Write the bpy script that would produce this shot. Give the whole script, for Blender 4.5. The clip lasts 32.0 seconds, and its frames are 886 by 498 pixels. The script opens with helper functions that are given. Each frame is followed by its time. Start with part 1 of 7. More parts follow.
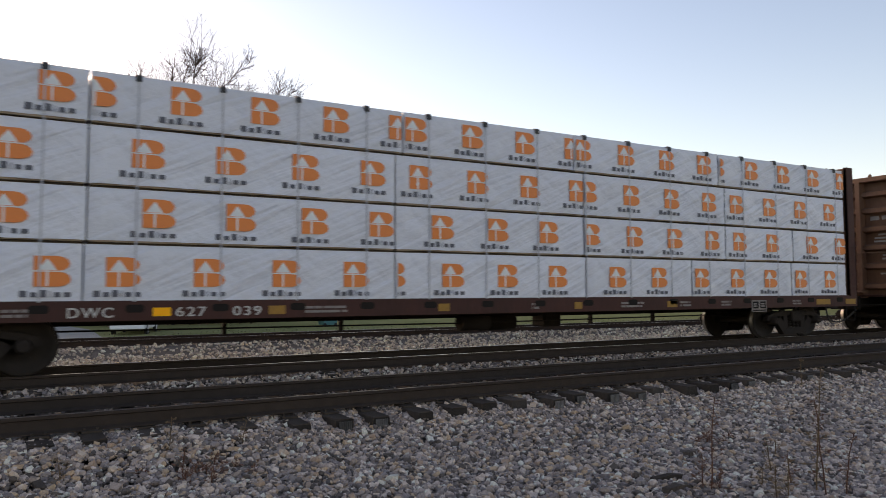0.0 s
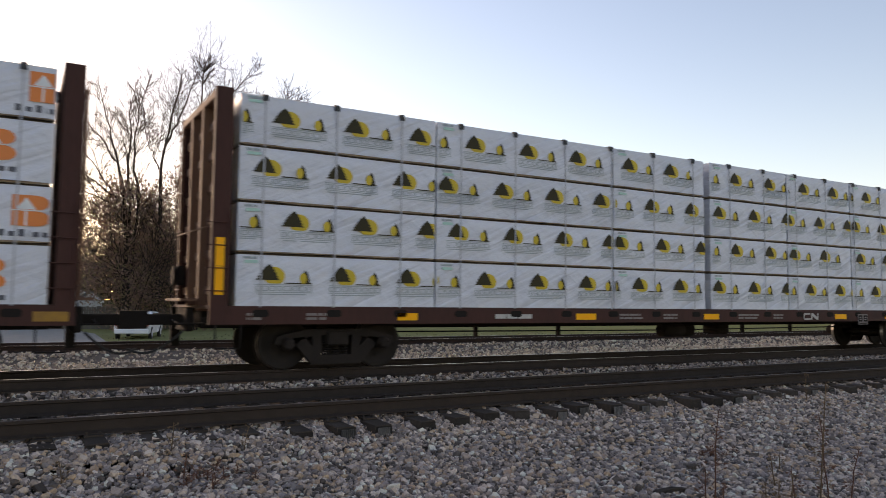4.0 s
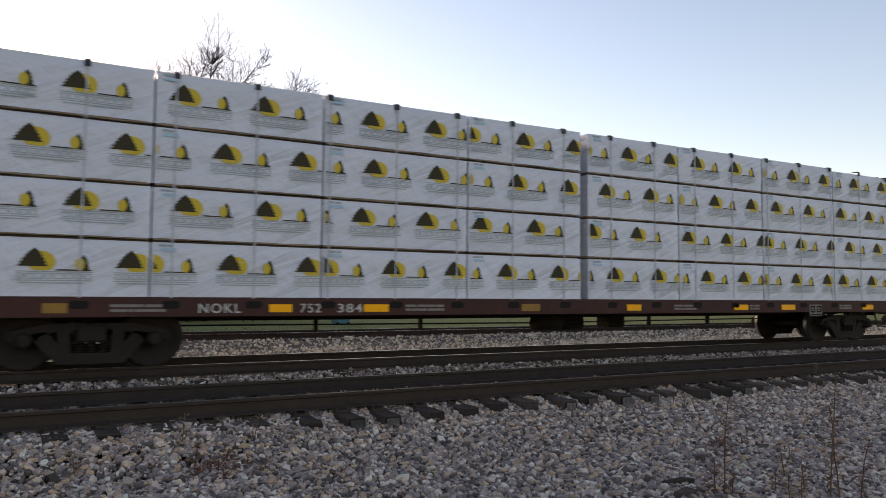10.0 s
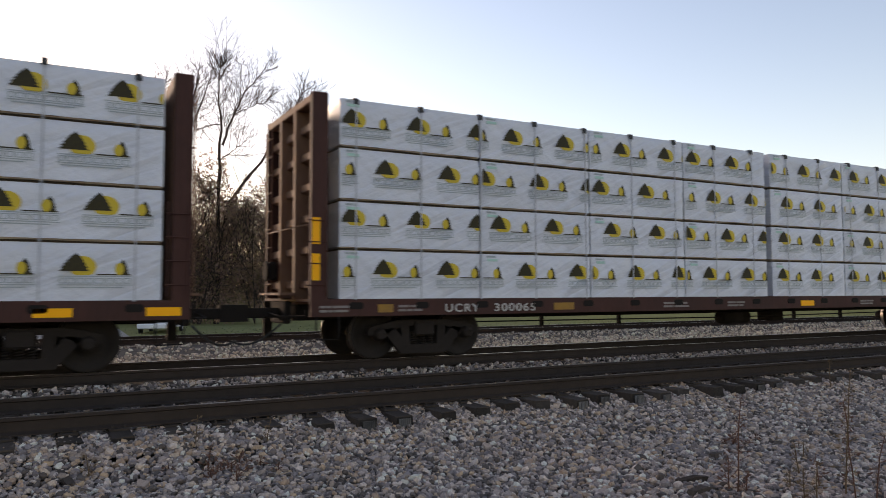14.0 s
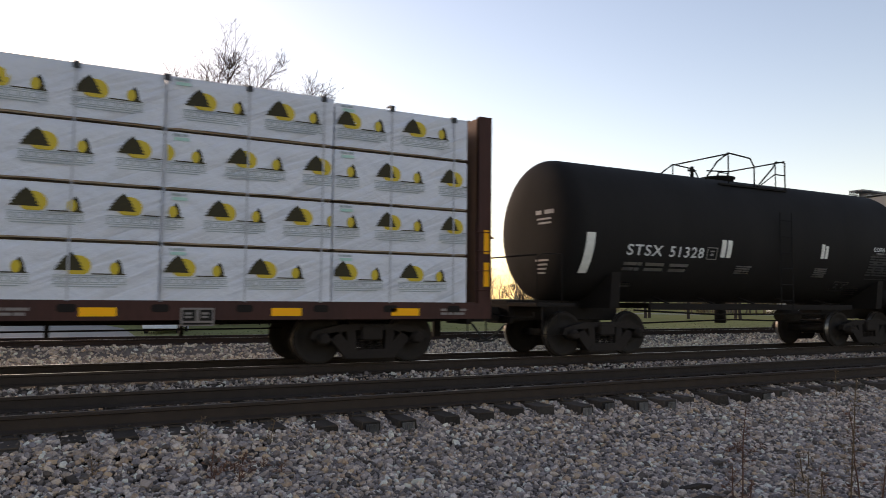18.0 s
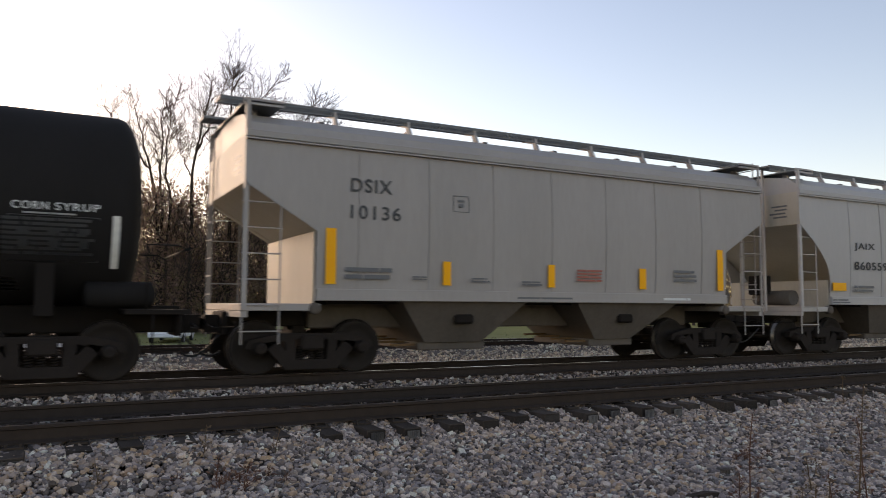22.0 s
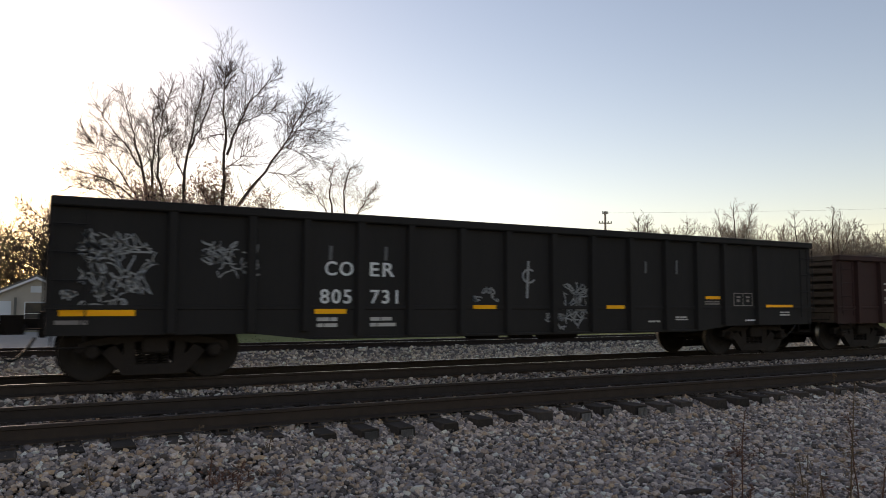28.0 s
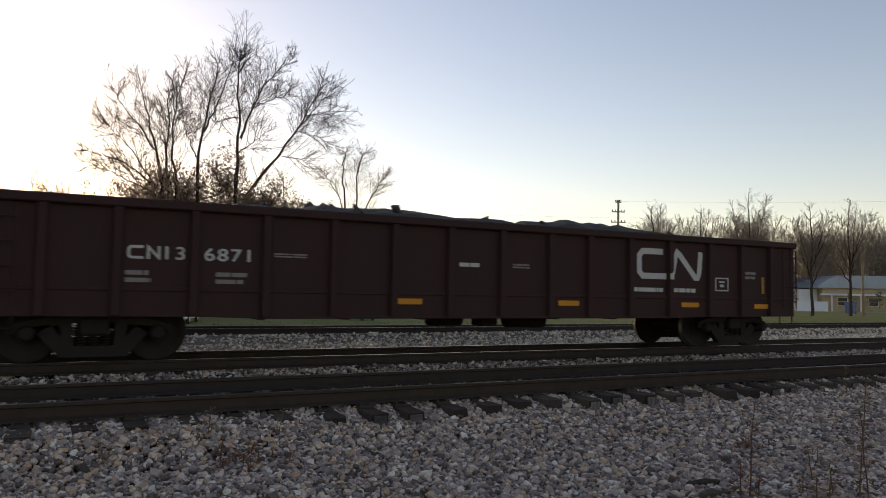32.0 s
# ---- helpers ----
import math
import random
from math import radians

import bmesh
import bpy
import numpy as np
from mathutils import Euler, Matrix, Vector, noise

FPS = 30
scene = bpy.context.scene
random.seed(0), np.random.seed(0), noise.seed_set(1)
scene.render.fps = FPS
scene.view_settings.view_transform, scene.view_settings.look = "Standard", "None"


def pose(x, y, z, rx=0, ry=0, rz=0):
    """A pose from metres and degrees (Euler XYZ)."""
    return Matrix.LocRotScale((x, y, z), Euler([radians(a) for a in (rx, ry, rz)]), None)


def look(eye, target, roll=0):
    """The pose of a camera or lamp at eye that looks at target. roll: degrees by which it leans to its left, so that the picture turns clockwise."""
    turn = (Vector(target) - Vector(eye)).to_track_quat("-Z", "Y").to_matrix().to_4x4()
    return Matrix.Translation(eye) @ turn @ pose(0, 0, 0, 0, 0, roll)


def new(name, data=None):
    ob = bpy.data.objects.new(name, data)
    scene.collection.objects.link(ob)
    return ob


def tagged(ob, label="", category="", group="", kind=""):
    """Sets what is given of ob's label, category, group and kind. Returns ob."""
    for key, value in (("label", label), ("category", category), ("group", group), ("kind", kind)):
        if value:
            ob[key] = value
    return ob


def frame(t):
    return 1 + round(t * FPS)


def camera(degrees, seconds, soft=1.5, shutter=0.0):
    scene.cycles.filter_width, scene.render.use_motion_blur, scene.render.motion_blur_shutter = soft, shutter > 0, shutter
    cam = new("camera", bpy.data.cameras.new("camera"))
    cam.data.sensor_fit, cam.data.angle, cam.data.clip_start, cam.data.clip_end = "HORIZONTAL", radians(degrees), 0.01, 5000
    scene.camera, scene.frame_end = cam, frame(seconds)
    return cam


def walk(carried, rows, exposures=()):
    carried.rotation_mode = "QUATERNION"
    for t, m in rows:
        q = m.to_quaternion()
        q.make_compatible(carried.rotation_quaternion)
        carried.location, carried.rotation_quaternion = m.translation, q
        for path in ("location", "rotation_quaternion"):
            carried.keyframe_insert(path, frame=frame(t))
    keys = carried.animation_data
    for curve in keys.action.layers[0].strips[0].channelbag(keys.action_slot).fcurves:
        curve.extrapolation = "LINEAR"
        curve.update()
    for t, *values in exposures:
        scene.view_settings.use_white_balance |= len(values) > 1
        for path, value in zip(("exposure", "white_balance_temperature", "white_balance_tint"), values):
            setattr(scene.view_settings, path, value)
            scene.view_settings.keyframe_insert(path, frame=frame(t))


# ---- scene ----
EYE = (0.0, 0.0, 1.18)        # the rail tops are z = 0, x runs along the tracks, y away from the camera
TRAIN_Y = 13.33               # middle of the train's track
NEAR_Y = 9.13                 # middle of the empty track in front
FAR_Y = 23.1                  # middle of the siding behind

# seconds, heading, tilt, lean in degrees
HELD = [
    (0, -30.29, 3.46, -0.24), (0.5, -30.20, 3.48, -0.26), (1, -30.15, 3.58, -0.18), (1.5, -30.16, 3.75, 0.00), (2, -29.95, 3.88, -0.14), (2.5, -29.94,
    3.99, -0.13), (3, -29.88, 4.08, 0.29), (3.5, -29.93, 4.14, 0.67), (5.5, -29.78, 4.18, -0.02), (6, -29.76, 4.11, -0.11), (6.5, -29.64, 4.01, 0.28),
    (7, -29.62, 3.93, 0.46), (7.5, -29.56, 3.84, 0.26), (8, -29.51, 3.73, 0.08), (8.5, -29.50, 3.64, 0.06), (9, -29.38, 3.53, 0.34), (9.5, -29.25,
    3.53, 0.60), (10, -29.26, 3.47, 0.49), (10.5, -29.25, 3.56, 0.22), (11, -29.26, 3.69, -0.10), (11.5, -29.13, 3.80, 0.14), (12, -29.04, 3.80,
    0.39), (12.5, -28.88, 3.68, 0.12), (13, -28.71, 3.55, -0.13), (13.5, -28.58, 3.51, -0.14), (14, -28.52, 3.46, -0.18), (14.5, -28.42, 3.36, 0.12),
    (16.5, -28.03, 3.41, 0.32), (17, -28.00, 3.54, 0.24), (17.5, -27.98, 3.66, 0.45), (18, -28.07, 3.77, 0.58), (18.5, -27.99, 3.93, 0.50), (19,
    -27.98, 3.97, 0.38), (19.5, -27.86, 3.96, 0.41), (20, -27.79, 3.94, 0.51), (20.5, -27.85, 3.96, 0.47), (21, -27.82, 4.04, 0.48), (21.5, -27.76,
    4.16, 0.30), (22, -27.74, 4.36, 0.30), (22.5, -27.80, 4.45, 0.47), (23, -27.82, 4.44, 0.51), (23.5, -27.74, 4.43, 0.77), (24, -27.77, 4.43, 0.78),
    (24.5, -27.73, 4.37, 0.47), (25, -27.84, 4.40, 0.46), (25.5, -27.76, 4.52, 0.71), (26, -27.98, 4.65, 0.59), (26.5, -28.17, 4.79, 0.29), (28.5,
    -28.25, 4.05, 0.17), (29, -28.15, 3.90, 0.27), (29.5, -28.04, 3.85, 0.38), (30, -28.03, 3.83, 0.57), (30.5, -27.96, 3.77, 0.38), (31, -27.88,
    3.72, 0.45), (31.5, -27.75, 3.51, 0.71), (32, -27.37, 3.21, 1.06)]

cam = camera(61.7, 32.0, soft=0.9, shutter=0.35)
walk(cam, [(t, pose(*EYE, 90 + tilt, 0, heading) @ pose(0, 0, 0, 0, 0, lean)) for t, heading, tilt, lean in HELD],
     exposures=[(0, 0.95, 7300, 27), (14, 0.95, 7300, 27), (17, 0.95, 7300, 27), (19, 0.83, 7350, 27), (20, 0.89, 7350, 27), (23, 0.92, 7400, 27), (26, 0.75, 7400, 27), (29, 0.49, 7400, 26), (32, 0.45, 7350, 26)])

# how far the train has gone along the track, second by second
GONE = [-0.00, -4.83, -9.68, -14.53, -19.37, -24.20, -29.02, -33.84, -38.68, -43.54, -48.42, -53.31, -58.23, -63.15, -68.08, -73.01, -77.93, -82.86, -87.78, -92.70, -97.62, -102.52, -107.41, -112.28, -117.11, -121.95, -126.78, -131.55, -136.30, -141.02, -145.72, -150.40, -155.03]


def gone(t):
    k = min(int(t), 31)
    a, b, u = GONE[k], GONE[k + 1], t - k
    return a + (b - a) * u

# ---- sky and sun: a clear evening, the sun low behind the train ----
SUN_AZIMUTH, SUN_HEIGHT = radians(-14), radians(10.5)     # azimuth from +y towards +x
world = bpy.data.worlds.new("evening_sky")
scene.world = world
world.use_nodes = True
wn = world.node_tree.nodes
sky = wn.new("ShaderNodeTexSky")
sky.sky_type, sky.sun_disc = "NISHITA", False
sky.sun_elevation, sky.sun_rotation = SUN_HEIGHT, SUN_AZIMUTH
sky.air_density, sky.dust_density, sky.ozone_density, sky.altitude = 1.0, 0.6, 0.8, 200
wn["Background"].inputs["Strength"].default_value = 0.15
world.node_tree.links.new(sky.outputs["Color"], wn["Background"].inputs["Color"])
sun = new("sun", bpy.data.lights.new("sun", "SUN"))
sun.data.energy, sun.data.angle, sun.data.color = 1.05, radians(11), (1.0, 0.84, 0.64)
toward = Vector((math.sin(SUN_AZIMUTH) * math.cos(SUN_HEIGHT), math.cos(SUN_AZIMUTH) * math.cos(SUN_HEIGHT), math.sin(SUN_HEIGHT)))
sun.matrix_world = look(toward * 100, (0, 0, 0))

# ---- materials ----
def material(name, colour, rough=0.6, metal=0.0, other=None, scale=3.0, spread=0.5, fine=40.0, bump=0.15, gloss=0.5,
             streak=1.0, each=0.0, see=0.0):
    """A worn surface: two base colours mixed by broad stains and fine grain, with fine relief. streak stretches the stains upright."""
    m = bpy.data.materials.new(name)
    m.use_nodes = True
    n, link = m.node_tree.nodes, m.node_tree.links.new
    bsdf = n["Principled BSDF"]
    at = n.new("ShaderNodeTexCoord")
    stretch = n.new("ShaderNodeMapping")
    stretch.inputs["Scale"].default_value = (1, 1, 1 / streak)
    link(at.outputs["Object"], stretch.inputs["Vector"])
    broad, grain = n.new("ShaderNodeTexNoise"), n.new("ShaderNodeTexNoise")
    for tex, s, d in ((broad, scale, 6), (grain, fine, 4)):
        tex.inputs["Scale"].default_value, tex.inputs["Detail"].default_value = s, d
        tex.inputs["Roughness"].default_value = 0.62
        link(stretch.outputs["Vector"], tex.inputs["Vector"])
    ramp = n.new("ShaderNodeValToRGB")
    ramp.color_ramp.elements[0].position, ramp.color_ramp.elements[1].position = 0.5 - spread / 2, 0.5 + spread / 2
    mean = n.new("ShaderNodeMath")
    mean.operation = "MULTIPLY_ADD"
    mean.inputs[1].default_value = 0.35
    part_b = n.new("ShaderNodeMath")
    part_b.operation = "MULTIPLY"
    part_b.inputs[1].default_value = 0.65
    link(broad.outputs["Fac"], part_b.inputs[0])
    link(grain.outputs["Fac"], mean.inputs[0])
    link(part_b.outputs[0], mean.inputs[2])
    link(mean.outputs[0], ramp.inputs["Fac"])
    other = other or tuple(c * 0.72 for c in colour)
    ramp.color_ramp.elements[0].color, ramp.color_ramp.elements[1].color = (*other, 1), (*colour, 1)
    out = ramp.outputs["Color"]
    if each:
        info, hue = n.new("ShaderNodeObjectInfo"), n.new("ShaderNodeHueSaturation")
        span = n.new("ShaderNodeMapRange")
        span.inputs["To Min"].default_value, span.inputs["To Max"].default_value = 1 - each, 1 + each
        link(info.outputs["Random"], span.inputs["Value"])
        link(span.outputs["Result"], hue.inputs["Value"])
        link(out, hue.inputs["Color"])
        out = hue.outputs["Color"]
    link(out, bsdf.inputs["Base Color"])
    rough_span = n.new("ShaderNodeMapRange")
    rough_span.inputs["To Min"].default_value, rough_span.inputs["To Max"].default_value = max(rough - 0.12, 0.02), min(rough + 0.12, 1)
    link(broad.outputs["Fac"], rough_span.inputs["Value"])
    link(rough_span.outputs["Result"], bsdf.inputs["Roughness"])
    bsdf.inputs["Metallic"].default_value = metal
    bsdf.inputs["Specular IOR Level"].default_value = gloss
    if see:
        bsdf.inputs["Transmission Weight"].default_value = see
    if bump:
        relief = n.new("ShaderNodeBump")
        relief.inputs["Strength"].default_value, relief.inputs["Distance"].default_value = bump, 0.01
        link(grain.outputs["Fac"], relief.inputs["Height"])
        link(relief.outputs["Normal"], bsdf.inputs["Normal"])
    return m


def islands(name, colours, rough=0.9, fine=60.0, bump=0.3, thin=0.0):
    """Loose pieces joined in one mesh: every piece takes its own colour from the list."""
    m = bpy.data.materials.new(name)
    m.use_nodes = True
    n, link = m.node_tree.nodes, m.node_tree.links.new
    bsdf = n["Principled BSDF"]
    geo, ramp = n.new("ShaderNodeNewGeometry"), n.new("ShaderNodeValToRGB")
    ramp.color_ramp.interpolation = "CONSTANT"
    while len(ramp.color_ramp.elements) < len(colours):
        ramp.color_ramp.elements.new(0.5)
    for k, c in enumerate(colours):
        ramp.color_ramp.elements[k].position = k / len(colours)
        ramp.color_ramp.elements[k].color = (*c, 1)
    grain, at, mix = n.new("ShaderNodeTexNoise"), n.new("ShaderNodeTexCoord"), n.new("ShaderNodeMixRGB")
    grain.inputs["Scale"].default_value = fine
    link(at.outputs["Object"], grain.inputs["Vector"])
    mix.blend_type = "MULTIPLY"
    mix.inputs[0].default_value = 0.55
    link(geo.outputs["Random Per Island"], ramp.inputs["Fac"])
    link(ramp.outputs["Color"], mix.inputs[1])
    link(grain.outputs["Fac"], mix.inputs[2])
    link(mix.outputs["Color"], bsdf.inputs["Base Color"])
    bsdf.inputs["Roughness"].default_value = rough
    relief = n.new("ShaderNodeBump")
    relief.inputs["Strength"].default_value, relief.inputs["Distance"].default_value = bump, 0.01
    link(grain.outputs["Fac"], relief.inputs["Height"])
    link(relief.outputs["Normal"], bsdf.inputs["Normal"])
    if thin:
        lit, both = n.new("ShaderNodeBsdfTranslucent"), n.new("ShaderNodeMixShader")
        link(mix.outputs["Color"], lit.inputs["Color"])
        both.inputs["Fac"].default_value = thin
        link(bsdf.outputs["BSDF"], both.inputs[1])
        link(lit.outputs["BSDF"], both.inputs[2])
        link(both.outputs["Shader"], n["Material Output"].inputs["Surface"])
    return m


def creased(m):
    """Slack plastic sheet: slanting creases in a few directions."""
    n, link = m.node_tree.nodes, m.node_tree.links.new
    bsdf, at = n["Principled BSDF"], n["Texture Coordinate"]
    old = bsdf.inputs["Normal"].links[0].from_socket
    for turn, wide, size, depth in ((24, 0.35, 4.2, 0.040), (-40, 0.5, 2.2, 0.016)):
        spin, tex, relief = n.new("ShaderNodeMapping"), n.new("ShaderNodeTexNoise"), n.new("ShaderNodeBump")
        lean = n.new("ShaderNodeMapping")
        spin.inputs["Rotation"].default_value = (0, radians(turn), 0)
        lean.inputs["Scale"].default_value = (wide, 1, size)
        tex.inputs["Scale"].default_value, tex.inputs["Detail"].default_value, tex.inputs["Distortion"].default_value = 1.0, 3, 0.4
        relief.inputs["Strength"].default_value, relief.inputs["Distance"].default_value = 1.0, depth * 1.8
        link(at.outputs["Object"], spin.inputs["Vector"])
        link(spin.outputs["Vector"], lean.inputs["Vector"])
        link(lean.outputs["Vector"], tex.inputs["Vector"])
        link(tex.outputs["Fac"], relief.inputs["Height"])
        link(old, relief.inputs["Normal"])
        old = relief.outputs["Normal"]
    link(old, bsdf.inputs["Normal"])
    return m


M = {
    "rail_side": material("rail_side", (0.058, 0.042, 0.034), 0.85, 0.0, (0.028, 0.021, 0.0175), 6, 0.5, 90, 0.4, 0.12),
    "rail_top": material("rail_top", (0.40, 0.37, 0.34), 0.34, 1.0, (0.22, 0.19, 0.17), 4, 0.6, 80, 0.1),
    "rail_top_dull": material("rail_top_dull", (0.22, 0.18, 0.155), 0.42, 0.8, (0.07, 0.052, 0.042), 1.2, 0.5, 80, 0.15, 0.3),
    "tie": material("tie", (0.105, 0.080, 0.064), 0.9, 0.0, (0.035, 0.027, 0.022), 5, 0.5, 50, 0.6, 0.1, 1, 0.3),
    "tie_end": material("tie_end", (0.060, 0.050, 0.044), 0.9, 0.0, (0.022, 0.018, 0.016), 9, 0.5, 70, 0.6, 0.1, 1, 0.4),
    "plate_grey": material("plate_grey", (0.17, 0.165, 0.165), 0.6, 0.4, (0.07, 0.062, 0.058), 12, 0.5, 90, 0.3, 0.3, 1, 0.5),
    "plate_steel": material("plate_steel", (0.06, 0.045, 0.036), 0.75, 0.2, None, 8, 0.5, 90, 0.3, 0.2),
    "ballast": islands("ballast", [(0.469, 0.362, 0.306), (0.703, 0.545, 0.455), (0.281, 0.219, 0.198), (0.726, 0.545, 0.415), (0.398, 0.303, 0.248), (0.837, 0.764, 0.643), (0.140, 0.111, 0.096),
                                   (0.328, 0.272, 0.252), (0.632, 0.430, 0.277), (0.539, 0.419, 0.361), (0.129, 0.097, 0.080), (0.375, 0.299, 0.272), (0.515, 0.346, 0.237), (0.234, 0.183, 0.163), (0.820, 0.650, 0.544)]),
    "ballast_tan": islands("ballast_tan", [(0.645, 0.533, 0.381), (0.768, 0.645, 0.475), (0.522, 0.434, 0.332), (0.707, 0.575, 0.404), (0.584, 0.505, 0.392),
                                           (0.780, 0.700, 0.547), (0.461, 0.393, 0.309)]),
    "ballast_pale": islands("ballast_pale", [(0.72, 0.59, 0.45), (0.86, 0.73, 0.56), (0.54, 0.45, 0.36), (0.79, 0.65, 0.47), (0.62, 0.53, 0.43), (0.90, 0.85, 0.67), (0.43, 0.35, 0.29)]),
    "bed": material("bed", (0.17, 0.142, 0.118), 0.95, 0, (0.06, 0.05, 0.042), 9, 0.5, 70, 0.8, 0.05),
    "bed_tan": material("bed_tan", (0.62, 0.53, 0.40), 0.95, 0, (0.42, 0.36, 0.28), 7, 0.6, 45, 0.9, 0.05),
    "soil": material("soil", (0.27, 0.25, 0.13), 0.95, 0, (0.16, 0.175, 0.06), 0.5, 0.5, 14, 0.6, 0.0),
    "grass": islands("grass", [(0.15, 0.18, 0.055), (0.19, 0.20, 0.07), (0.26, 0.23, 0.10), (0.12, 0.15, 0.045), (0.32, 0.27, 0.14)], 0.8),
    "asphalt": material("asphalt", (0.36, 0.34, 0.31), 0.9, 0, (0.26, 0.245, 0.22), 1.5, 0.5, 60, 0.4, 0.05),
    "bark": material("bark", (0.065, 0.047, 0.038), 0.9, 0, (0.04, 0.03, 0.025), 2, 0.5, 30, 0.6, 0.2, 4),
    "twig": material("twig", (0.06, 0.044, 0.036), 0.9, 0, (0.04, 0.03, 0.025), 2, 0.5, 20, 0.2, 0.2),
    # lighter than twig: glare and haze over distant twigs are put into the colour
    "twig_hazy": material("twig_hazy", (0.25, 0.195, 0.16), 0.9, 0, (0.17, 0.135, 0.11), 2, 0.5, 20, 0.2, 0.2),
    "dry_leaf": islands("dry_leaf", [(0.44, 0.28, 0.22), (0.34, 0.22, 0.17), (0.51, 0.33, 0.24), (0.27, 0.18, 0.15), (0.41, 0.32, 0.17)], 0.8, thin=0.5),
    "brush_leaf": islands("brush_leaf", [(0.24, 0.19, 0.10), (0.17, 0.13, 0.08), (0.28, 0.21, 0.12), (0.15, 0.14, 0.07)], 0.8, thin=0.45),
    "evergreen": islands("evergreen", [(0.10, 0.11, 0.055), (0.14, 0.14, 0.07), (0.08, 0.09, 0.05), (0.17, 0.15, 0.08)], 0.7, thin=0.4),
    "weed": material("weed", (0.20, 0.13, 0.075), 0.9, 0, (0.12, 0.078, 0.045), 8, 0.5, 60, 0.2, 0.2),
    "weed_red": material("weed_red", (0.18, 0.085, 0.055), 0.9, 0, (0.11, 0.055, 0.038), 8, 0.5, 60, 0.2, 0.2),
    "car_brown": material("car_brown", (0.082, 0.032, 0.025), 0.7, 0, (0.034, 0.016, 0.013), 0.9, 0.45, 22, 0.2, 0.2, 5),
    # paler copy of car_brown: sky glow on the bulkhead ends is in the colour
    "brown_lit": material("brown_lit", (0.24, 0.13, 0.08), 0.75, 0, (0.12, 0.06, 0.04), 1.4, 0.5, 18, 0.2, 0.3, 4),
    "truck_steel": material("truck_steel", (0.036, 0.028, 0.024), 0.9, 0.0, (0.017, 0.0135, 0.012), 3, 0.5, 40, 0.4, 0.15),
    "wheel_steel": material("wheel_steel", (0.032, 0.025, 0.021), 0.8, 0.0, (0.015, 0.012, 0.011), 5, 0.5, 50, 0.2, 0.2),
    "tread": material("tread", (0.35, 0.33, 0.31), 0.35, 1.0, (0.2, 0.18, 0.16), 6, 0.5, 60, 0.05),
    "under": material("under", (0.022, 0.018, 0.016), 0.9, 0, None, 3, 0.5, 40, 0.3, 0.12),
    "wrap": creased(material("wrap", (0.64, 0.645, 0.695), 0.42, 0, (0.56, 0.565, 0.615), 1.1, 0.5, 7, 0.9, 0.4, 0.6, 0.035)),
    "lumber": material("lumber", (0.42, 0.32, 0.22), 0.8, 0, (0.24, 0.175, 0.11), 3, 0.5, 40, 0.3, 0.3),
    # dark colour of the added filler that keeps tier slits shaded
    "dunnage": material("dunnage", (0.09, 0.065, 0.045), 0.9, 0, (0.05, 0.035, 0.025), 2, 0.5, 40, 0.3, 0.2),
    "strap": material("strap", (0.50, 0.50, 0.54), 0.5, 0.0, None, 5, 0.5, 60, 0.1),
    "protector": material("protector", (0.025, 0.025, 0.028), 0.6, 0, None, 9, 0.5, 60, 0.1),
    "orange_print": material("orange_print", (0.80, 0.22, 0.035), 0.5, 0, (0.66, 0.17, 0.03), 3, 0.5, 30, 0.1),
    "white_print": material("white_print", (0.78, 0.78, 0.78), 0.5, 0, None, 3, 0.3, 30, 0.05),
    "grey_print": material("grey_print", (0.13, 0.13, 0.15), 0.5, 0, None, 5, 0.5, 40, 0.05, 0.15),
    "pale_print": material("pale_print", (0.37, 0.42, 0.43), 0.5, 0, None, 5, 0.4, 40, 0.05),
    "yellow_print": material("yellow_print", (0.60, 0.42, 0.006), 0.5, 0, (0.50, 0.34, 0.005), 5, 0.5, 30, 0.05),
    "tree_print": material("tree_print", (0.030, 0.026, 0.020), 0.5, 0, (0.060, 0.048, 0.018), 16, 0.4, 60, 0.05, 0.1),
    "green_tag": material("green_tag", (0.42, 0.66, 0.58), 0.5, 0, None, 5, 0.4, 40, 0.05),
    "blue_tag": material("blue_tag", (0.38, 0.56, 0.70), 0.5, 0, None, 5, 0.4, 40, 0.05),
    "reflector": material("reflector", (1.0, 0.46, 0.001), 0.45, 0, (1.0, 0.39, 0.001), 8, 0.5, 60, 0.05, 0.2),
    "reflector_dull": material("reflector_dull", (0.38, 0.19, 0.015), 0.7, 0, (0.20, 0.10, 0.02), 8, 0.5, 60, 0.1),
    "reflector_faded": material("reflector_faded", (0.62, 0.24, 0.01), 0.6, 0, (0.48, 0.19, 0.02), 8, 0.5, 60, 0.1, 0.2),
    "reflector_white": material("reflector_white", (0.86, 0.84, 0.78), 0.35, 0, None, 8, 0.4, 60, 0.05),
    "stencil": material("stencil", (0.55, 0.53, 0.50), 0.7, 0, (0.34, 0.31, 0.29), 6, 0.5, 40, 0.05),
    "stencil_dim": material("stencil_dim", (0.25, 0.22, 0.205), 0.7, 0, (0.15, 0.12, 0.11), 8, 0.5, 40, 0.05),
    "stencil_white": material("stencil_white", (0.74, 0.74, 0.73), 0.6, 0, (0.55, 0.55, 0.54), 6, 0.5, 40, 0.05),
    "stencil_dark": material("stencil_dark", (0.05, 0.05, 0.052), 0.6, 0, None, 6, 0.5, 40, 0.05),
    "stencil_grey": material("stencil_grey", (0.15, 0.15, 0.155), 0.6, 0, None, 6, 0.5, 40, 0.05),
    "red_print": material("red_print", (0.42, 0.12, 0.08), 0.6, 0, None, 6, 0.5, 40, 0.05),
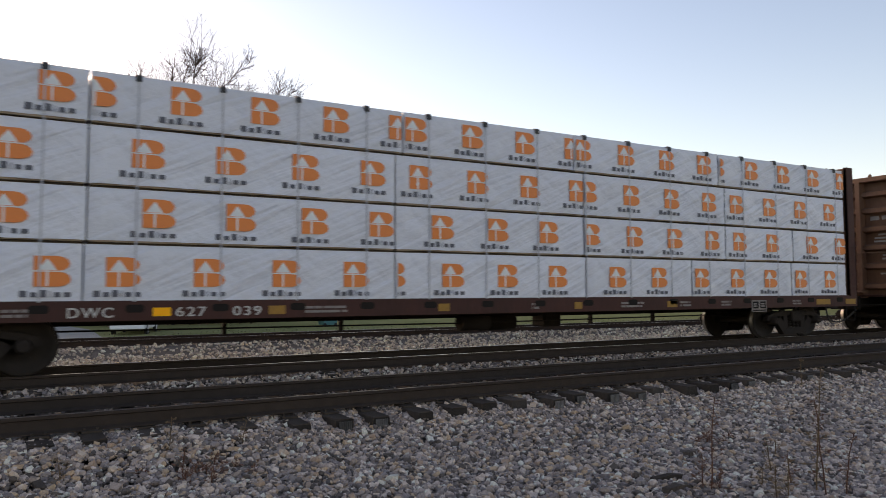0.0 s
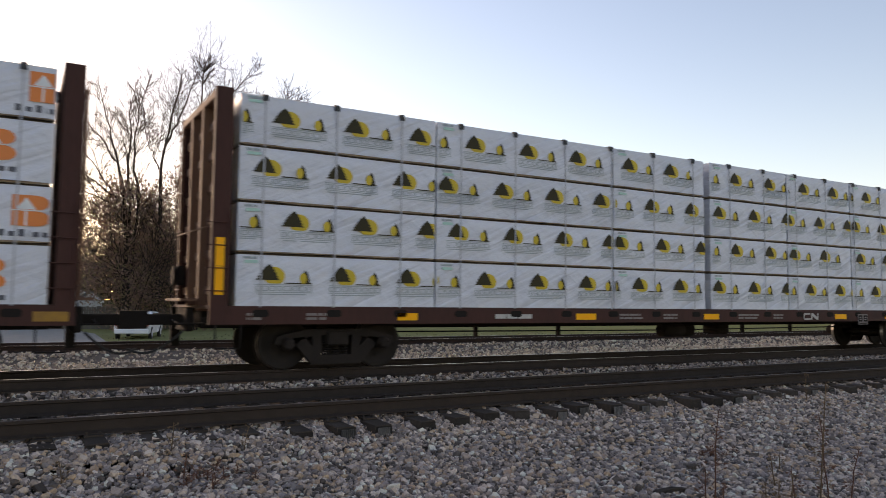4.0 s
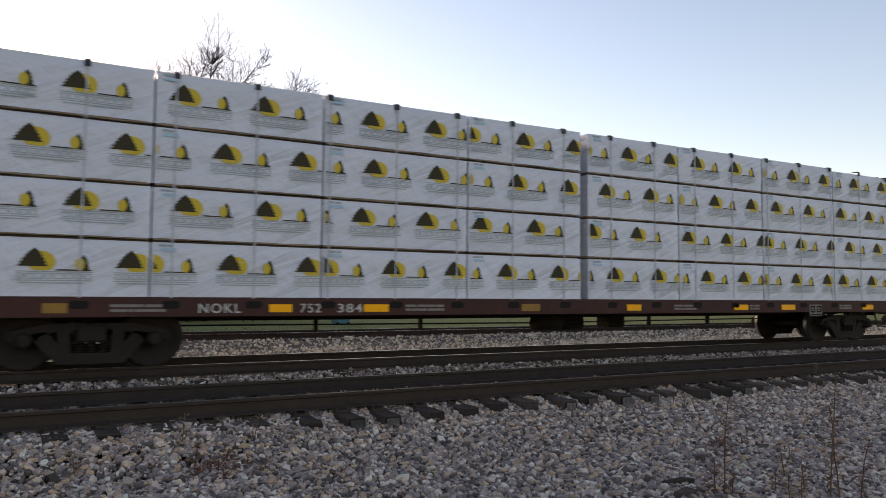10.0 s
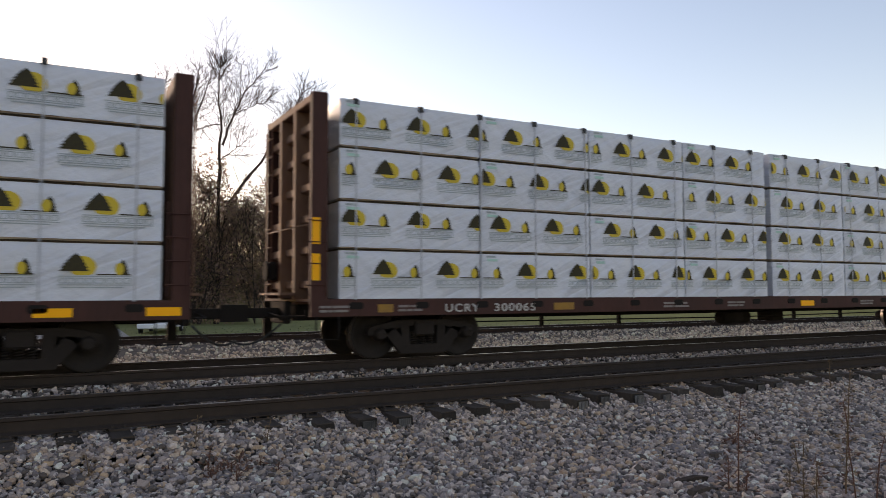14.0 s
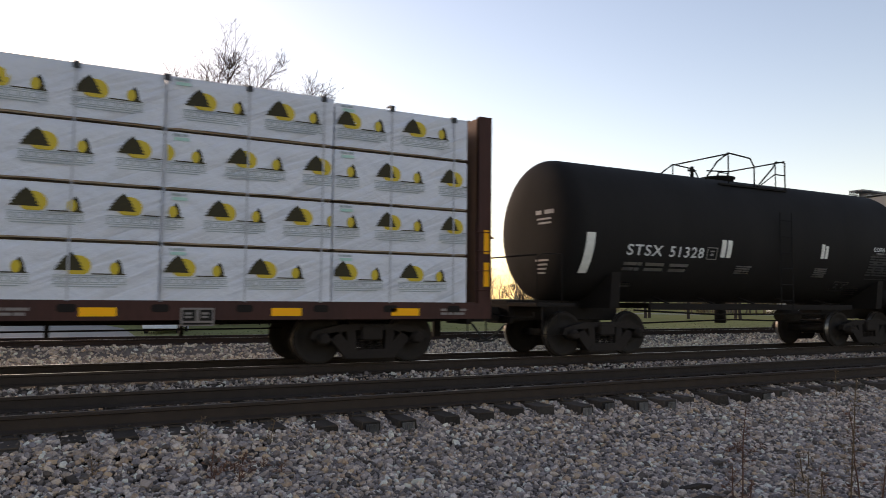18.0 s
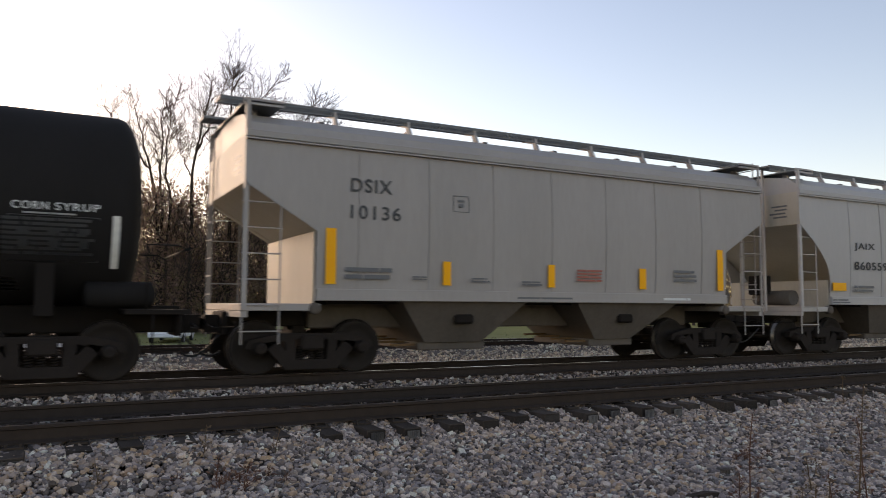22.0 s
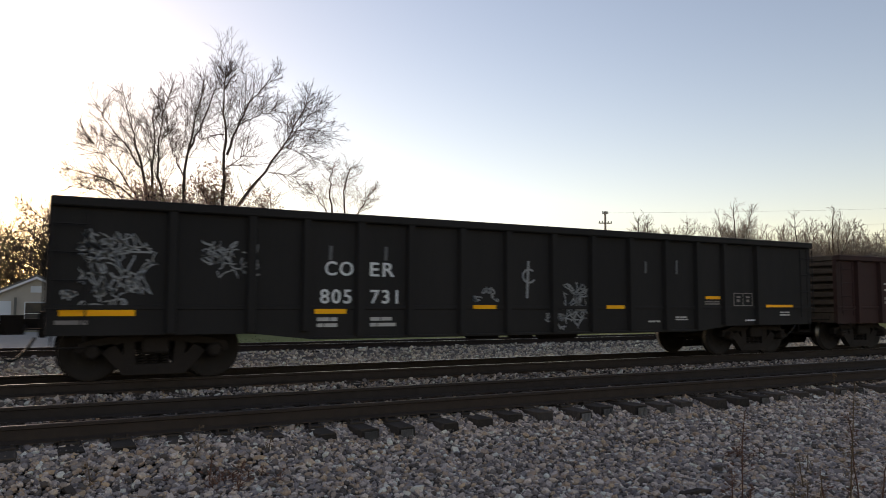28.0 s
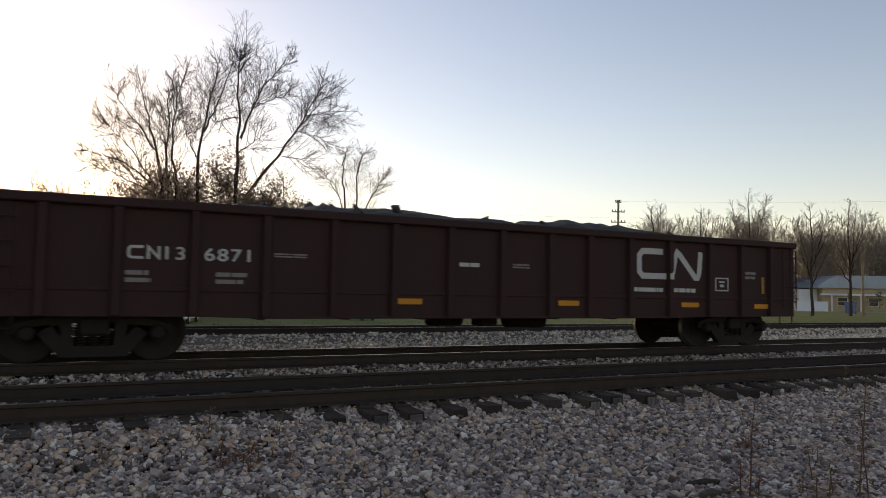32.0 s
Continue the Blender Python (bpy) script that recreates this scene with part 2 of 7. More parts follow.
    "tank_black": material("tank_black", (0.0185, 0.0168, 0.0163), 0.72, 0, (0.024, 0.0215, 0.0205), 0.8, 0.5, 14, 0.08, 0.05, 3),
    "hopper_grey": material("hopper_grey", (0.40, 0.36, 0.335), 0.6, 0, (0.30, 0.27, 0.25), 0.6, 0.5, 16, 0.06, 0.4, 6),
    "hopper_pale": material("hopper_pale", (0.47, 0.435, 0.415), 0.55, 0, (0.38, 0.355, 0.34), 0.6, 0.5, 16, 0.06, 0.4, 6),
    "hopper_dirty": material("hopper_dirty", (0.15, 0.124, 0.104), 0.85, 0, (0.07, 0.058, 0.048), 1.6, 0.5, 20, 0.15, 0.3, 2),
    # hopper paint made lighter and warmer: low sun on the ends is coloured in
    "hopper_end_lit": material("hopper_end_lit", (0.52, 0.48, 0.41), 0.65, 0, (0.40, 0.35, 0.27), 1.2, 0.5, 20, 0.1, 0.3, 4),
    "roofwalk": material("roofwalk", (0.17, 0.175, 0.18), 0.5, 0.3, None, 4, 0.5, 40, 0.1),
    "gon_black": material("gon_black", (0.0165, 0.0148, 0.0142), 0.8, 0, (0.025, 0.0215, 0.020), 0.7, 0.5, 18, 0.15, 0.2, 5),
    "gon_red": material("gon_red", (0.052, 0.0215, 0.0185), 0.75, 0, (0.027, 0.0145, 0.013), 1.3, 0.45, 18, 0.15, 0.2, 5),
    "gon_end_dusty": material("gon_end_dusty", (0.095, 0.074, 0.056), 0.85, 0, (0.025, 0.020, 0.017), 1.6, 0.5, 20, 0.2, 0.3, 4),
    "rust_orange": material("rust_orange", (0.20, 0.115, 0.05), 0.9, 0, (0.10, 0.065, 0.035), 3, 0.5, 30, 0.2, 0.3),
    "chalk": material("chalk", (0.30, 0.30, 0.30), 0.8, 0, (0.20, 0.20, 0.20), 6, 0.5, 40, 0.05),
    "chalk_dim": material("chalk_dim", (0.13, 0.13, 0.13), 0.8, 0, (0.08, 0.08, 0.08), 6, 0.5, 40, 0.05),
    "scrap": material("scrap", (0.05, 0.05, 0.04), 0.9, 0, (0.03, 0.028, 0.024), 2, 0.5, 20, 0.6),
    "hose": material("hose", (0.02, 0.02, 0.02), 0.6, 0, None, 5, 0.5, 40, 0.1),
    "siding_white": material("siding_white", (0.70, 0.71, 0.73), 0.7, 0, (0.62, 0.63, 0.65), 1, 0.5, 20, 0.1),
    "siding_tan": material("siding_tan", (0.50, 0.44, 0.37), 0.8, 0, (0.42, 0.36, 0.30), 1, 0.5, 20, 0.1),
    "roof_grey": material("roof_grey", (0.16, 0.155, 0.15), 0.9, 0, (0.11, 0.105, 0.10), 1.5, 0.5, 30, 0.3),
    "roof_metal": material("roof_metal", (0.30, 0.35, 0.40), 0.45, 0.3, (0.24, 0.28, 0.33), 0.8, 0.5, 12, 0.05),
    "brick_tan": material("brick_tan", (0.45, 0.34, 0.20), 0.8, 0, (0.38, 0.28, 0.165), 1, 0.5, 16, 0.2),
    "glass_dark": material("glass_dark", (0.03, 0.035, 0.04), 0.12, 0, None, 2, 0.5, 10, 0.0),
    "car_white": material("car_white", (0.78, 0.79, 0.80), 0.25, 0, (0.72, 0.73, 0.74), 1, 0.5, 20, 0.0),
    "rubber": material("rubber", (0.022, 0.022, 0.023), 0.85, 0, None, 8, 0.5, 40, 0.2),
    "bin_blue": material("bin_blue", (0.03, 0.10, 0.24), 0.5, 0, None, 3, 0.5, 30, 0.1),
    "bin_teal": material("bin_teal", (0.03, 0.16, 0.17), 0.5, 0, None, 3, 0.5, 30, 0.1),
    "fence_grey": material("fence_grey", (0.20, 0.185, 0.165), 0.9, 0, (0.13, 0.12, 0.105), 2, 0.5, 30, 0.3, 0.2, 5),
    "pole_wood": material("pole_wood", (0.36, 0.29, 0.22), 0.9, 0, (0.26, 0.21, 0.155), 2, 0.5, 30, 0.3, 0.2, 6),
}

# ---- building tools ----
def thing(name, label, category, at=(0, 0, 0), group="", kind=""):
    ob = new(name)
    ob.empty_display_size = 0.3
    ob.matrix_world = Matrix.Translation(at)
    return tagged(ob, label, category, group, kind)


def mesh_of(name, bm, *mats):
    me = bpy.data.meshes.new(name)
    bm.to_mesh(me)
    bm.free()
    for m in mats:
        me.materials.append(M[m])
    return me


def part(name, bm, mats, parent, label="", at=None, kind=""):
    """Links a bmesh, or a mesh that is made already, as one mesh object under a thing or a part."""
    if isinstance(bm, bmesh.types.BMesh):
        bm = mesh_of(name, bm, *((mats,) if isinstance(mats, str) else mats))
    ob = new(name, bm)
    if parent is not None:
        ob.parent = parent
    if at is not None:
        ob.matrix_basis = at if isinstance(at, Matrix) else Matrix.Translation(at)
    return tagged(ob, label, "", "", kind)


def raw(name, verts, faces, mat, smooth=False):
    me = bpy.data.meshes.new(name)
    me.from_pydata(verts, [], faces)
    me.materials.append(M[mat])
    if smooth:
        me.polygons.foreach_set("use_smooth", [True] * len(faces))
    me.update()
    return me


def box(bm, x0, x1, y0, y1, z0, z1, mi=0, bevel=0.0):
    vs = [bm.verts.new((x, y, z)) for x in (x0, x1) for y in (y0, y1) for z in (z0, z1)]
    fs = [bm.faces.new([vs[k] for k in f]) for f in ((0, 1, 3, 2), (4, 6, 7, 5), (0, 4, 5, 1), (2, 3, 7, 6), (0, 2, 6, 4), (1, 5, 7, 3))]
    for f in fs:
        f.material_index = mi
    if bevel:
        es = {e for f in fs for e in f.edges}
        out = bmesh.ops.bevel(bm, geom=list(es), offset=bevel, segments=1, affect="EDGES", profile=0.5)
        for f in out["faces"]:
            f.material_index = mi
    return bm


def prism(bm, outline, a, b, axis="y", mi=0):
    """A flat outline pushed from a to b. axis y: outline in (x, z); x: in (y, z); z: in (x, y)."""
    def at(p, d):
        return {"y": (p[0], d, p[1]), "x": (d, p[0], p[1]), "z": (p[0], p[1], d)}[axis]
    lo, hi = [bm.verts.new(at(p, a)) for p in outline], [bm.verts.new(at(p, b)) for p in outline]
    n = len(outline)
    fs = [bm.faces.new(lo), bm.faces.new(hi[::-1])]
    for k in range(n):
        fs.append(bm.faces.new((lo[k], hi[k], hi[(k + 1) % n], lo[(k + 1) % n])))
    for f in fs:
        f.material_index = mi
    bmesh.ops.recalc_face_normals(bm, faces=fs)
    return bm


def rod(bm, p, q, r, n=6, mi=0, r2=None):
    p, q = Vector(p), Vector(q)
    way = (q - p).normalized()
    u = way.orthogonal().normalized()
    v = way.cross(u)
    r2 = r if r2 is None else r2
    lo = [bm.verts.new(p + (u * math.cos(k * 2 * math.pi / n) + v * math.sin(k * 2 * math.pi / n)) * r) for k in range(n)]
    hi = [bm.verts.new(q + (u * math.cos(k * 2 * math.pi / n) + v * math.sin(k * 2 * math.pi / n)) * r2) for k in range(n)]
    fs = [bm.faces.new(lo[::-1]), bm.faces.new(hi)]
    for k in range(n):
        f = bm.faces.new((lo[k], lo[(k + 1) % n], hi[(k + 1) % n], hi[k]))
        f.smooth = n > 6
        fs.append(f)
    for f in fs:
        f.material_index = mi
    return bm


def line(bm, points, r, n=6, mi=0):
    """One bent tube through the points."""
    pts = [Vector(p) for p in points]
    rings, u = [], None
    for k, p in enumerate(pts):
        way = (pts[min(k + 1, len(pts) - 1)] - pts[max(k - 1, 0)]).normalized()
        u = way.orthogonal() if u is None else u - way * u.dot(way)
        u = (u if u.length > 1e-4 else way.orthogonal()).normalized()
        v = way.cross(u)
        rings.append([bm.verts.new(p + (u * math.cos(j * 2 * math.pi / n) + v * math.sin(j * 2 * math.pi / n)) * r) for j in range(n)])
    fs = [bm.faces.new(rings[0][::-1]), bm.faces.new(rings[-1])]
    for a, b in zip(rings, rings[1:]):
        for j in range(n):
            fs.append(bm.faces.new((a[j], a[(j + 1) % n], b[(j + 1) % n], b[j])))
            fs[-1].smooth = True
    for f in fs:
        f.material_index = mi
    return bm


def lathe(bm, profile, n=24, axis="y", mi=0):
    """Turns (along, radius) points round an axis."""
    rings = []
    for d, r in profile:
        ring = []
        for k in range(n):
            c, s = r * math.cos(k * 2 * math.pi / n), r * math.sin(k * 2 * math.pi / n)
            ring.append(bm.verts.new((c, d, s) if axis == "y" else (d, c, s) if axis == "x" else (c, s, d)))
        rings.append(ring)
    fs = [bm.faces.new(rings[0]), bm.faces.new(rings[-1][::-1])]
    for a, b in zip(rings, rings[1:]):
        for k in range(n):
            f = bm.faces.new((a[k], b[k], b[(k + 1) % n], a[(k + 1) % n]))
            f.smooth = True
            fs.append(f)
    for f in fs:
        f.material_index = mi
    bmesh.ops.recalc_face_normals(bm, faces=fs)
    return bm


def lettering(name, words, x, z, height, y, mat, parent, width=None, label=""):
    """Painted characters in the plane y, their lower left corner at x, z, as a mesh."""
    cu = bpy.data.curves.new(name, "FONT")
    cu.body, cu.size, cu.extrude, cu.offset, cu.space_character = words, 1.0, 0.004, 0.012, 1.18
    tmp = new(name, cu)
    bpy.context.view_layer.update()
    me = bpy.data.meshes.new_from_object(tmp)
    bpy.data.objects.remove(tmp)
    co = np.empty(len(me.vertices) * 3, np.float32)
    me.vertices.foreach_get("co", co)
    co = co.reshape(-1, 3)
    lo, hi = co.min(0), co.max(0)
    s = height / (hi[1] - lo[1])
    sx = s if width is None else width / (hi[0] - lo[0])
    out = np.stack([(co[:, 0] - lo[0]) * sx, -co[:, 2], (co[:, 1] - lo[1]) * s], 1)
    me.vertices.foreach_set("co", out.ravel())
    me.materials.clear()
    me.materials.append(M[mat])
    me.update()
    ob = new(name, me)
    ob.parent, ob.location = parent, (x, y, z)
    return tagged(ob, label)


def stencil(parent, x0, x1, z0, z1, rows, y, mat="stencil_dim", words=3, name="stencil", seed=0):
    """Small painted lines that cannot be read, as bars."""
    rnd = random.Random(round(x0 * 100) + round(z0 * 100) + seed)
    bm = bmesh.new()
    pitch = (z1 - z0) / rows
    for k in range(rows):
        z, x = z1 - (k + 0.8) * pitch, x0
        cuts = sorted(rnd.uniform(0.15, 0.9) for _ in range(words - 1)) + [1.0]
        end = x1 - (x1 - x0) * rnd.uniform(0, 0.15)
        for c in cuts:
            stop = x0 + (end - x0) * c
            if stop - x > 0.03:
                box(bm, x, stop - 0.02, y - 0.003, y, z, z + pitch * 0.6)
            x = stop
    return part(name, bm, mat, parent, kind="stuff")


def plate(parent, name, x0, x1, z0, z1, y, mat, label="", thick=0.006):
    return part(name, box(bmesh.new(), x0, x1, y - thick, y, z0, z1), mat, parent, label)


def outline_box(parent, x0, x1, z0, z1, y, mat, fields=1, thick=0.018, name="data_box"):
    """A thin painted frame with small print inside it."""
    bm = bmesh.new()
    for a, b, c, d in ((x0, x1, z0, z0 + thick), (x0, x1, z1 - thick, z1), (x0, x0 + thick, z0 + thick, z1 - thick), (x1 - thick, x1, z0 + thick, z1 - thick)):
        box(bm, a, b, y - 0.003, y, c, d)
    pitch = (x1 - x0) / fields
    for k in range(fields):
        a = x0 + pitch * k
        if k:
            box(bm, a - thick / 3, a + thick / 3, y - 0.003, y, z0 + thick, z1 - thick)
        for u, v, h in ((0.3, 0.62, 0.74), (0.35, 0.3, 0.5)):
            box(bm, a + pitch * u, a + pitch * (1 - u), y - 0.003, y, z0 + (z1 - z0) * v, z0 + (z1 - z0) * h)
    return part(name, bm, mat, parent, "thin painted frame with small print")


def ribbon(parent, points, width, y, mat, name="painted_emblem", label=""):
    """A flat painted band that bends through points (x, z)."""
    bm, rows = bmesh.new(), []
    p = [Vector(q) for q in points]
    for k, q in enumerate(p):
        a = (q - p[k - 1]).normalized() if k else (p[1] - q).normalized()
        b = (p[k + 1] - q).normalized() if k < len(p) - 1 else a
        n = Vector((-a.y - b.y, a.x + b.x)).normalized()
        n *= width / 2 / max(0.45, n.dot(Vector((-a.y, a.x))))
        rows.append([bm.verts.new((q.x + s * n.x, y - d, q.y + s * n.y)) for s, d in ((-1, 0.005), (1, 0.005), (1, 0.0), (-1, 0.0))])
    for a, b in zip(rows, rows[1:]):
        for k in range(4):
            bm.faces.new((a[k], b[k], b[(k + 1) % 4], a[(k + 1) % 4]))
    bm.faces.new(rows[0])
    bm.faces.new(rows[-1][::-1])
    bmesh.ops.recalc_face_normals(bm, faces=bm.faces)
    return part(name, bm, mat, parent, label)


# ---- ground, ballast and tracks ----
RIDGE = [(-400, -0.55), (5.6, -0.54), (6.6, -0.485), (7.55, -0.41), (7.85, -0.345), (8.3, -0.245), (10.4, -0.25), (10.8, -0.30), (11.6, -0.30), (12.0, -0.25),
         (14.7, -0.25), (15.6, -0.36), (20.4, -0.40), (21.6, -0.27), (24.8, -0.27), (26.5, -0.62), (30, -0.78), (4000, -0.8)]


def ground_z(y):
    for (a, za), (b, zb) in zip(RIDGE, RIDGE[1:]):
        if a <= y <= b:
            return za + (zb - za) * (y - a) / (b - a)
    return RIDGE[-1][1]


def make_ground():
    ys = [-3000, -400, -60, -10, 0, 3, 4, 5, 5.6, 6, 6.3, 6.6, 7, 7.4, 7.75, 8, 8.6, 9.2, 9.8, 10.4, 10.8, 11.2, 11.6, 12, 13, 14, 14.7, 15.1,
          15.6, 16.4, 17.4, 18.4, 19.4, 20.4, 21, 21.6, 23, 24.8, 25.6, 26.5, 28, 30, 34, 40, 48, 58, 70, 90, 130, 300, 1000, 3000]
    xs = [-3000, -600, -100, -30] + [-10 + 0.5 * k for k in range(80)] + [30 + 2 * k for k in range(46)] + [130, 200, 600, 3000]
    verts, faces, which = [], [], []
    for y in ys:
        for x in xs:
            wave = 0.03 * noise.noise((x * 0.9, y * 0.9, 0)) + 0.02 * noise.noise((x * 3, y * 3, 4)) if abs(x) < 120 and abs(y) < 90 else 0
            verts.append((x, y, ground_z(y) + wave))
    n = len(xs)
    for j in range(len(ys) - 1):
        for i in range(n - 1):
            a = j * n + i
            faces.append((a, a + 1, a + n + 1, a + n))
            mid = (ys[j] + ys[j + 1]) / 2
            which.append(0 if mid < 14.7 else 1 if mid < 18.6 else 0 if mid < 25.2 else 2)
    me = raw("ground", verts, faces, "bed", True)
    me.materials.append(M["bed_tan"])
    me.materials.append(M["soil"])
    me.polygons.foreach_set("material_index", which)
    tagged(new("ground", me), "grey ballast bed, tan gravel and dull grass beside the tracks", "ground", kind="structure")


def stones(name, label, places, sizes, mat, seed, worn=False):
    """Broken stones, each an uneven lump, joined in one mesh. worn: with more, blunter faces."""
    rng = np.random.default_rng(seed)
    g, n = (1 + 5 ** 0.5) / 2, len(places)
    if worn:
        form = np.array([(-1, g, 0), (1, g, 0), (-1, -g, 0), (1, -g, 0), (0, -1, g), (0, 1, g), (0, -1, -g), (0, 1, -g), (g, 0, -1), (g, 0, 1), (-g, 0, -1), (-g, 0, 1)], float) / math.hypot(1, g)
        tri = np.array([(0, 11, 5), (0, 5, 1), (0, 1, 7), (0, 7, 10), (0, 10, 11), (1, 5, 9), (5, 11, 4), (11, 10, 2), (10, 7, 6), (7, 1, 8),
                        (3, 9, 4), (3, 4, 2), (3, 2, 6), (3, 6, 8), (3, 8, 9), (4, 9, 5), (2, 4, 11), (6, 2, 10), (8, 6, 7), (9, 8, 1)])
        lumps = np.clip(form[None] * rng.uniform(0.85, 1.45, (n, 12, 1)), -rng.uniform(0.7, 1.1, (n, 1, 3)), rng.uniform(0.7, 1.1, (n, 1, 3)))
    else:
        form = np.array([(x, y, z) for x in (-1, 1) for y in (-1, 1) for z in (-1, 1)], float)
        tri = np.array([(0, 1, 3), (0, 3, 2), (4, 6, 7), (4, 7, 5), (0, 4, 5), (0, 5, 1), (2, 3, 7), (2, 7, 6), (0, 2, 6), (0, 6, 4), (1, 5, 7), (1, 7, 3)])
        lumps = form[None] * rng.uniform(0.55, 0.95, (n, 8, 1)) + rng.normal(0, 0.12, (n, 8, 3))
    corners, sides = len(form), len(tri)
    lumps = lumps * rng.uniform([0.85, 0.7, 0.55], [1.35, 1.1, 0.9], (n, 3))[:, None]
    a, b, c = rng.uniform(0, 6.28, n), rng.normal(0, 0.45, n), rng.normal(0, 0.45, n)
    x, y, z = lumps[..., 0], lumps[..., 1], lumps[..., 2]
    for turn, which in ((b, 0), (c, 1), (a, 2)):
        co, si = np.cos(turn)[:, None], np.sin(turn)[:, None]
        if which == 0:
            y, z = y * co - z * si, y * si + z * co
        elif which == 1:
            x, z = x * co - z * si, x * si + z * co
        else:
            x, y = x * co - y * si, x * si + y * co
    v = np.stack([x, y, z], 2) * (sizes / 2)[:, None, None] + places[:, None]
    f = tri[None] + (np.arange(n) * corners)[:, None, None]
    me = bpy.data.meshes.new(name)
    me.vertices.add(n * corners)
    me.vertices.foreach_set("co", v.astype(np.float32).ravel())
    me.loops.add(n * sides * 3)
    me.loops.foreach_set("vertex_index", f.astype(np.int32).ravel())
    me.polygons.add(n * sides)
    me.polygons.foreach_set("loop_start", np.arange(0, n * sides * 3, 3, dtype=np.int32))
    me.materials.append(M[mat])
    me.update(calc_edges=True)
    me.shade_flat()
    return tagged(new(name, me), label, "gravel", kind="stuff")


def scatter(rng, count, y0, y1, x_of, low, high, sink):
    y = rng.uniform(y0, y1, count)
    x = rng.uniform(0, 1, count)
    x = np.array([x_of(b)[0] + (x_of(b)[1] - x_of(b)[0]) * a for a, b in zip(x, y)])
    s = low + (high - low) * rng.beta(1.6, 3.5, count)
    z = np.array([ground_z(b) for b in y]) + s * rng.uniform(-0.25, 0.4, count) + sink
    z = z + 0.085 * np.clip((3.6 - x) / 2.0, 0, 1) * np.clip((y - 7.1) / 0.5, 0, 1) * np.clip((8.25 - y) / 0.4, 0, 1)
    return np.stack([x, y, z], 1), s


def lay_stones():
    rng = np.random.default_rng(5)
    p, s = scatter(rng, 76000, 3.3, 8.15, lambda y: (-1.3, 2.02 * y + 1.2), 0.026, 0.10, 0.008)
    stones("ballast", "loose grey crushed-stone ballast beside the empty track", p, s, "ballast", 1, True)
    p, s = scatter(rng, 8000, -3.0, 7.6, lambda y: (-8, 26), 0.05, 0.13, 0.0)
    stones("outer_ballast", "scattered crushed stone on the bed round the camera", p, s, "ballast", 9)
    p, s = scatter(rng, 17000, 7.6, 8.42, lambda y: (-1.2, 20), 0.03, 0.09, 0.008)
    stones("shoulder_ballast", "grey crushed stone heaped round the tie ends", p, s, "ballast", 8)
    p, s = scatter(rng, 12000, 8.0, 10.3, lambda y: (-1.5, 30), 0.03, 0.09, -0.01)
    stones("crib_ballast", "grey crushed stone between the ties of the empty track", p, s, "ballast", 2)
    p, s = scatter(rng, 19000, 10.3, 12.5, lambda y: (-2, 46), 0.03, 0.10, 0.035)
    stones("middle_ballast", "grey crushed stone heaped between the two tracks", p, s, "ballast", 3)
    p, s = scatter(rng, 9000, 14.6, 18.6, lambda y: (-3, 60), 0.03, 0.09, 0.0)
    stones("tan_gravel", "fine tan gravel behind the train", p, s, "ballast_tan", 4)
    p, s = scatter(rng, 11000, 18.2, 22.6, lambda y: (-3, 70), 0.04, 0.14, 0.02)
    stones("siding_ballast", "grey crushed stone along the siding", p, s, "ballast_pale", 6)


RAIL = [(-0.076, -0.175), (0.076, -0.175), (0.076, -0.163), (0.012, -0.140), (0.010, -0.045), (0.037, -0.034), (0.037, -0.008), (0.030, 0.0),
        (-0.030, 0.0), (-0.037, -0.008), (-0.037, -0.034), (-0.010, -0.045), (-0.012, -0.140), (-0.076, -0.163)]


def rail_mesh(x0, x1, top):
    bm = bmesh.new()
    prism(bm, RAIL, x0, x1, "x")
    for f in bm.faces:
        if f.normal.z > 0.9 and f.calc_center_median().z > -0.002:
            f.material_index = 1
    return mesh_of("rail", bm, "rail_side", top)


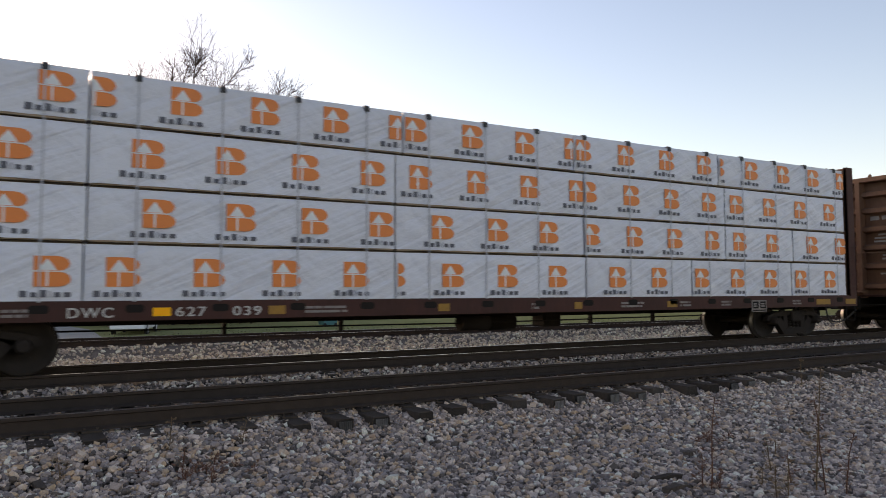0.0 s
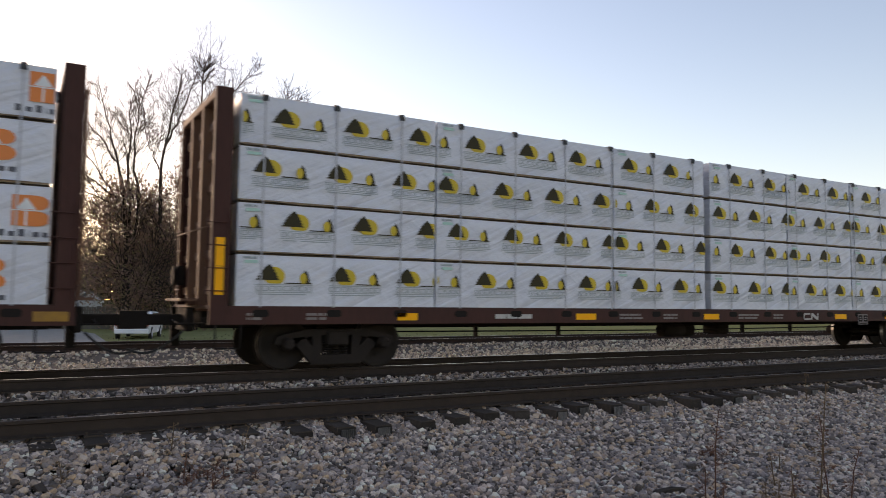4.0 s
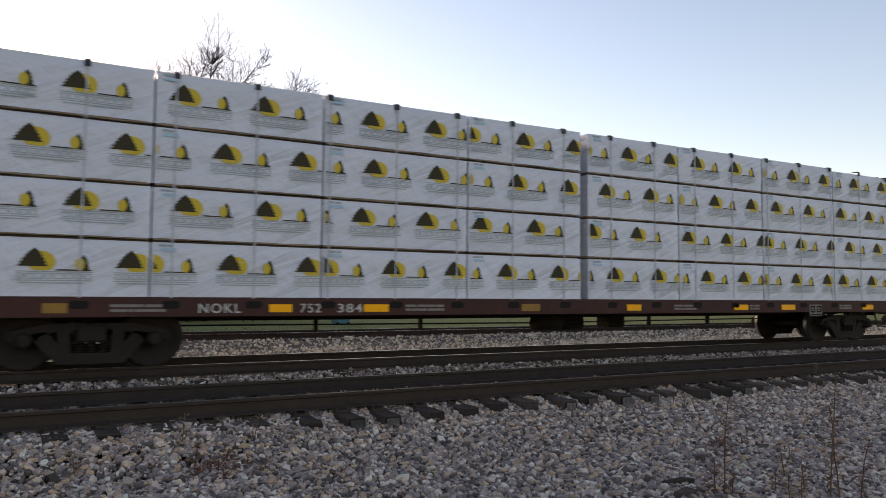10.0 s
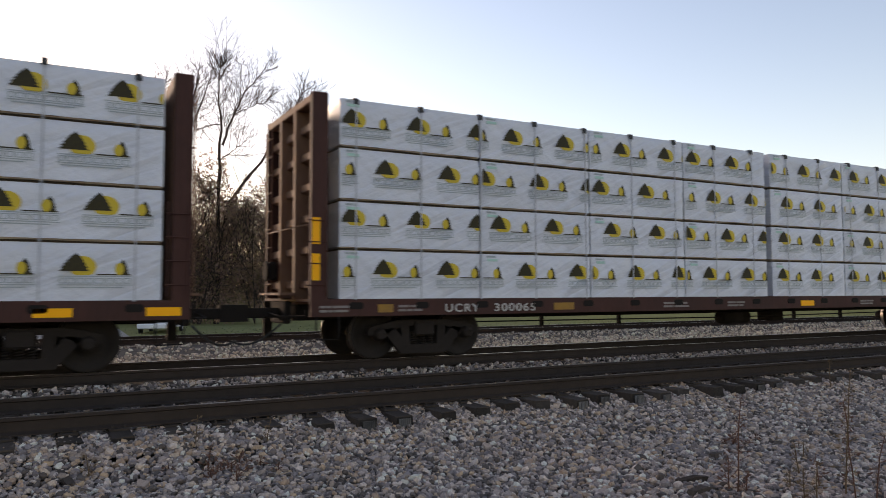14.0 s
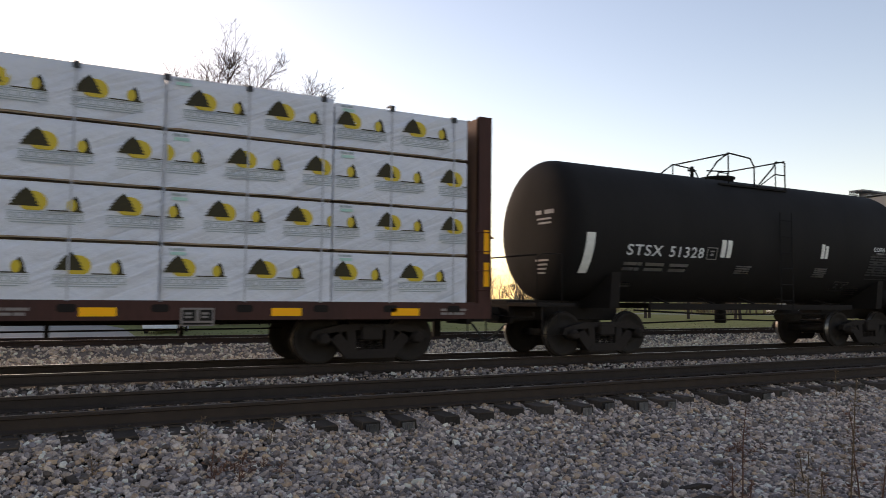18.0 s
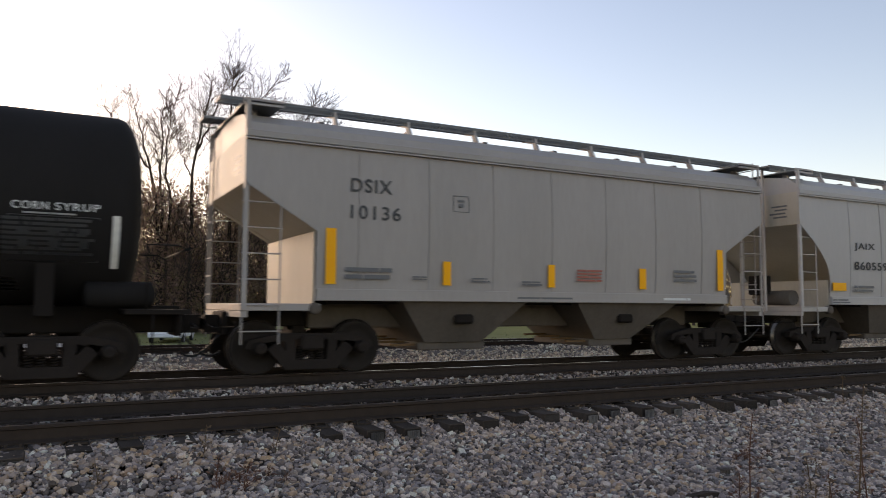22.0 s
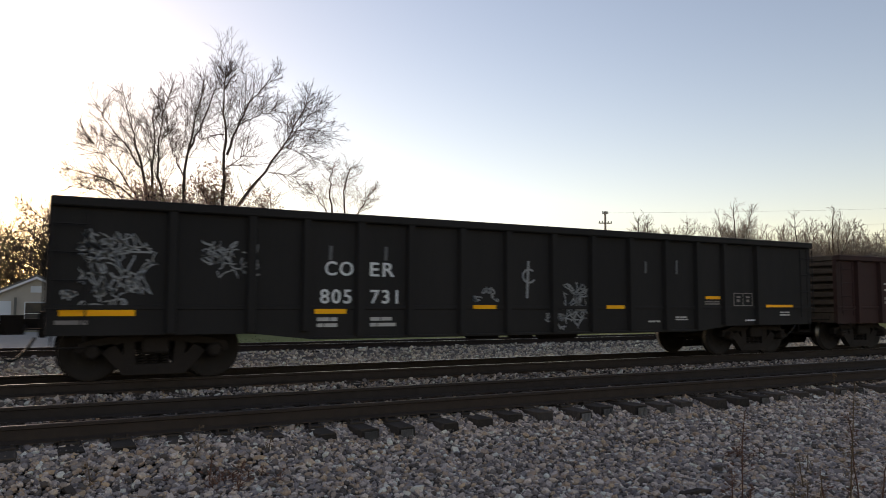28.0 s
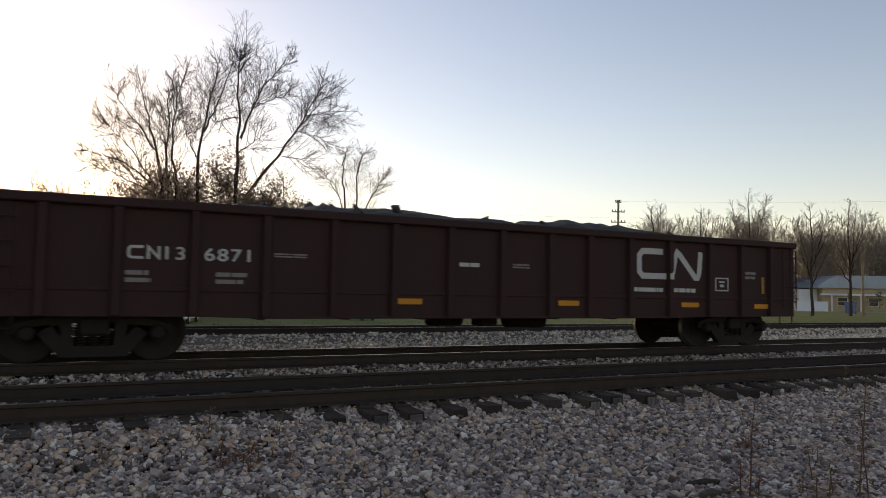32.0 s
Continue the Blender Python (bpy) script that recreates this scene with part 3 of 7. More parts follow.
def lay_track(name, label, y, top, x0, x1, near_end, seed, plates=True, top_mat="rail_top"):
    rnd = random.Random(seed)
    track = thing(name, label, "track", (0, y, top), kind="structure")
    me = rail_mesh(x0, x1, top_mat)
    for side in (-0.755, 0.755):
        part("rail", me, None, track, "rusty steel rail with a worn top", (0, side, 0))
    ties = []
    for k in range(3):
        bm = box(bmesh.new(), -0.115, 0.115, -1.3, 1.3, -0.18, 0, 0, 0.012)
        for v in bm.verts:
            v.co += Vector((rnd.uniform(-0.012, 0.012), rnd.uniform(-0.02, 0.02), rnd.uniform(-0.008, 0.004)))
        for f in bm.faces:
            if f.normal.y < -0.9 and f.calc_area() > 0.02:
                f.material_index = 1
        ties.append(mesh_of("tie", bm, "tie", "tie_end"))
    bm = box(bmesh.new(), -0.075, 0.075, -1.328, -1.318, -0.145, -0.03)
    for k in range(6):
        box(bm, -0.062 + 0.023 * k, -0.053 + 0.023 * k, -1.334, -1.328, -0.14, -0.035)
    end_plate = mesh_of("end_plate", bm, "plate_grey")
    bm = box(bmesh.new(), -0.09, 0.09, -0.17, 0.17, 0, 0.022)
    for sx in (-0.06, 0.06):
        for sy in (-0.1, 0.1):
            box(bm, sx - 0.012, sx + 0.012, sy - 0.02, sy + 0.02, 0.022, 0.045)
    tie_plate = mesh_of("tie_plate", bm, "plate_steel")
    x, far = x0 + 0.2, bmesh.new()
    while x < x1:
        if x0 + 0.1 < x < near_end:
            turn = pose(x + rnd.uniform(-0.03, 0.03), rnd.uniform(-0.09, 0.09), -0.196 - rnd.uniform(0, 0.02), rnd.uniform(-0.6, 0.6), 0, rnd.uniform(-1.6, 1.6))
            tie = part("tie", rnd.choice(ties), None, track, "", turn)
            if plates and x < 16:
                for side in (-0.755, 0.755):
                    part("tie_plate", tie_plate, None, tie, "", (0, side, 0.0))
                if rnd.random() < 0.6:
                    part("end_plate", end_plate, None, tie, "grey nail plate on the tie's end")
        else:
            box(far, x - 0.115, x + 0.115, -1.3, 1.3, -0.38, -0.2)
        x += 0.502
    part("far_ties", far, "tie", track, "", kind="stuff")
    return track


make_ground()
lay_track("near_track", "empty track with rusty rails on weathered wooden ties", NEAR_Y, 0.0, -12, 190, 34, 1, True, "rail_top_dull")
lay_track("main_track", "track that carries the train, rusty rails on wooden ties", TRAIN_Y, 0.0, -40, 190, 40, 2, False)
lay_track("siding_track", "rusty siding track behind the train", FAR_Y, -0.05, -40, 190, 30, 3, False)
lay_stones()

# ---- trees, houses and the rest behind the tracks ----
def grow(rnd, p, way, length, r, level, top, out, bend=0.16, up=0.07, kids=(8, 6, 5, 4, 3)):
    """One bough as short tapering lengths, and the boughs that spring from it."""
    steps = 5 if level == 0 else 4 if level == 1 else 3
    pts, p, way = [(p.copy(), r)], p.copy(), way.normalized()
    for k in range(steps):
        way = (way + Vector((rnd.gauss(0, bend), rnd.gauss(0, bend), rnd.gauss(0, bend * 0.7) + up * (0.3 if level == 0 else 1)))).normalized()
        p = p + way * (length / steps)
        pts.append((p.copy(), max(r * (1 - 0.82 * (k + 1) / steps), min(r, 0.013))))
    out[0 if level < 2 else 1].append(pts)
    if level >= top:
        return
    count = kids[level]
    for k in range(count):
        u = (0.28 if level == 0 else 0.15) + (0.8 if level == 0 else 0.85) * (k + rnd.random()) / count
        u = min(u, 0.98)
        i = min(int(u * steps), steps - 1)
        a, b = pts[i], pts[i + 1]
        w = u * steps - i
        start = a[0].lerp(b[0], w)
        here = (b[0] - a[0]).normalized()
        side = here.orthogonal()
        side.rotate(Matrix.Rotation(rnd.uniform(0, 6.28), 3, here))
        spread = rnd.uniform(0.55, 1.15)
        out_way = (here + side * spread).normalized()
        rr = (a[1] * (1 - w) + b[1] * w) * rnd.uniform(0.45, 0.7)
        grow(rnd, start, out_way, length * rnd.uniform(0.40, 0.66) * (1.15 - 0.60 * u), max(rr, (0.045, 0.020, 0.0145, 0.013, 0.012)[level]), level + 1, top, out, bend, up, kids)


def bough_mesh(name, paths, mat, sides=4, least=0.005):
    verts, faces = [], []
    for pts in paths:
        n = sides if pts[0][1] > 0.03 else 3
        first = len(verts)
        for k, (p, r) in enumerate(pts):
            way = (pts[min(k + 1, len(pts) - 1)][0] - pts[max(k - 1, 0)][0]).normalized()
            u = way.orthogonal().normalized()
            v = way.cross(u)
            for j in range(n):
                t = 6.2832 * j / n
                verts.append(p + (u * math.cos(t) + v * math.sin(t)) * max(r, least))
        for k in range(len(pts) - 1):
            for j in range(n):
                a, b = first + k * n + j, first + k * n + (j + 1) % n
                faces.append((a, b, b + n, a + n))
    return raw(name, verts, faces, mat, True)


def tree(label, base, stems, seed, top=3, kids=(12, 8, 6, 3, 3), mats=("bark", "twig"), sides=6, up=0.06, bend=0.11, least=0.005):
    """stems: end of each main stem relative to the base, and its radius at the foot."""
    rnd = random.Random(seed)
    out = ([], [])
    for end, r in stems:
        end = Vector(end) * 0.95
        r *= 0.85
        grow(rnd, Vector((0, 0, 0)), end, end.length, r, 0, top, out, bend, up, kids)
    t = thing("tree", label, "tree", base, "bare trees")
    part("trunk", bough_mesh("trunk", out[0], mats[0], sides, least), None, t)
    part("crown", bough_mesh("crown", out[1], mats[1], 3, least), None, t, "bare twigs")
    return t


def sprig(rnd, p, way, length, level, out, fat=1.0):
    """A slim twig that curves upward, with smaller twigs along it."""
    r0, r1 = ((0.021, 0.010), (0.0100, 0.0072), (0.0076, 0.0058))[level]
    n = (4, 3, 2)[level]
    pts, way = [(p.copy(), r0 * fat)], way.normalized()
    for k in range(n):
        way = (way + Vector((rnd.gauss(0, 0.06), rnd.gauss(0, 0.06), rnd.gauss(0, 0.05) + 0.06))).normalized()
        p = p + way * (length / n)
        pts.append((p.copy(), (r0 + (r1 - r0) * (k + 1) / n) * fat))
    out.append(pts)
    if level == 2:
        return
    count = max(3, int(length * (2.9 if level == 0 else 3.8)))
    for k in range(count):
        u = 0.12 + 0.86 * (k + rnd.random()) / count
        i = min(int(u * n), n - 1)
        here = (pts[i + 1][0] - pts[i][0]).normalized()
        side = here.orthogonal()
        side.rotate(Matrix.Rotation(rnd.uniform(0, 6.28), 3, here))
        sprig(rnd, pts[i][0].lerp(pts[i + 1][0], u * n - i), here + side * rnd.uniform(0.38, 0.85), length * rnd.uniform(0.34, 0.60) * (1.15 - 0.55 * u), level + 1, out, fat)


def stemmed(label, base, stems, seed, mats=("bark", "twig"), twig=2.7, fat=1.0, dense=4.4, wander=0.14):
    """A slim tree: each main stem bends through its points; upswept twigs spring from its upper half."""
    rnd = random.Random(seed)
    trunk, crown = [], []
    for points, r in stems:
        pts, n = [Vector(p) for p in points], 14
        last = (pts[-1] - pts[-2]).length
        pts[-1] = pts[-2].lerp(pts[-1], max(0.15, 1 - (1.2 if pts[0].z < 0.1 else 0.6) / last))
        path = []
        for k in range(n + 1):
            u = k / n * (len(pts) - 1)
            i = min(int(u), len(pts) - 2)
            p = pts[i].lerp(pts[i + 1], u - i)
            if k:
                p = p + Vector((rnd.gauss(0, 0.045), rnd.gauss(0, wander), 0))
            path.append((p, max(r * (1 - 0.90 * (k / n) ** 0.8), 0.016 * fat)))
        trunk.append(path)
        low = 0.34 if pts[0].z < 0.1 else 0.06
        for k in range(int((pts[-1] - pts[0]).length * (1 - low) * dense * (1.6 if pts[0].z > 0.1 else 1.0))):
            u = low + (0.99 - low) * rnd.random() ** 0.85
            i = min(int(u * n), n - 1)
            here = (path[i + 1][0] - path[i][0]).normalized()
            side = here.orthogonal()
            side.rotate(Matrix.Rotation(rnd.uniform(0, 6.28), 3, here))
            sprig(rnd, path[i][0].lerp(path[i + 1][0], u * n - i), here + side * rnd.uniform(0.45, 1.15), twig * rnd.uniform(0.5, 1.2) * (1.3 - 0.95 * u), 0, crown, fat)
    t = thing("tree", label, "tree", base, "bare trees")
    part("trunk", bough_mesh("trunk", trunk, mats[0], 6), None, t)
    part("crown", bough_mesh("crown", crown, mats[1], 3), None, t, "bare twigs")
    return t


def round_tree(label, base, h, w, seed, fork=0.28, mats=("bark", "twig_hazy")):
    """A broad bare tree: a short trunk that forks into many stems, spread to a round crown."""
    rnd = random.Random(seed)
    stems = [([(0, 0, 0), (rnd.uniform(-0.2, 0.2), 0, h * fork), (rnd.uniform(-0.4, 0.4), 0, h * 0.65), (rnd.uniform(-0.6, 0.6), 0, h * 0.97)], 0.2)]
    for k in range(9):
        a = k * 2.4 + rnd.uniform(-0.4, 0.4)
        reach = w * rnd.uniform(0.55, 1.0)
        high = h * math.sqrt(max(0.1, 1 - 0.55 * (reach / w) ** 2)) * rnd.uniform(0.88, 1.0)
        z = h * rnd.uniform(fork * 0.8, fork * 1.5)
        stems.append(([(0, 0, z), (reach * 0.45 * math.cos(a), reach * 0.45 * math.sin(a), z + (high - z) * 0.45), (reach * math.cos(a), reach * math.sin(a), high)], 0.07))
    return stemmed(label, base, stems, seed + 1, mats, 2.5, 1.05, 3.0, 0.05)


def leaves(blobs, count, size, mat, seed):
    """Small bent leaves strewn unevenly through round masses (centre, radii)."""
    rnd = random.Random(seed)
    verts, faces = [], []
    total = sum(b[1][0] * b[1][1] * b[1][2] for b in blobs)
    for c, rad in blobs:
        share = int(count * rad[0] * rad[1] * rad[2] / total)
        knots = [Vector((rnd.gauss(0, 0.5), rnd.gauss(0, 0.5), rnd.gauss(0, 0.5))) for _ in range(max(4, share // 45))]
        for _ in range(share):
            k = rnd.choice(knots) + Vector((rnd.gauss(0, 0.13), rnd.gauss(0, 0.13), rnd.gauss(0, 0.13)))
            p = Vector(c) + Vector((k.x * rad[0], k.y * rad[1], k.z * rad[2]))
            s = size * rnd.uniform(0.6, 1.4)
            u = Vector((rnd.gauss(0, 1), rnd.gauss(0, 1), rnd.gauss(0, 1))).normalized()
            v = u.orthogonal().normalized()
            i = len(verts)
            verts += [p - u * s, p + v * s * 0.45 - u * s * 0.1, p + u * s, p - v * s * 0.45 + u.cross(v) * s * 0.2]
            faces.append((i, i + 1, i + 2, i + 3))
    return raw("leaves", verts, faces, mat)


def shrub(label, base, blobs, count, size, mat, seed, height):
    rnd = random.Random(seed)
    s = thing("shrub", label, "shrub", base)
    paths = ([], [])
    for c, rad in blobs:
        for _ in range(5):
            end = Vector((c[0] + rnd.gauss(0, rad[0] * 0.4), c[1] + rnd.gauss(0, rad[1] * 0.4), c[2] + rad[2] * rnd.uniform(0.2, 0.8)))
            foot = Vector((c[0] * 0.7, c[1] * 0.7, 0))
            grow(rnd, foot, end - foot, (end - foot).length, 0.05, 1, 3, paths, 0.12, 0.05, (0, 6, 5, 3, 2))
    part("branchwork", bough_mesh("branchwork", paths[0] + paths[1], "bark", 3), None, s)
    part("leaves", leaves(blobs, count, size, mat, seed + 1), None, s)
    return s


def make_trees():
    g = -0.8
    tall = "tall bare tree with fine dark twigs against the sky"
    stemmed(tall, (6.10, 51, g), [([(0.00, 0, 0.00), (-0.25, 0, 8.41), (-0.76, 0, 10.66), (-1.33, 0, 12.45), (-1.72, 0, 14.25), (-2.40, 0, 16.74)], 0.13), ([(-1.04, 0, 8.61), (-2.58, 0, 9.77), (-4.21, 0, 10.16), (-5.69, 0, 10.45)], 0.06), ([(-1.20, 0, 8.10), (-3.53, 0, 9.15), (-5.59, 0, 9.23)], 0.05), ([(-0.76, 0, 10.66), (-2.17, 0, 12.54), (-3.27, 0, 13.86), (-3.90, 0, 15.23)], 0.055), ([(-0.80, 0, 8.40), (-2.45, 0, 10.87), (-3.79, 0, 12.07), (-4.76, 0, 12.50)], 0.06)], 11)
    stemmed(tall, (6.35, 51, g), [([(0.00, 0, 0.00), (-0.25, 0, 8.50), (-0.43, 0, 10.71), (-0.34, 0, 12.21), (-0.46, 0, 14.06), (0.00, 0, 17.34)], 0.12), ([(0.00, 0, 3.80), (0.32, 0, 8.54), (-0.12, 0, 10.74), (-0.15, 0, 12.22), (0.15, 0, 14.52), (1.00, 0, 17.38)], 0.11)], 12)
    stemmed(tall, (8.05, 51, g), [([(0.00, 0, 0.00), (-0.07, 0, 8.63), (-0.16, 0, 10.51), (0.15, 0, 12.25), (0.42, 0, 14.39), (0.92, 0, 16.38), (0.64, 0, 18.67)], 0.15), ([(0.15, 0, 12.25), (0.80, 0, 13.85), (1.43, 0, 15.48), (2.02, 0, 17.33), (2.02, 0, 18.90)], 0.08), ([(-0.23, 0, 10.51), (-0.83, 0, 11.77), (-1.23, 0, 13.24), (-1.42, 0, 14.91)], 0.055)], 13)
    stemmed(tall, (10.45, 51, g), [([(0.00, 0, 0.00), (0.02, 0, 8.80), (0.07, 0, 11.13), (0.14, 0, 13.08), (-0.07, 0, 15.41), (-0.01, 0, 17.3), (0.15, 0, 18.9)], 0.16), ([(-0.04, 0, 16.6), (0.65, 0, 17.9), (1.6, 0, 18.7)], 0.05), ([(0.20, 0, 12.11), (0.95, 0, 14.24), (1.69, 0, 15.96), (2.65, 0, 17.18), (4.32, 0, 18.94)], 0.09), ([(0.15, 0, 11.14), (1.46, 0, 12.24), (2.65, 0, 13.36)], 0.05), ([(1.06, 0, 14.37), (2.49, 0, 15.22), (4.30, 0, 15.66)], 0.045), ([(0.01, 0, 13.54), (-1.03, 0, 13.26), (-2.00, 0, 12.39)], 0.045)], 14)
    stemmed("bare tree leaning far over, with fine dark twigs", (9.30, 51, g), [([(0.00, 0, 0.00), (1.90, 0, 8.20), (3.16, 0, 10.20), (4.51, 0, 12.03), (5.29, 0, 13.12), (5.96, 0, 14.62), (6.89, 0, 16.26), (7.36, 0, 18.53)], 0.14), ([(5.57, 0, 13.55), (6.91, 0, 15.35), (8.59, 0, 17.24)], 0.05), ([(5.81, 0, 14.15), (7.55, 0, 14.81), (8.92, 0, 15.68)], 0.04), ([(5.30, 0, 13.04), (6.53, 0, 12.92), (8.10, 0, 12.34)], 0.04), ([(4.25, 0, 11.17), (5.62, 0, 11.13), (7.20, 0, 10.53)], 0.04)], 15)
    stemmed("small bare tree with several slim stems", (22.6, 61.2, g), [([(0.00, 0, 0.00), (-0.56, 0, 9.73), (-1.00, 0, 11.79), (-0.77, 0, 13.80), (-0.42, 0, 14.58)], 0.12), ([(0.10, 0, 2.80), (0.44, 0, 9.80), (0.41, 0, 11.90), (0.91, 0, 13.95), (1.87, 0, 14.55)], 0.11), ([(0.20, 0, 4.80), (1.66, 0, 9.87), (2.45, 0, 11.29), (3.97, 0, 13.05)], 0.08), ([(-0.20, 0, 4.80), (-0.97, 0, 9.71), (-2.28, 0, 11.44), (-3.05, 0, 12.61)], 0.07)], 16, ("bark", "twig_hazy"), 2.2, 0.8, 4.5)
    tree("crooked bare tree behind the garage", (1.0, 62, g), [((-0.6, 0, 8.6), 0.16), ((1.6, 0.5, 7.8), 0.12), ((-1.8, 0.2, 7.4), 0.11)], 16)
    tree("crooked bare tree behind the garage", (-4.5, 64, g), [((0.8, 0, 8.0), 0.15), ((-1.6, 0.5, 7.5), 0.12)], 17, 3)
    tree("slim bare tree among the brush", (14.5, 57, g), [((0.6, 0, 9.5), 0.12), ((-1.6, 0, 8.0), 0.1)], 18, 3, (8, 6, 5))
    grey = "spreading bare tree, its grey-brown twigs coloured paler for haze"
    for k, (x, y, h, w) in enumerate([(56.6, 60.0, 13.0, 3.0), (58.6, 61.5, 13.2, 2.6), (60.3, 57.5, 12.5, 3.0), (65.3, 55.0, 14.7, 3.2), (67.5, 57.5, 12.2, 2.4), (71.6, 52.3, 13.4, 3.2), (77.0, 51.6, 14.4, 3.6),
                                      (93.0, 86.0, 14.0, 4.4), (101.0, 92.0, 15.0, 4.4)]):
        round_tree(grey, (x, y, g), h, w, 30 + 3 * k)
    brown = "thick brush with dry brown leaves under bare trees"
    shrub(brown, (7.6, 51.2, g), [((-2.2, 0, 7.9), (2.0, 1.8, 2.2)), ((0.2, 0.4, 7.6), (1.8, 1.6, 2.4)), ((2.4, 0, 8.8), (1.3, 1.2, 2.6)), ((4.0, 0.5, 7.0), (2.0, 1.5, 2.2)),
                                  ((-1.5, 0, 4.0), (2.8, 1.6, 3.4)), ((2.0, 0, 3.8), (3.0, 1.6, 3.4))], 40000, 0.10, "dry_leaf", 51, 9)
    shrub(brown, (13.2, 50.0, g), [((-0.6, 0, 7.0), (2.0, 1.4, 1.9)), ((1.4, 0, 6.2), (1.6, 1.4, 1.6)), ((0.3, 0, 3.6), (2.6, 1.4, 2.8))], 15000, 0.10, "dry_leaf", 52, 7)
    shrub("dense evergreen bush beside the white house", (8.2, 57.0, g), [((0, 0, 3.4), (1.9, 1.6, 3.6)), ((2.6, 0, 2.6), (1.8, 1.4, 2.8))], 7000, 0.13, "evergreen", 53, 6)
    shrub("sparse brush with a few yellowed leaves", (-2.0, 66, g), [((0, 0, 4.6), (3.4, 2, 3.6)), ((4.0, 0, 4.0), (2.6, 2, 3.2)), ((-5, 0, 4.0), (3, 2, 3))], 13000, 0.12, "brush_leaf", 54, 7)
    shrub("thick yellowed brush behind the houses", (8.0, 72, g), [((-4, 0, 4.4), (3.2, 2, 4.2)), ((0.5, 0, 4.0), (3.4, 2, 4.2)), ((5.0, 0, 4.4), (3.2, 2, 4.4)), ((9.5, 0, 3.6), (3, 2, 3.6))], 15000, 0.15, "brush_leaf", 57, 7)
    shrub("dark round bush far off", (44.5, 66, g), [((0, 0, 6.8), (1.5, 1.5, 1.6))], 700, 0.16, "evergreen", 55, 5)
    # low brush, then far woods along the horizon
    rnd = random.Random(70)
    blobs = [((x + rnd.uniform(-2, 2), 92 + rnd.uniform(-6, 8) - max(0, x - 60) * 0.4, -0.8 + rnd.uniform(1.0, 2.6)), (rnd.uniform(2.4, 4), 2, rnd.uniform(2.2, 4.4))) for x in range(-12, 150, 4)]
    tagged(new("far_brush", leaves(blobs, 26000, 0.22, "brush_leaf", 71)), "low brown brush along the far edge of the field", "brush", kind="stuff")
    rnd = random.Random(77)
    out = ([], [])
    for k in range(230):
        x = -34 + k * 0.62 + rnd.uniform(-1, 1) if k < 140 else 46 + (k - 140) * 1.6
        y = (88 if k < 140 else 112) + rnd.uniform(-12, 12)
        h = rnd.uniform(8.0, 12.0) if x < 25 else rnd.uniform(4.0, 6.0)
        grow(rnd, Vector((x, y, -0.8)), Vector((rnd.uniform(-1, 1), 0, h)), h, 0.14, 1, 3, out, 0.14, 0.1, (0, 12, 7, 4, 2))
    tagged(new("far_woods", bough_mesh("far_woods", out[0] + out[1], "twig_hazy", 3, 0.014)), "bare brown woods along the horizon", "woods", kind="stuff")
    out = ([], [])
    for k in range(100):
        x, y = 100 + rnd.uniform(-6, 42), 0
        y = 84 - (x - 100) * 0.5 + rnd.uniform(-3, 4)
        h = rnd.uniform(9, 13)
        grow(rnd, Vector((x, y, -0.8)), Vector((rnd.uniform(-1, 1), 0, h)), h, 0.16, 1, 3, out, 0.14, 0.1, (0, 14, 8, 4, 2))
    tagged(new("back_woods", bough_mesh("back_woods", out[0] + out[1], "twig_hazy", 3, 0.026)), "dense bare brown woods behind the low building", "woods", kind="stuff")


def gable_house(name, label, at, turn, w, deep, eave, rise, wall, roof, over=0.35):
    h = thing(name, label, "house", at)
    h.matrix_world = pose(*at, 0, 0, turn)
    bm = bmesh.new()
    prism(bm, [(-w / 2, 0), (w / 2, 0), (w / 2, eave), (0, eave + rise), (-w / 2, eave)], 0, deep, "y")
    part("wall", bm, wall, h)
    for s in (-1, 1):
        bm = bmesh.new()
        drop = rise / (w / 2) * over
        prism(bm, [(0, eave + rise + 0.02), (s * (w / 2 + over), eave - drop + 0.02), (s * (w / 2 + over), eave - drop + 0.16), (0, eave + rise + 0.18)], -over, deep + over, "y")
        part("roof", bm, roof, h)
        bm = bmesh.new()
        prism(bm, [(0, eave + rise - 0.14), (s * (w / 2 + over), eave - drop - 0.14), (s * (w / 2 + over), eave - drop + 0.02), (0, eave + rise + 0.02)], -over - 0.03, -over, "y")
        part("fascia", bm, "siding_white", h)
    return h


def house_window(h, x0, x1, z0, z1, y=-0.03):
    bm = box(bmesh.new(), x0, x1, y - 0.03, y + 0.02, z0, z1)
    f = part("window", bm, "siding_white", h, "white window frame")
    part("pane", box(bmesh.new(), x0 + 0.07, x1 - 0.07, y - 0.04, y - 0.032, z0 + 0.07, (z0 + z1) / 2 - 0.02), "glass_dark", f)
    part("pane", box(bmesh.new(), x0 + 0.07, x1 - 0.07, y - 0.04, y - 0.032, (z0 + z1) / 2 + 0.02, z1 - 0.07), "glass_dark", f)


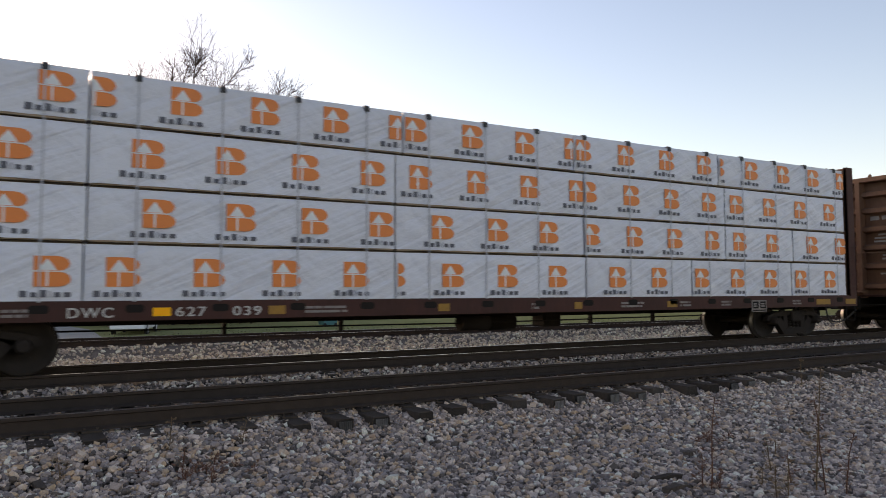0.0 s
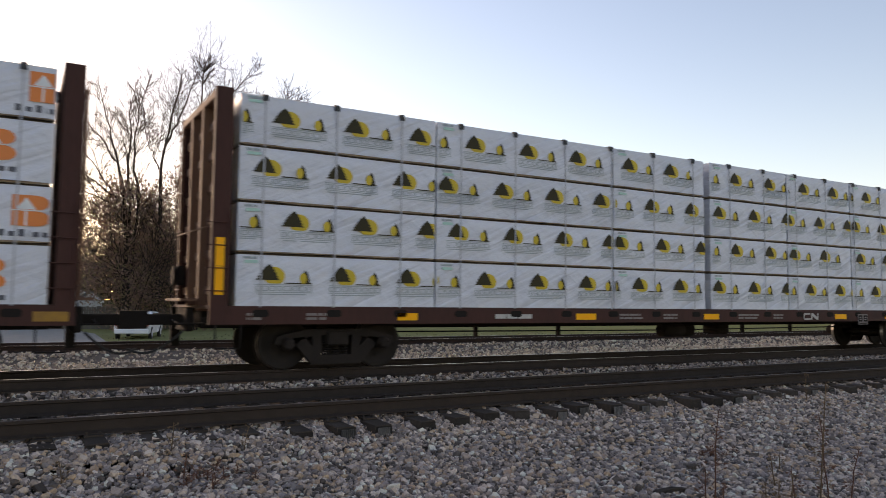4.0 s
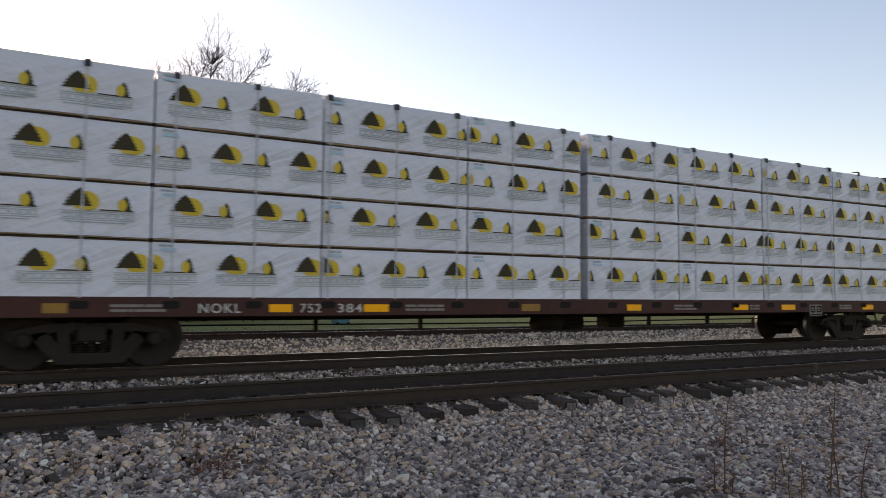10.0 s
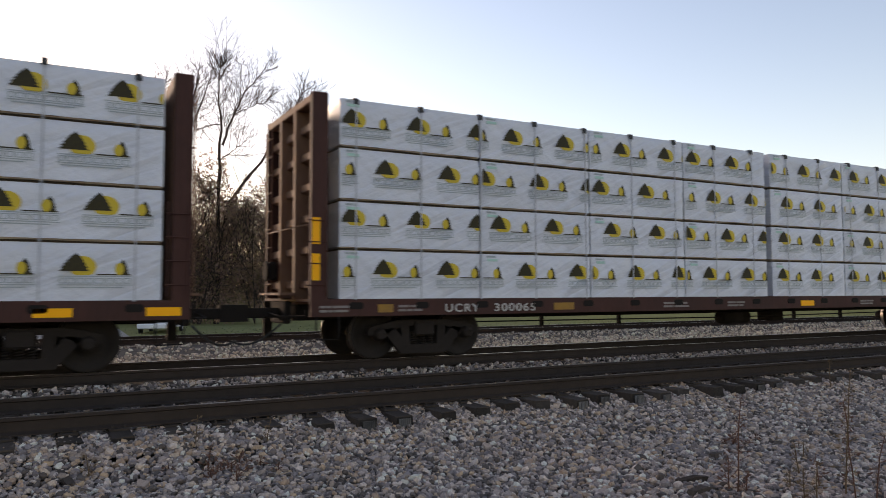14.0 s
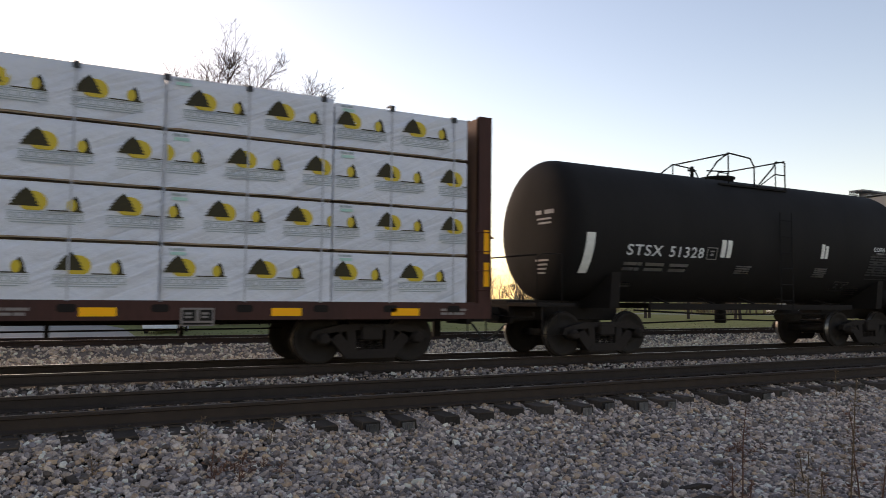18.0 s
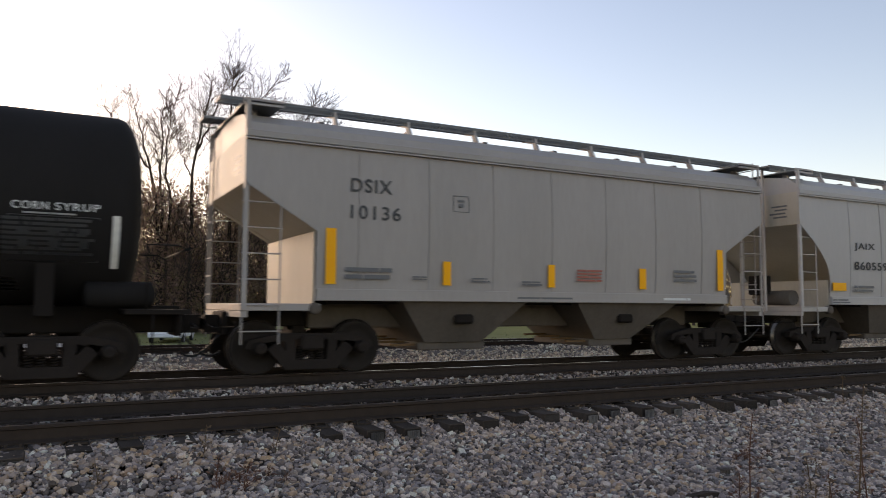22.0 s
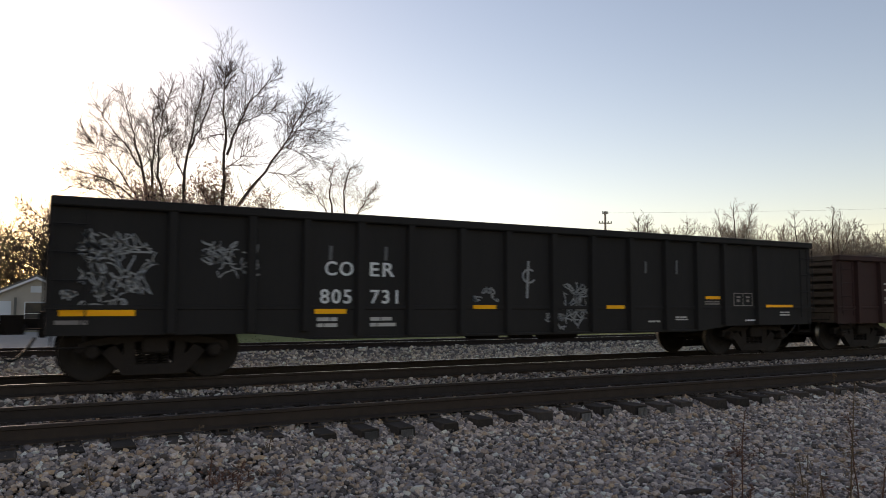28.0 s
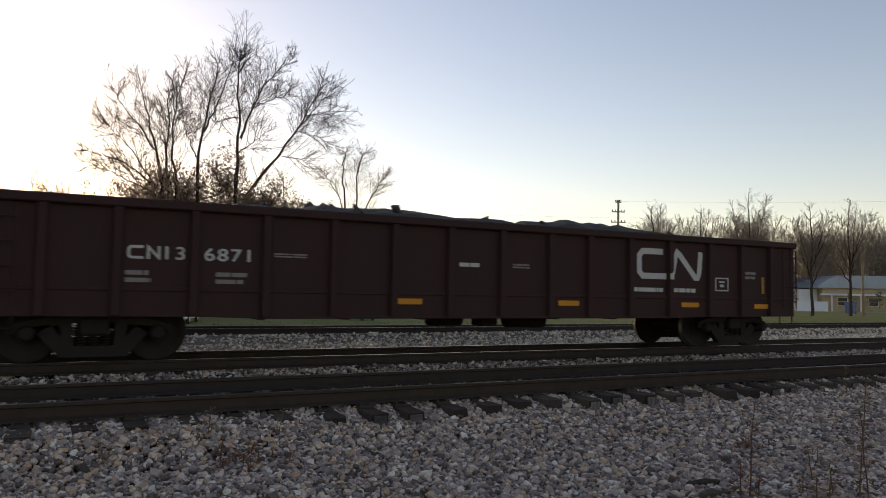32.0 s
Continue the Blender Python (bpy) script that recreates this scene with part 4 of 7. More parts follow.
def make_houses():
    g = -0.8
    h = gable_house("garage", "tan gabled garage with a porch and white doors", (-0.45, 60, g), 0, 6.0, 8, 2.45, 1.4, "siding_tan", "roof_grey")
    for x0, x1 in ((1.1, 2.5), (-2.9, -1.5)):
        part("door", box(bmesh.new(), x0, x1, -0.06, 0.0, 0.0, 2.15), "siding_white", h, "white panelled door")
    house_window(h, -0.7, 0.75, 0.45, 2.1)
    for x in (-1.25, 0.95):
        part("post", box(bmesh.new(), x - 0.08, x + 0.08, -0.2, -0.08, 0, 2.4), "fence_grey", h)
    part("vent", box(bmesh.new(), -0.35, 0.35, -0.05, 0.0, 2.75, 3.2), "siding_white", h, "white slatted gable vent")
    h = gable_house("house", "white clapboard house with a grey roof", (2.55, 68, g), 0, 6.2, 9, 2.2, 1.6, "siding_white", "roof_grey")
    for k in range(9):
        part("clapboard", prism(bmesh.new(), [(-3.1, 0.2 + 0.22 * k), (3.1, 0.2 + 0.22 * k), (3.1, 0.4 + 0.22 * k), (-3.1, 0.4 + 0.22 * k)], -0.015, -0.002, "y"), "siding_white", h)
    house_window(h, 0.6, 1.4, 1.15, 1.95)
    h = gable_house("garden_shed", "small white shed behind the fence", (5.0, 62, g), 0, 1.6, 2, 1.9, 0.6, "siding_white", "roof_grey", 0.12)
    fence = thing("board_fence", "weathered grey board fence behind the tracks", "fence", (2.2, 54, g))
    rnd = random.Random(8)
    boards = [mesh_of("board", box(bmesh.new(), -0.07, 0.07, -0.012, 0.012, 0, hh, 0, 0.006), "fence_grey") for hh in (1.46, 1.5, 1.53)]
    for k in range(48):
        part("board", rnd.choice(boards), None, fence, "", (k * 0.152, rnd.uniform(-0.01, 0.01), 0))
    for z in (0.35, 1.2):
        part("rail", box(bmesh.new(), -0.1, 7.3, 0.014, 0.06, z, z + 0.09), "fence_grey", fence)
    # low commercial building beyond the street
    c = Matrix.Translation((99.6, 72.4, g)) @ pose(0, 0, 0, 0, 0, -27.4)
    b = thing("low_building", "long tan building with a blue-grey metal roof", "building", (0, 0, 0))
    b.matrix_world = c
    part("wall", box(bmesh.new(), 1.2, 34, 0, 14, 0, 3.6), "brick_tan", b, "tan brick wall")
    bm = bmesh.new()
    prism(bm, [(0, 3.45), (1.8, 4.7), (3.6, 5.3), (30, 5.3), (34.6, 3.45)], -0.5, 14.5, "y")
    part("roof", bm, "roof_metal", b, "blue-grey metal roof")
    for k in range(34):
        part("seam", box(bmesh.new(), 2.5 + k * 0.85, 2.56 + k * 0.85, -0.53, -0.5, 3.5, 4.9 if k else 4.6), "roof_metal", b)
    part("trim", box(bmesh.new(), 0.8, 34.4, -0.62, -0.02, 2.35, 2.6), "siding_white", b, "white porch trim")
    for x in (2.2, 6.5, 10.8, 15.1):
        part("porch_post", box(bmesh.new(), x, x + 0.18, -0.6, -0.42, 0, 2.35), "siding_white", b)
    for x in (3.4, 8.0, 12.4):
        house_window(b, x, x + 1.5, 0.8, 2.1)
    part("side_wing", box(bmesh.new(), -1.6, 1.2, 1.5, 9, 0, 3.2), "siding_white", b, "white side wing")
    w = thing("low_white_wall", "low white wall beside the street", "wall", (0, 0, 0))
    w.matrix_world = Matrix.Translation((93.4, 70.6, g)) @ pose(0, 0, 0, 0, 0, -27.4)
    part("wall_panel", box(bmesh.new(), 0, 4.4, 0, 0.2, 0, 1.35, 0, 0.02), "siding_white", w)
    part("cap", box(bmesh.new(), -0.05, 4.45, -0.04, 0.24, 1.35, 1.42), "siding_white", w)
    for x, y, hgt, mat, name, lab in ((88.6, 59.4, 1.5, "bin_blue", "waste_bin", "dark blue waste bin beside a utility pole"), (17.3, 44.0, 1.3, "bin_teal", "waste_bin", "teal waste bin on the grass")):
        t = thing(name, lab, "bin", (x, y, g))
        bm = bmesh.new()
        prism(bm, [(-0.42, 0.08), (0.42, 0.08), (0.55, hgt * 0.82), (-0.55, hgt * 0.82)], -0.45, 0.45, "y")
        part("body", bm, mat, t)
        part("lid", box(bmesh.new(), -0.6, 0.6, -0.5, 0.5, hgt * 0.83, hgt, 0, 0.05), mat, t)
        for s in (-0.35, 0.35):
            part("wheel", rod(bmesh.new(), (s, -0.48, 0.1), (s, -0.42, 0.1), 0.1, 10), "rubber", t)
    street = raw("street", [(60, 84, g + 0.03), (140, 42.6, g + 0.03), (142, 47, g + 0.03), (62, 89, g + 0.03)], [(0, 1, 2, 3)], "asphalt")
    tagged(new("street", street), "pale street past the low building", "road", kind="structure")
    lot = raw("driveway", [(-14, 29, g + 0.06), (3.5, 30, g + 0.06), (4.0, 46, g + 0.05), (2.6, 58, g + 0.05), (-14, 58, g + 0.05)], [(0, 1, 2, 3, 4)], "asphalt")
    tagged(new("driveway", lot), "pale gravel driveway before the garage", "driveway", kind="structure")


def make_poles():
    def pole(at, top, arms, label, r=0.16):
        p = thing("utility_pole", label, "utility pole", at, "utility poles")
        part("shaft", rod(bmesh.new(), (0, 0, 0), (0, 0, top), r, 10, 0, r * 0.7), "pole_wood", p)
        for z, w, a in arms:
            d = Vector((math.cos(a), math.sin(a), 0))
            arm = part("crossarm", rod(bmesh.new(), d * -w + Vector((0, 0, z)), d * w + Vector((0, 0, z)), 0.09, 4), "pole_wood", p)
            for s in (-0.9, -0.45, 0.45, 0.9):
                q = d * (w * s) + Vector((0, 0, z))
                part("insulator", rod(bmesh.new(), q, q + Vector((0, 0, 0.3)), 0.06, 6), "protector", arm)
        return p
    pole((79.5, 51.8, -0.8), 10.2, [], "weathered wooden utility pole on the grass")
    pole((66.6, 77.5, -0.8), 14.6, [(11.6, 1.0, -0.4), (13.0, 0.9, -0.4), (14.3, 0.4, -0.4)], "wooden utility pole with two crossarms", 0.2)
    wires = thing("power_lines", "thin power lines strung between poles", "wires", (0, 0, 0))
    for a, b, sag in (((66.6, 77.5, 13.6), (150, 42, 17.5), 0.6), ((66.6, 77.5, 11.4), (150, 44, 16), 0.8), ((20, 96, 12.5), (66.6, 77.5, 11.4), 0.5), ((79.5, 51.8, 9.2), (150, 30, 12), 0.6)):
        hang = [Vector(a).lerp(Vector(b), k / 12) - Vector((0, 0, sag * 4 * (k / 12) * (1 - k / 12))) for k in range(13)]
        part("wire", line(bmesh.new(), hang, 0.009, 3), "protector", wires)


def parked_car():
    c = thing("parked_car", "white parked hatchback on the grass", "car", (0, 0, 0))
    c.matrix_world = Matrix.Translation((5.7, 41.5, -0.8)) @ pose(0, 0, 0, 0, 0, 72)
    bm = bmesh.new()
    prism(bm, [(-2.0, 0.28), (2.0, 0.28), (2.08, 0.5), (2.0, 0.78), (1.15, 0.9), (0.5, 1.36), (-1.3, 1.4), (-1.95, 0.98), (-2.08, 0.6)], -0.82, 0.82, "y")
    bmesh.ops.bevel(bm, geom=list(bm.edges), offset=0.05, segments=2, affect="EDGES")
    part("body", bm, "car_white", c)
    for s in (-0.828, 0.828):
        bm = bmesh.new()
        prism(bm, [(-1.35, 0.93), (0.95, 0.93), (0.45, 1.28), (-1.2, 1.3)], s - 0.004, s + 0.004, "y")
        part("window", bm, "glass_dark", c)
        for x in (-1.3, 1.3):
            w = part("wheel", rod(bmesh.new(), (x, s * 0.86, 0.31), (x, s * 1.02, 0.31), 0.31, 18), "rubber", c)
            part("rim", rod(bmesh.new(), (x, s * 1.02, 0.31), (x, s * 1.035, 0.31), 0.19, 12), "strap", w)
    part("windscreen", prism(bmesh.new(), [(1.12, 0.94), (0.55, 1.32), (0.57, 1.34), (1.15, 0.96)], -0.68, 0.68, "y"), "glass_dark", c)
    part("bumper", box(bmesh.new(), -2.14, -2.0, -0.8, 0.8, 0.3, 0.52, 0, 0.03), "car_white", c)
    for s in (-0.66, 0.66):
        part("tail_light", box(bmesh.new(), -2.1, -1.99, s - 0.12, s + 0.12, 0.66, 0.86, 0, 0.02), "red_print", c)


def grass_field():
    rng = np.random.default_rng(9)
    n = 16000
    y = 25.4 + rng.beta(0.9, 2.6, n) * 26
    x = rng.uniform(-3, 1, n) + rng.uniform(0, 1, n) * (2.1 * y)
    ok = ~((x < 3.6) & (y > 29))
    x, y = x[ok], y[ok]
    verts, faces = [], []
    z = [ground_z(v) for v in y]
    h = rng.uniform(0.02, 0.07, len(x))
    a = rng.uniform(0, 6.28, len(x))
    for i in range(len(x)):
        dx, dy = math.cos(a[i]) * 0.05, math.sin(a[i]) * 0.05
        k = len(verts)
        verts += [(x[i] - dx, y[i] - dy, z[i] - 0.02), (x[i] + dx, y[i] + dy, z[i] - 0.02), (x[i] + dy, y[i] - dx, z[i] + h[i])]
        faces.append((k, k + 1, k + 2))
    tagged(new("grass", raw("grass", verts, faces, "grass")), "short dull green and straw grass beyond the siding", "grass", kind="stuff")


def weeds():
    rnd = random.Random(21)
    tall = "tall dry brown weed stalk growing from the ballast"
    spots = [(5.87, 3.88, 1.12, "weed"), (5.95, 3.84, 0.85, "weed_red"), (6.09, 3.76, 0.60, "weed_red"), (5.27, 4.46, 0.84, "weed_red"), (5.58, 4.04, 0.30, "weed"), (5.62, 3.96, 0.36, "weed"),
             (11.3, 7.66, 0.5, "weed"), (1.37, 7.6, 0.42, "weed"), (2.08, 7.6, 0.33, "weed"), (1.38, 7.0, 0.3, "weed_red"), (0.42, 7.2, 0.26, "weed"), (5.25, 4.52, 0.34, "weed_red"), (6.3, 4.62, 0.34, "weed"),
             (5.32, 4.40, 0.24, "weed_red"), (6.0, 4.2, 0.3, "weed_red"), (6.9, 5.0, 0.22, "weed"), (5.75, 4.3, 0.2, "weed")]
    # low rusty clumps that creep between the stones
    spots += [(6.9 + 0.35 * rnd.gauss(0, 0.6), 5.85 + rnd.gauss(0, 0.12), rnd.uniform(0.06, 0.12), "weed_red") for _ in range(9)]
    spots += [(1.55 + rnd.gauss(0, 0.2), 6.85 + rnd.gauss(0, 0.14), rnd.uniform(0.07, 0.16), "weed_red") for _ in range(12)]
    for x, y, h, mat in spots:
        w = thing("dry_weed", tall if h > 0.6 else "short dry weed among the stones", "weed", (x, y, ground_z(y) - 0.02), "dry weeds")
        bm = bmesh.new()
        p, way, pts = Vector((0, 0, 0)), Vector((rnd.uniform(-0.12, 0.12), rnd.uniform(-0.1, 0.1), 1)), []
        for k in range(7):
            pts.append(p.copy())
            way = (way + Vector((rnd.gauss(0, 0.05), rnd.gauss(0, 0.05), 0))).normalized()
            p = p + way * h / 6
        bm.free()
        part("stalk", bough_mesh("stalk", [[(q, 0.0075 - 0.0007 * k) for k, q in enumerate(pts)]], mat, 5, 0.001), None, w)
        bm = bmesh.new()
        for k in range(int(18 + 60 * h)):
            u = rnd.uniform(0.12, 1)
            i = min(int(u * 6), 5)
            q = pts[i].lerp(pts[i + 1], u * 6 - i)
            d = Vector((rnd.gauss(0, 1), rnd.gauss(0, 1), rnd.uniform(-0.3, 1.1))).normalized() * rnd.uniform(0.02, 0.10 if u < 0.6 else 0.05)
            rod(bm, q, q + d, 0.0024, 3, 0, 0.0012)
            if rnd.random() < 0.7:
                s = d.orthogonal().normalized() * rnd.uniform(0.006, 0.014)
                e = q + d
                bm.faces.new([bm.verts.new(v) for v in (e - s, e + d * 0.35, e + s, e - d * 0.25)])
        part("dry_leaves", bm, mat, w)
    def splinter(x, y, turn, long, lean, label):
        log = thing("wood_scrap", label, "wood", (0, 0, 0), "wood scraps on the ballast")
        log.matrix_world = pose(x, y, ground_z(y) + 0.045, 0, lean, turn)
        part("splinter", prism(bmesh.new(), [(-long * 0.5, -0.022), (long * 0.42, -0.03), (long * 0.58, 0.0), (long * 0.14, 0.028), (-long * 0.45, 0.018)], -0.035, 0.035, "y"), "tie", log)
    splinter(0.17, 7.55, -78, 0.9, 4, "long weathered stick lying on the ballast")
    splinter(6.2, 5.5, 20, 0.24, 6, "short dark wood scrap among the stones")
    splinter(5.2, 4.9, -10, 0.32, -4, "short dark wood scrap among the stones")
    splinter(5.0, 4.6, 12, 0.36, 3, "short dark wood scrap among the stones")


make_trees()
make_houses()
make_poles()
parked_car()
grass_field()
weeds()

# ---- the train ----
WHEEL_R = 0.457
rolling, wheelsets = [], []      # (thing, its place on the train) and (wheelset, its place on its car)


def wheel_mesh():
    bm = bmesh.new()
    lathe(bm, [(-0.07, 0.10), (-0.07, 0.14), (-0.02, 0.16), (-0.012, 0.33), (-0.055, 0.37), (-0.06, 0.44), (-0.05, WHEEL_R - 0.004), (0.04, WHEEL_R + 0.001), (0.055, 0.482),
               (0.075, 0.482), (0.075, 0.38), (0.03, 0.34), (0.03, 0.16), (0.07, 0.13), (0.07, 0.10)], 28)
    for f in bm.faces:
        c = f.calc_center_median()
        if -0.05 < c.y < 0.045 and math.hypot(c.x, c.z) > 0.44:
            f.material_index = 1
    for k in range(6):
        a = k * math.pi / 3
        rod(bm, (0.24 * math.cos(a), -0.03, 0.24 * math.sin(a)), (0.24 * math.cos(a), -0.012, 0.24 * math.sin(a)), 0.018, 5)
    return mesh_of("wheel", bm, "wheel_steel", "tread")


def frame_mesh():
    bm = bmesh.new()
    t = 0.075
    prism(bm, [(-1.12, 0.46), (-1.08, 0.58), (-0.86, 0.64), (-0.55, 0.70), (0.55, 0.70), (0.86, 0.64), (1.08, 0.58), (1.12, 0.46), (1.03, 0.44), (0.98, 0.54),
               (0.80, 0.54), (0.74, 0.44), (0.66, 0.52), (0.42, 0.60), (-0.42, 0.60), (-0.66, 0.52), (-0.74, 0.44), (-0.80, 0.54), (-0.98, 0.54), (-1.03, 0.44)], -t, t)
    for s in (-1, 1):
        prism(bm, [(s * 0.84, 0.54), (s * 0.60, 0.58), (s * 0.28, 0.22), (s * 0.46, 0.11)], -t, t)
        prism(bm, [(s * 0.46, 0.60), (s * 0.29, 0.60), (s * 0.27, 0.22), (s * 0.42, 0.22)], -t * 0.9, t * 0.9)
    prism(bm, [(-0.47, 0.10), (0.47, 0.10), (0.36, 0.26), (-0.36, 0.26)], -t * 1.1, t * 1.1)
    return mesh_of("side_frame", bm, "truck_steel")


def spring_mesh():
    bm, pts = bmesh.new(), []
    for k in range(41):
        a = k * 0.9
        pts.append((0.055 * math.cos(a), 0.055 * math.sin(a), 0.25 + 0.24 * k / 40))
    return mesh_of("spring", line(bm, pts, 0.014, 4), "truck_steel")


def cap_mesh():
    bm = lathe(bmesh.new(), [(-0.20, 0.05), (-0.20, 0.085), (-0.17, 0.10), (-0.05, 0.115), (0.05, 0.115)], 14)
    for k in range(3):
        a = k * 2.094 + 0.5
        rod(bm, (0.055 * math.cos(a), -0.225, 0.055 * math.sin(a)), (0.055 * math.cos(a), -0.195, 0.055 * math.sin(a)), 0.016, 6)
    return mesh_of("bearing_cap", bm, "truck_steel")


WHEEL, FRAME, SPRING, CAP = wheel_mesh(), frame_mesh(), spring_mesh(), cap_mesh()
AXLE = mesh_of("axle", rod(bmesh.new(), (0, -1.0, 0), (0, 1.0, 0), 0.08, 12), "wheel_steel")
BOLSTER = mesh_of("bolster", box(box(bmesh.new(), -0.2, 0.2, -1.15, 1.15, 0.42, 0.68, 0, 0.03), -0.12, 0.12, -0.3, 0.3, 0.68, 0.80), "truck_steel")
BEAM = mesh_of("brake_beam", box(bmesh.new(), -0.05, 0.05, -0.85, 0.85, 0.30, 0.42, 0, 0.01), "truck_steel")


def truck(car, x):
    part("bolster", BOLSTER, None, car, "", (x, 0, 0))
    for s in (-1, 1):
        side = part("side_frame", FRAME, None, car, "grimy cast steel truck side frame", pose(x, s * 1.0, 0, 0, 0, 0 if s < 0 else 180))
        for k in (-0.17, 0.0, 0.17):
            part("spring", SPRING, None, side, "", (k, 0, 0))
        for k in (-0.889, 0.889):
            part("bearing_cap", CAP, None, side, "", (k, 0, WHEEL_R))
    for k in (-0.889, 0.889):
        axle = part("wheelset", AXLE, None, car, "worn steel wheels on one axle", (x + k, 0, WHEEL_R))
        part("wheel", WHEEL, None, axle, "", (0, -0.755, 0))
        part("wheel", WHEEL, None, axle, "", pose(0, 0.755, 0, 0, 0, 180))
        wheelsets.append((axle, x + k))
        part("brake_beam", BEAM, None, car, "", (x + k * 0.42, 0, 0))


def coupler(car, x, way, reach, low=0.0):
    """Knuckle coupler and brake hose at a car's end. way: -1 or 1 along the track."""
    bm = bmesh.new()
    box(bm, min(x, x + way * (reach - 0.2)), max(x, x + way * (reach - 0.2)), -0.09, 0.09, 0.76, 0.94, 0, 0.02)
    prism(bm, [(x + way * (reach - 0.25), -0.13), (x + way * (reach + 0.02), -0.14), (x + way * (reach + 0.10), 0.0), (x + way * (reach + 0.02), 0.14), (x + way * (reach - 0.25), 0.13)], 0.70, 1.0, "z")
    part("coupler", bm, "under", car, "dark cast knuckle coupler")
    bm = bmesh.new()
    box(bm, x - 0.06, x + 0.06, -0.45, 0.45, 0.66, 1.06, 0, 0.02)
    part("striker", bm, "under", car)
    bm = bmesh.new()
    pts = []
    for k in range(9):
        u = k / 8
        pts.append((x + way * (0.1 + (reach - 0.05) * u), -0.38 + 0.33 * u, 0.66 - 0.36 * math.sin(u * 2.2) + low))
    part("brake_hose", line(bm, pts, 0.022, 6), "hose", car, "sagging black brake hose")


def lever(car, x0, x1, y=-1.3, z=0.92):
    """The uncoupling lever along a car's end."""
    part("uncoupling_lever", line(bmesh.new(), [(x0, y, z), (x0, y, z - 0.1), (x1, y + 0.5, z - 0.12), (x1, -0.1, z - 0.06)], 0.014, 5), "under", car)


def ladder(car, x, y, z0, z1, along, rungs, mat, name="ladder", width=0.42, r=0.012):
    bm = bmesh.new()
    d = Vector((1, 0, 0)) if along == "x" else Vector((0, 1, 0))
    a = Vector((x, y, 0))
    for s in (0, width):
        rod(bm, a + d * s + Vector((0, 0, z0)), a + d * s + Vector((0, 0, z1)), r * 1.2, 5)
    rail = part(name, bm, mat, car)
    for k in range(rungs):
        z = z0 + (z1 - z0) * (k + 0.5) / rungs
        part("rung", rod(bmesh.new(), a + d * -0.03 + Vector((0, 0, z)), a + d * (width + 0.03) + Vector((0, 0, z)), r, 5), mat, rail)


# ---- wrapped lumber ----
TIERS = [1.105, 1.945, 2.79, 3.72, 4.53]


def print_block():
    """Orange block with a white arrow, over a dark bar."""
    bm = bmesh.new()
    left = [(-0.21, -0.22), (0.05, -0.22)]
    arc1 = [(0.07 + 0.15 * math.cos(t), -0.112 + 0.108 * math.sin(t)) for t in [radians(a) for a in range(-90, 91, 30)]]
    arc2 = [(0.065 + 0.14 * math.cos(t), 0.112 + 0.108 * math.sin(t)) for t in [radians(a) for a in range(-90, 91, 30)]]
    prism(bm, left + arc1 + arc2 + [(-0.21, 0.22)], -0.004, 0.0, "y", 0)
    prism(bm, [(-0.165, 0.018), (-0.055, 0.185), (0.055, 0.018), (-0.043, 0.018), (-0.043, -0.215), (-0.067, -0.215), (-0.067, 0.018)], -0.007, -0.004, "y", 1)
    prism(bm, [(-0.21, -0.006), (0.19, -0.006), (0.19, 0.010), (-0.21, 0.010)], -0.0075, -0.004, "y", 1)
    x = -0.36
    for w, h in ((0.11, 0.115), (0.10, 0.085), (0.10, 0.125), (0.04, 0.11), (0.10, 0.085), (0.11, 0.085)):
        box(bm, x, x + w - 0.03, -0.004, 0, -0.37, -0.37 + h * 0.82, 2)
        x += w + 0.01
    for v in bm.verts:
        v.co.x *= 1.12
    return mesh_of("print", bm, "orange_print", "white_print", "grey_print")


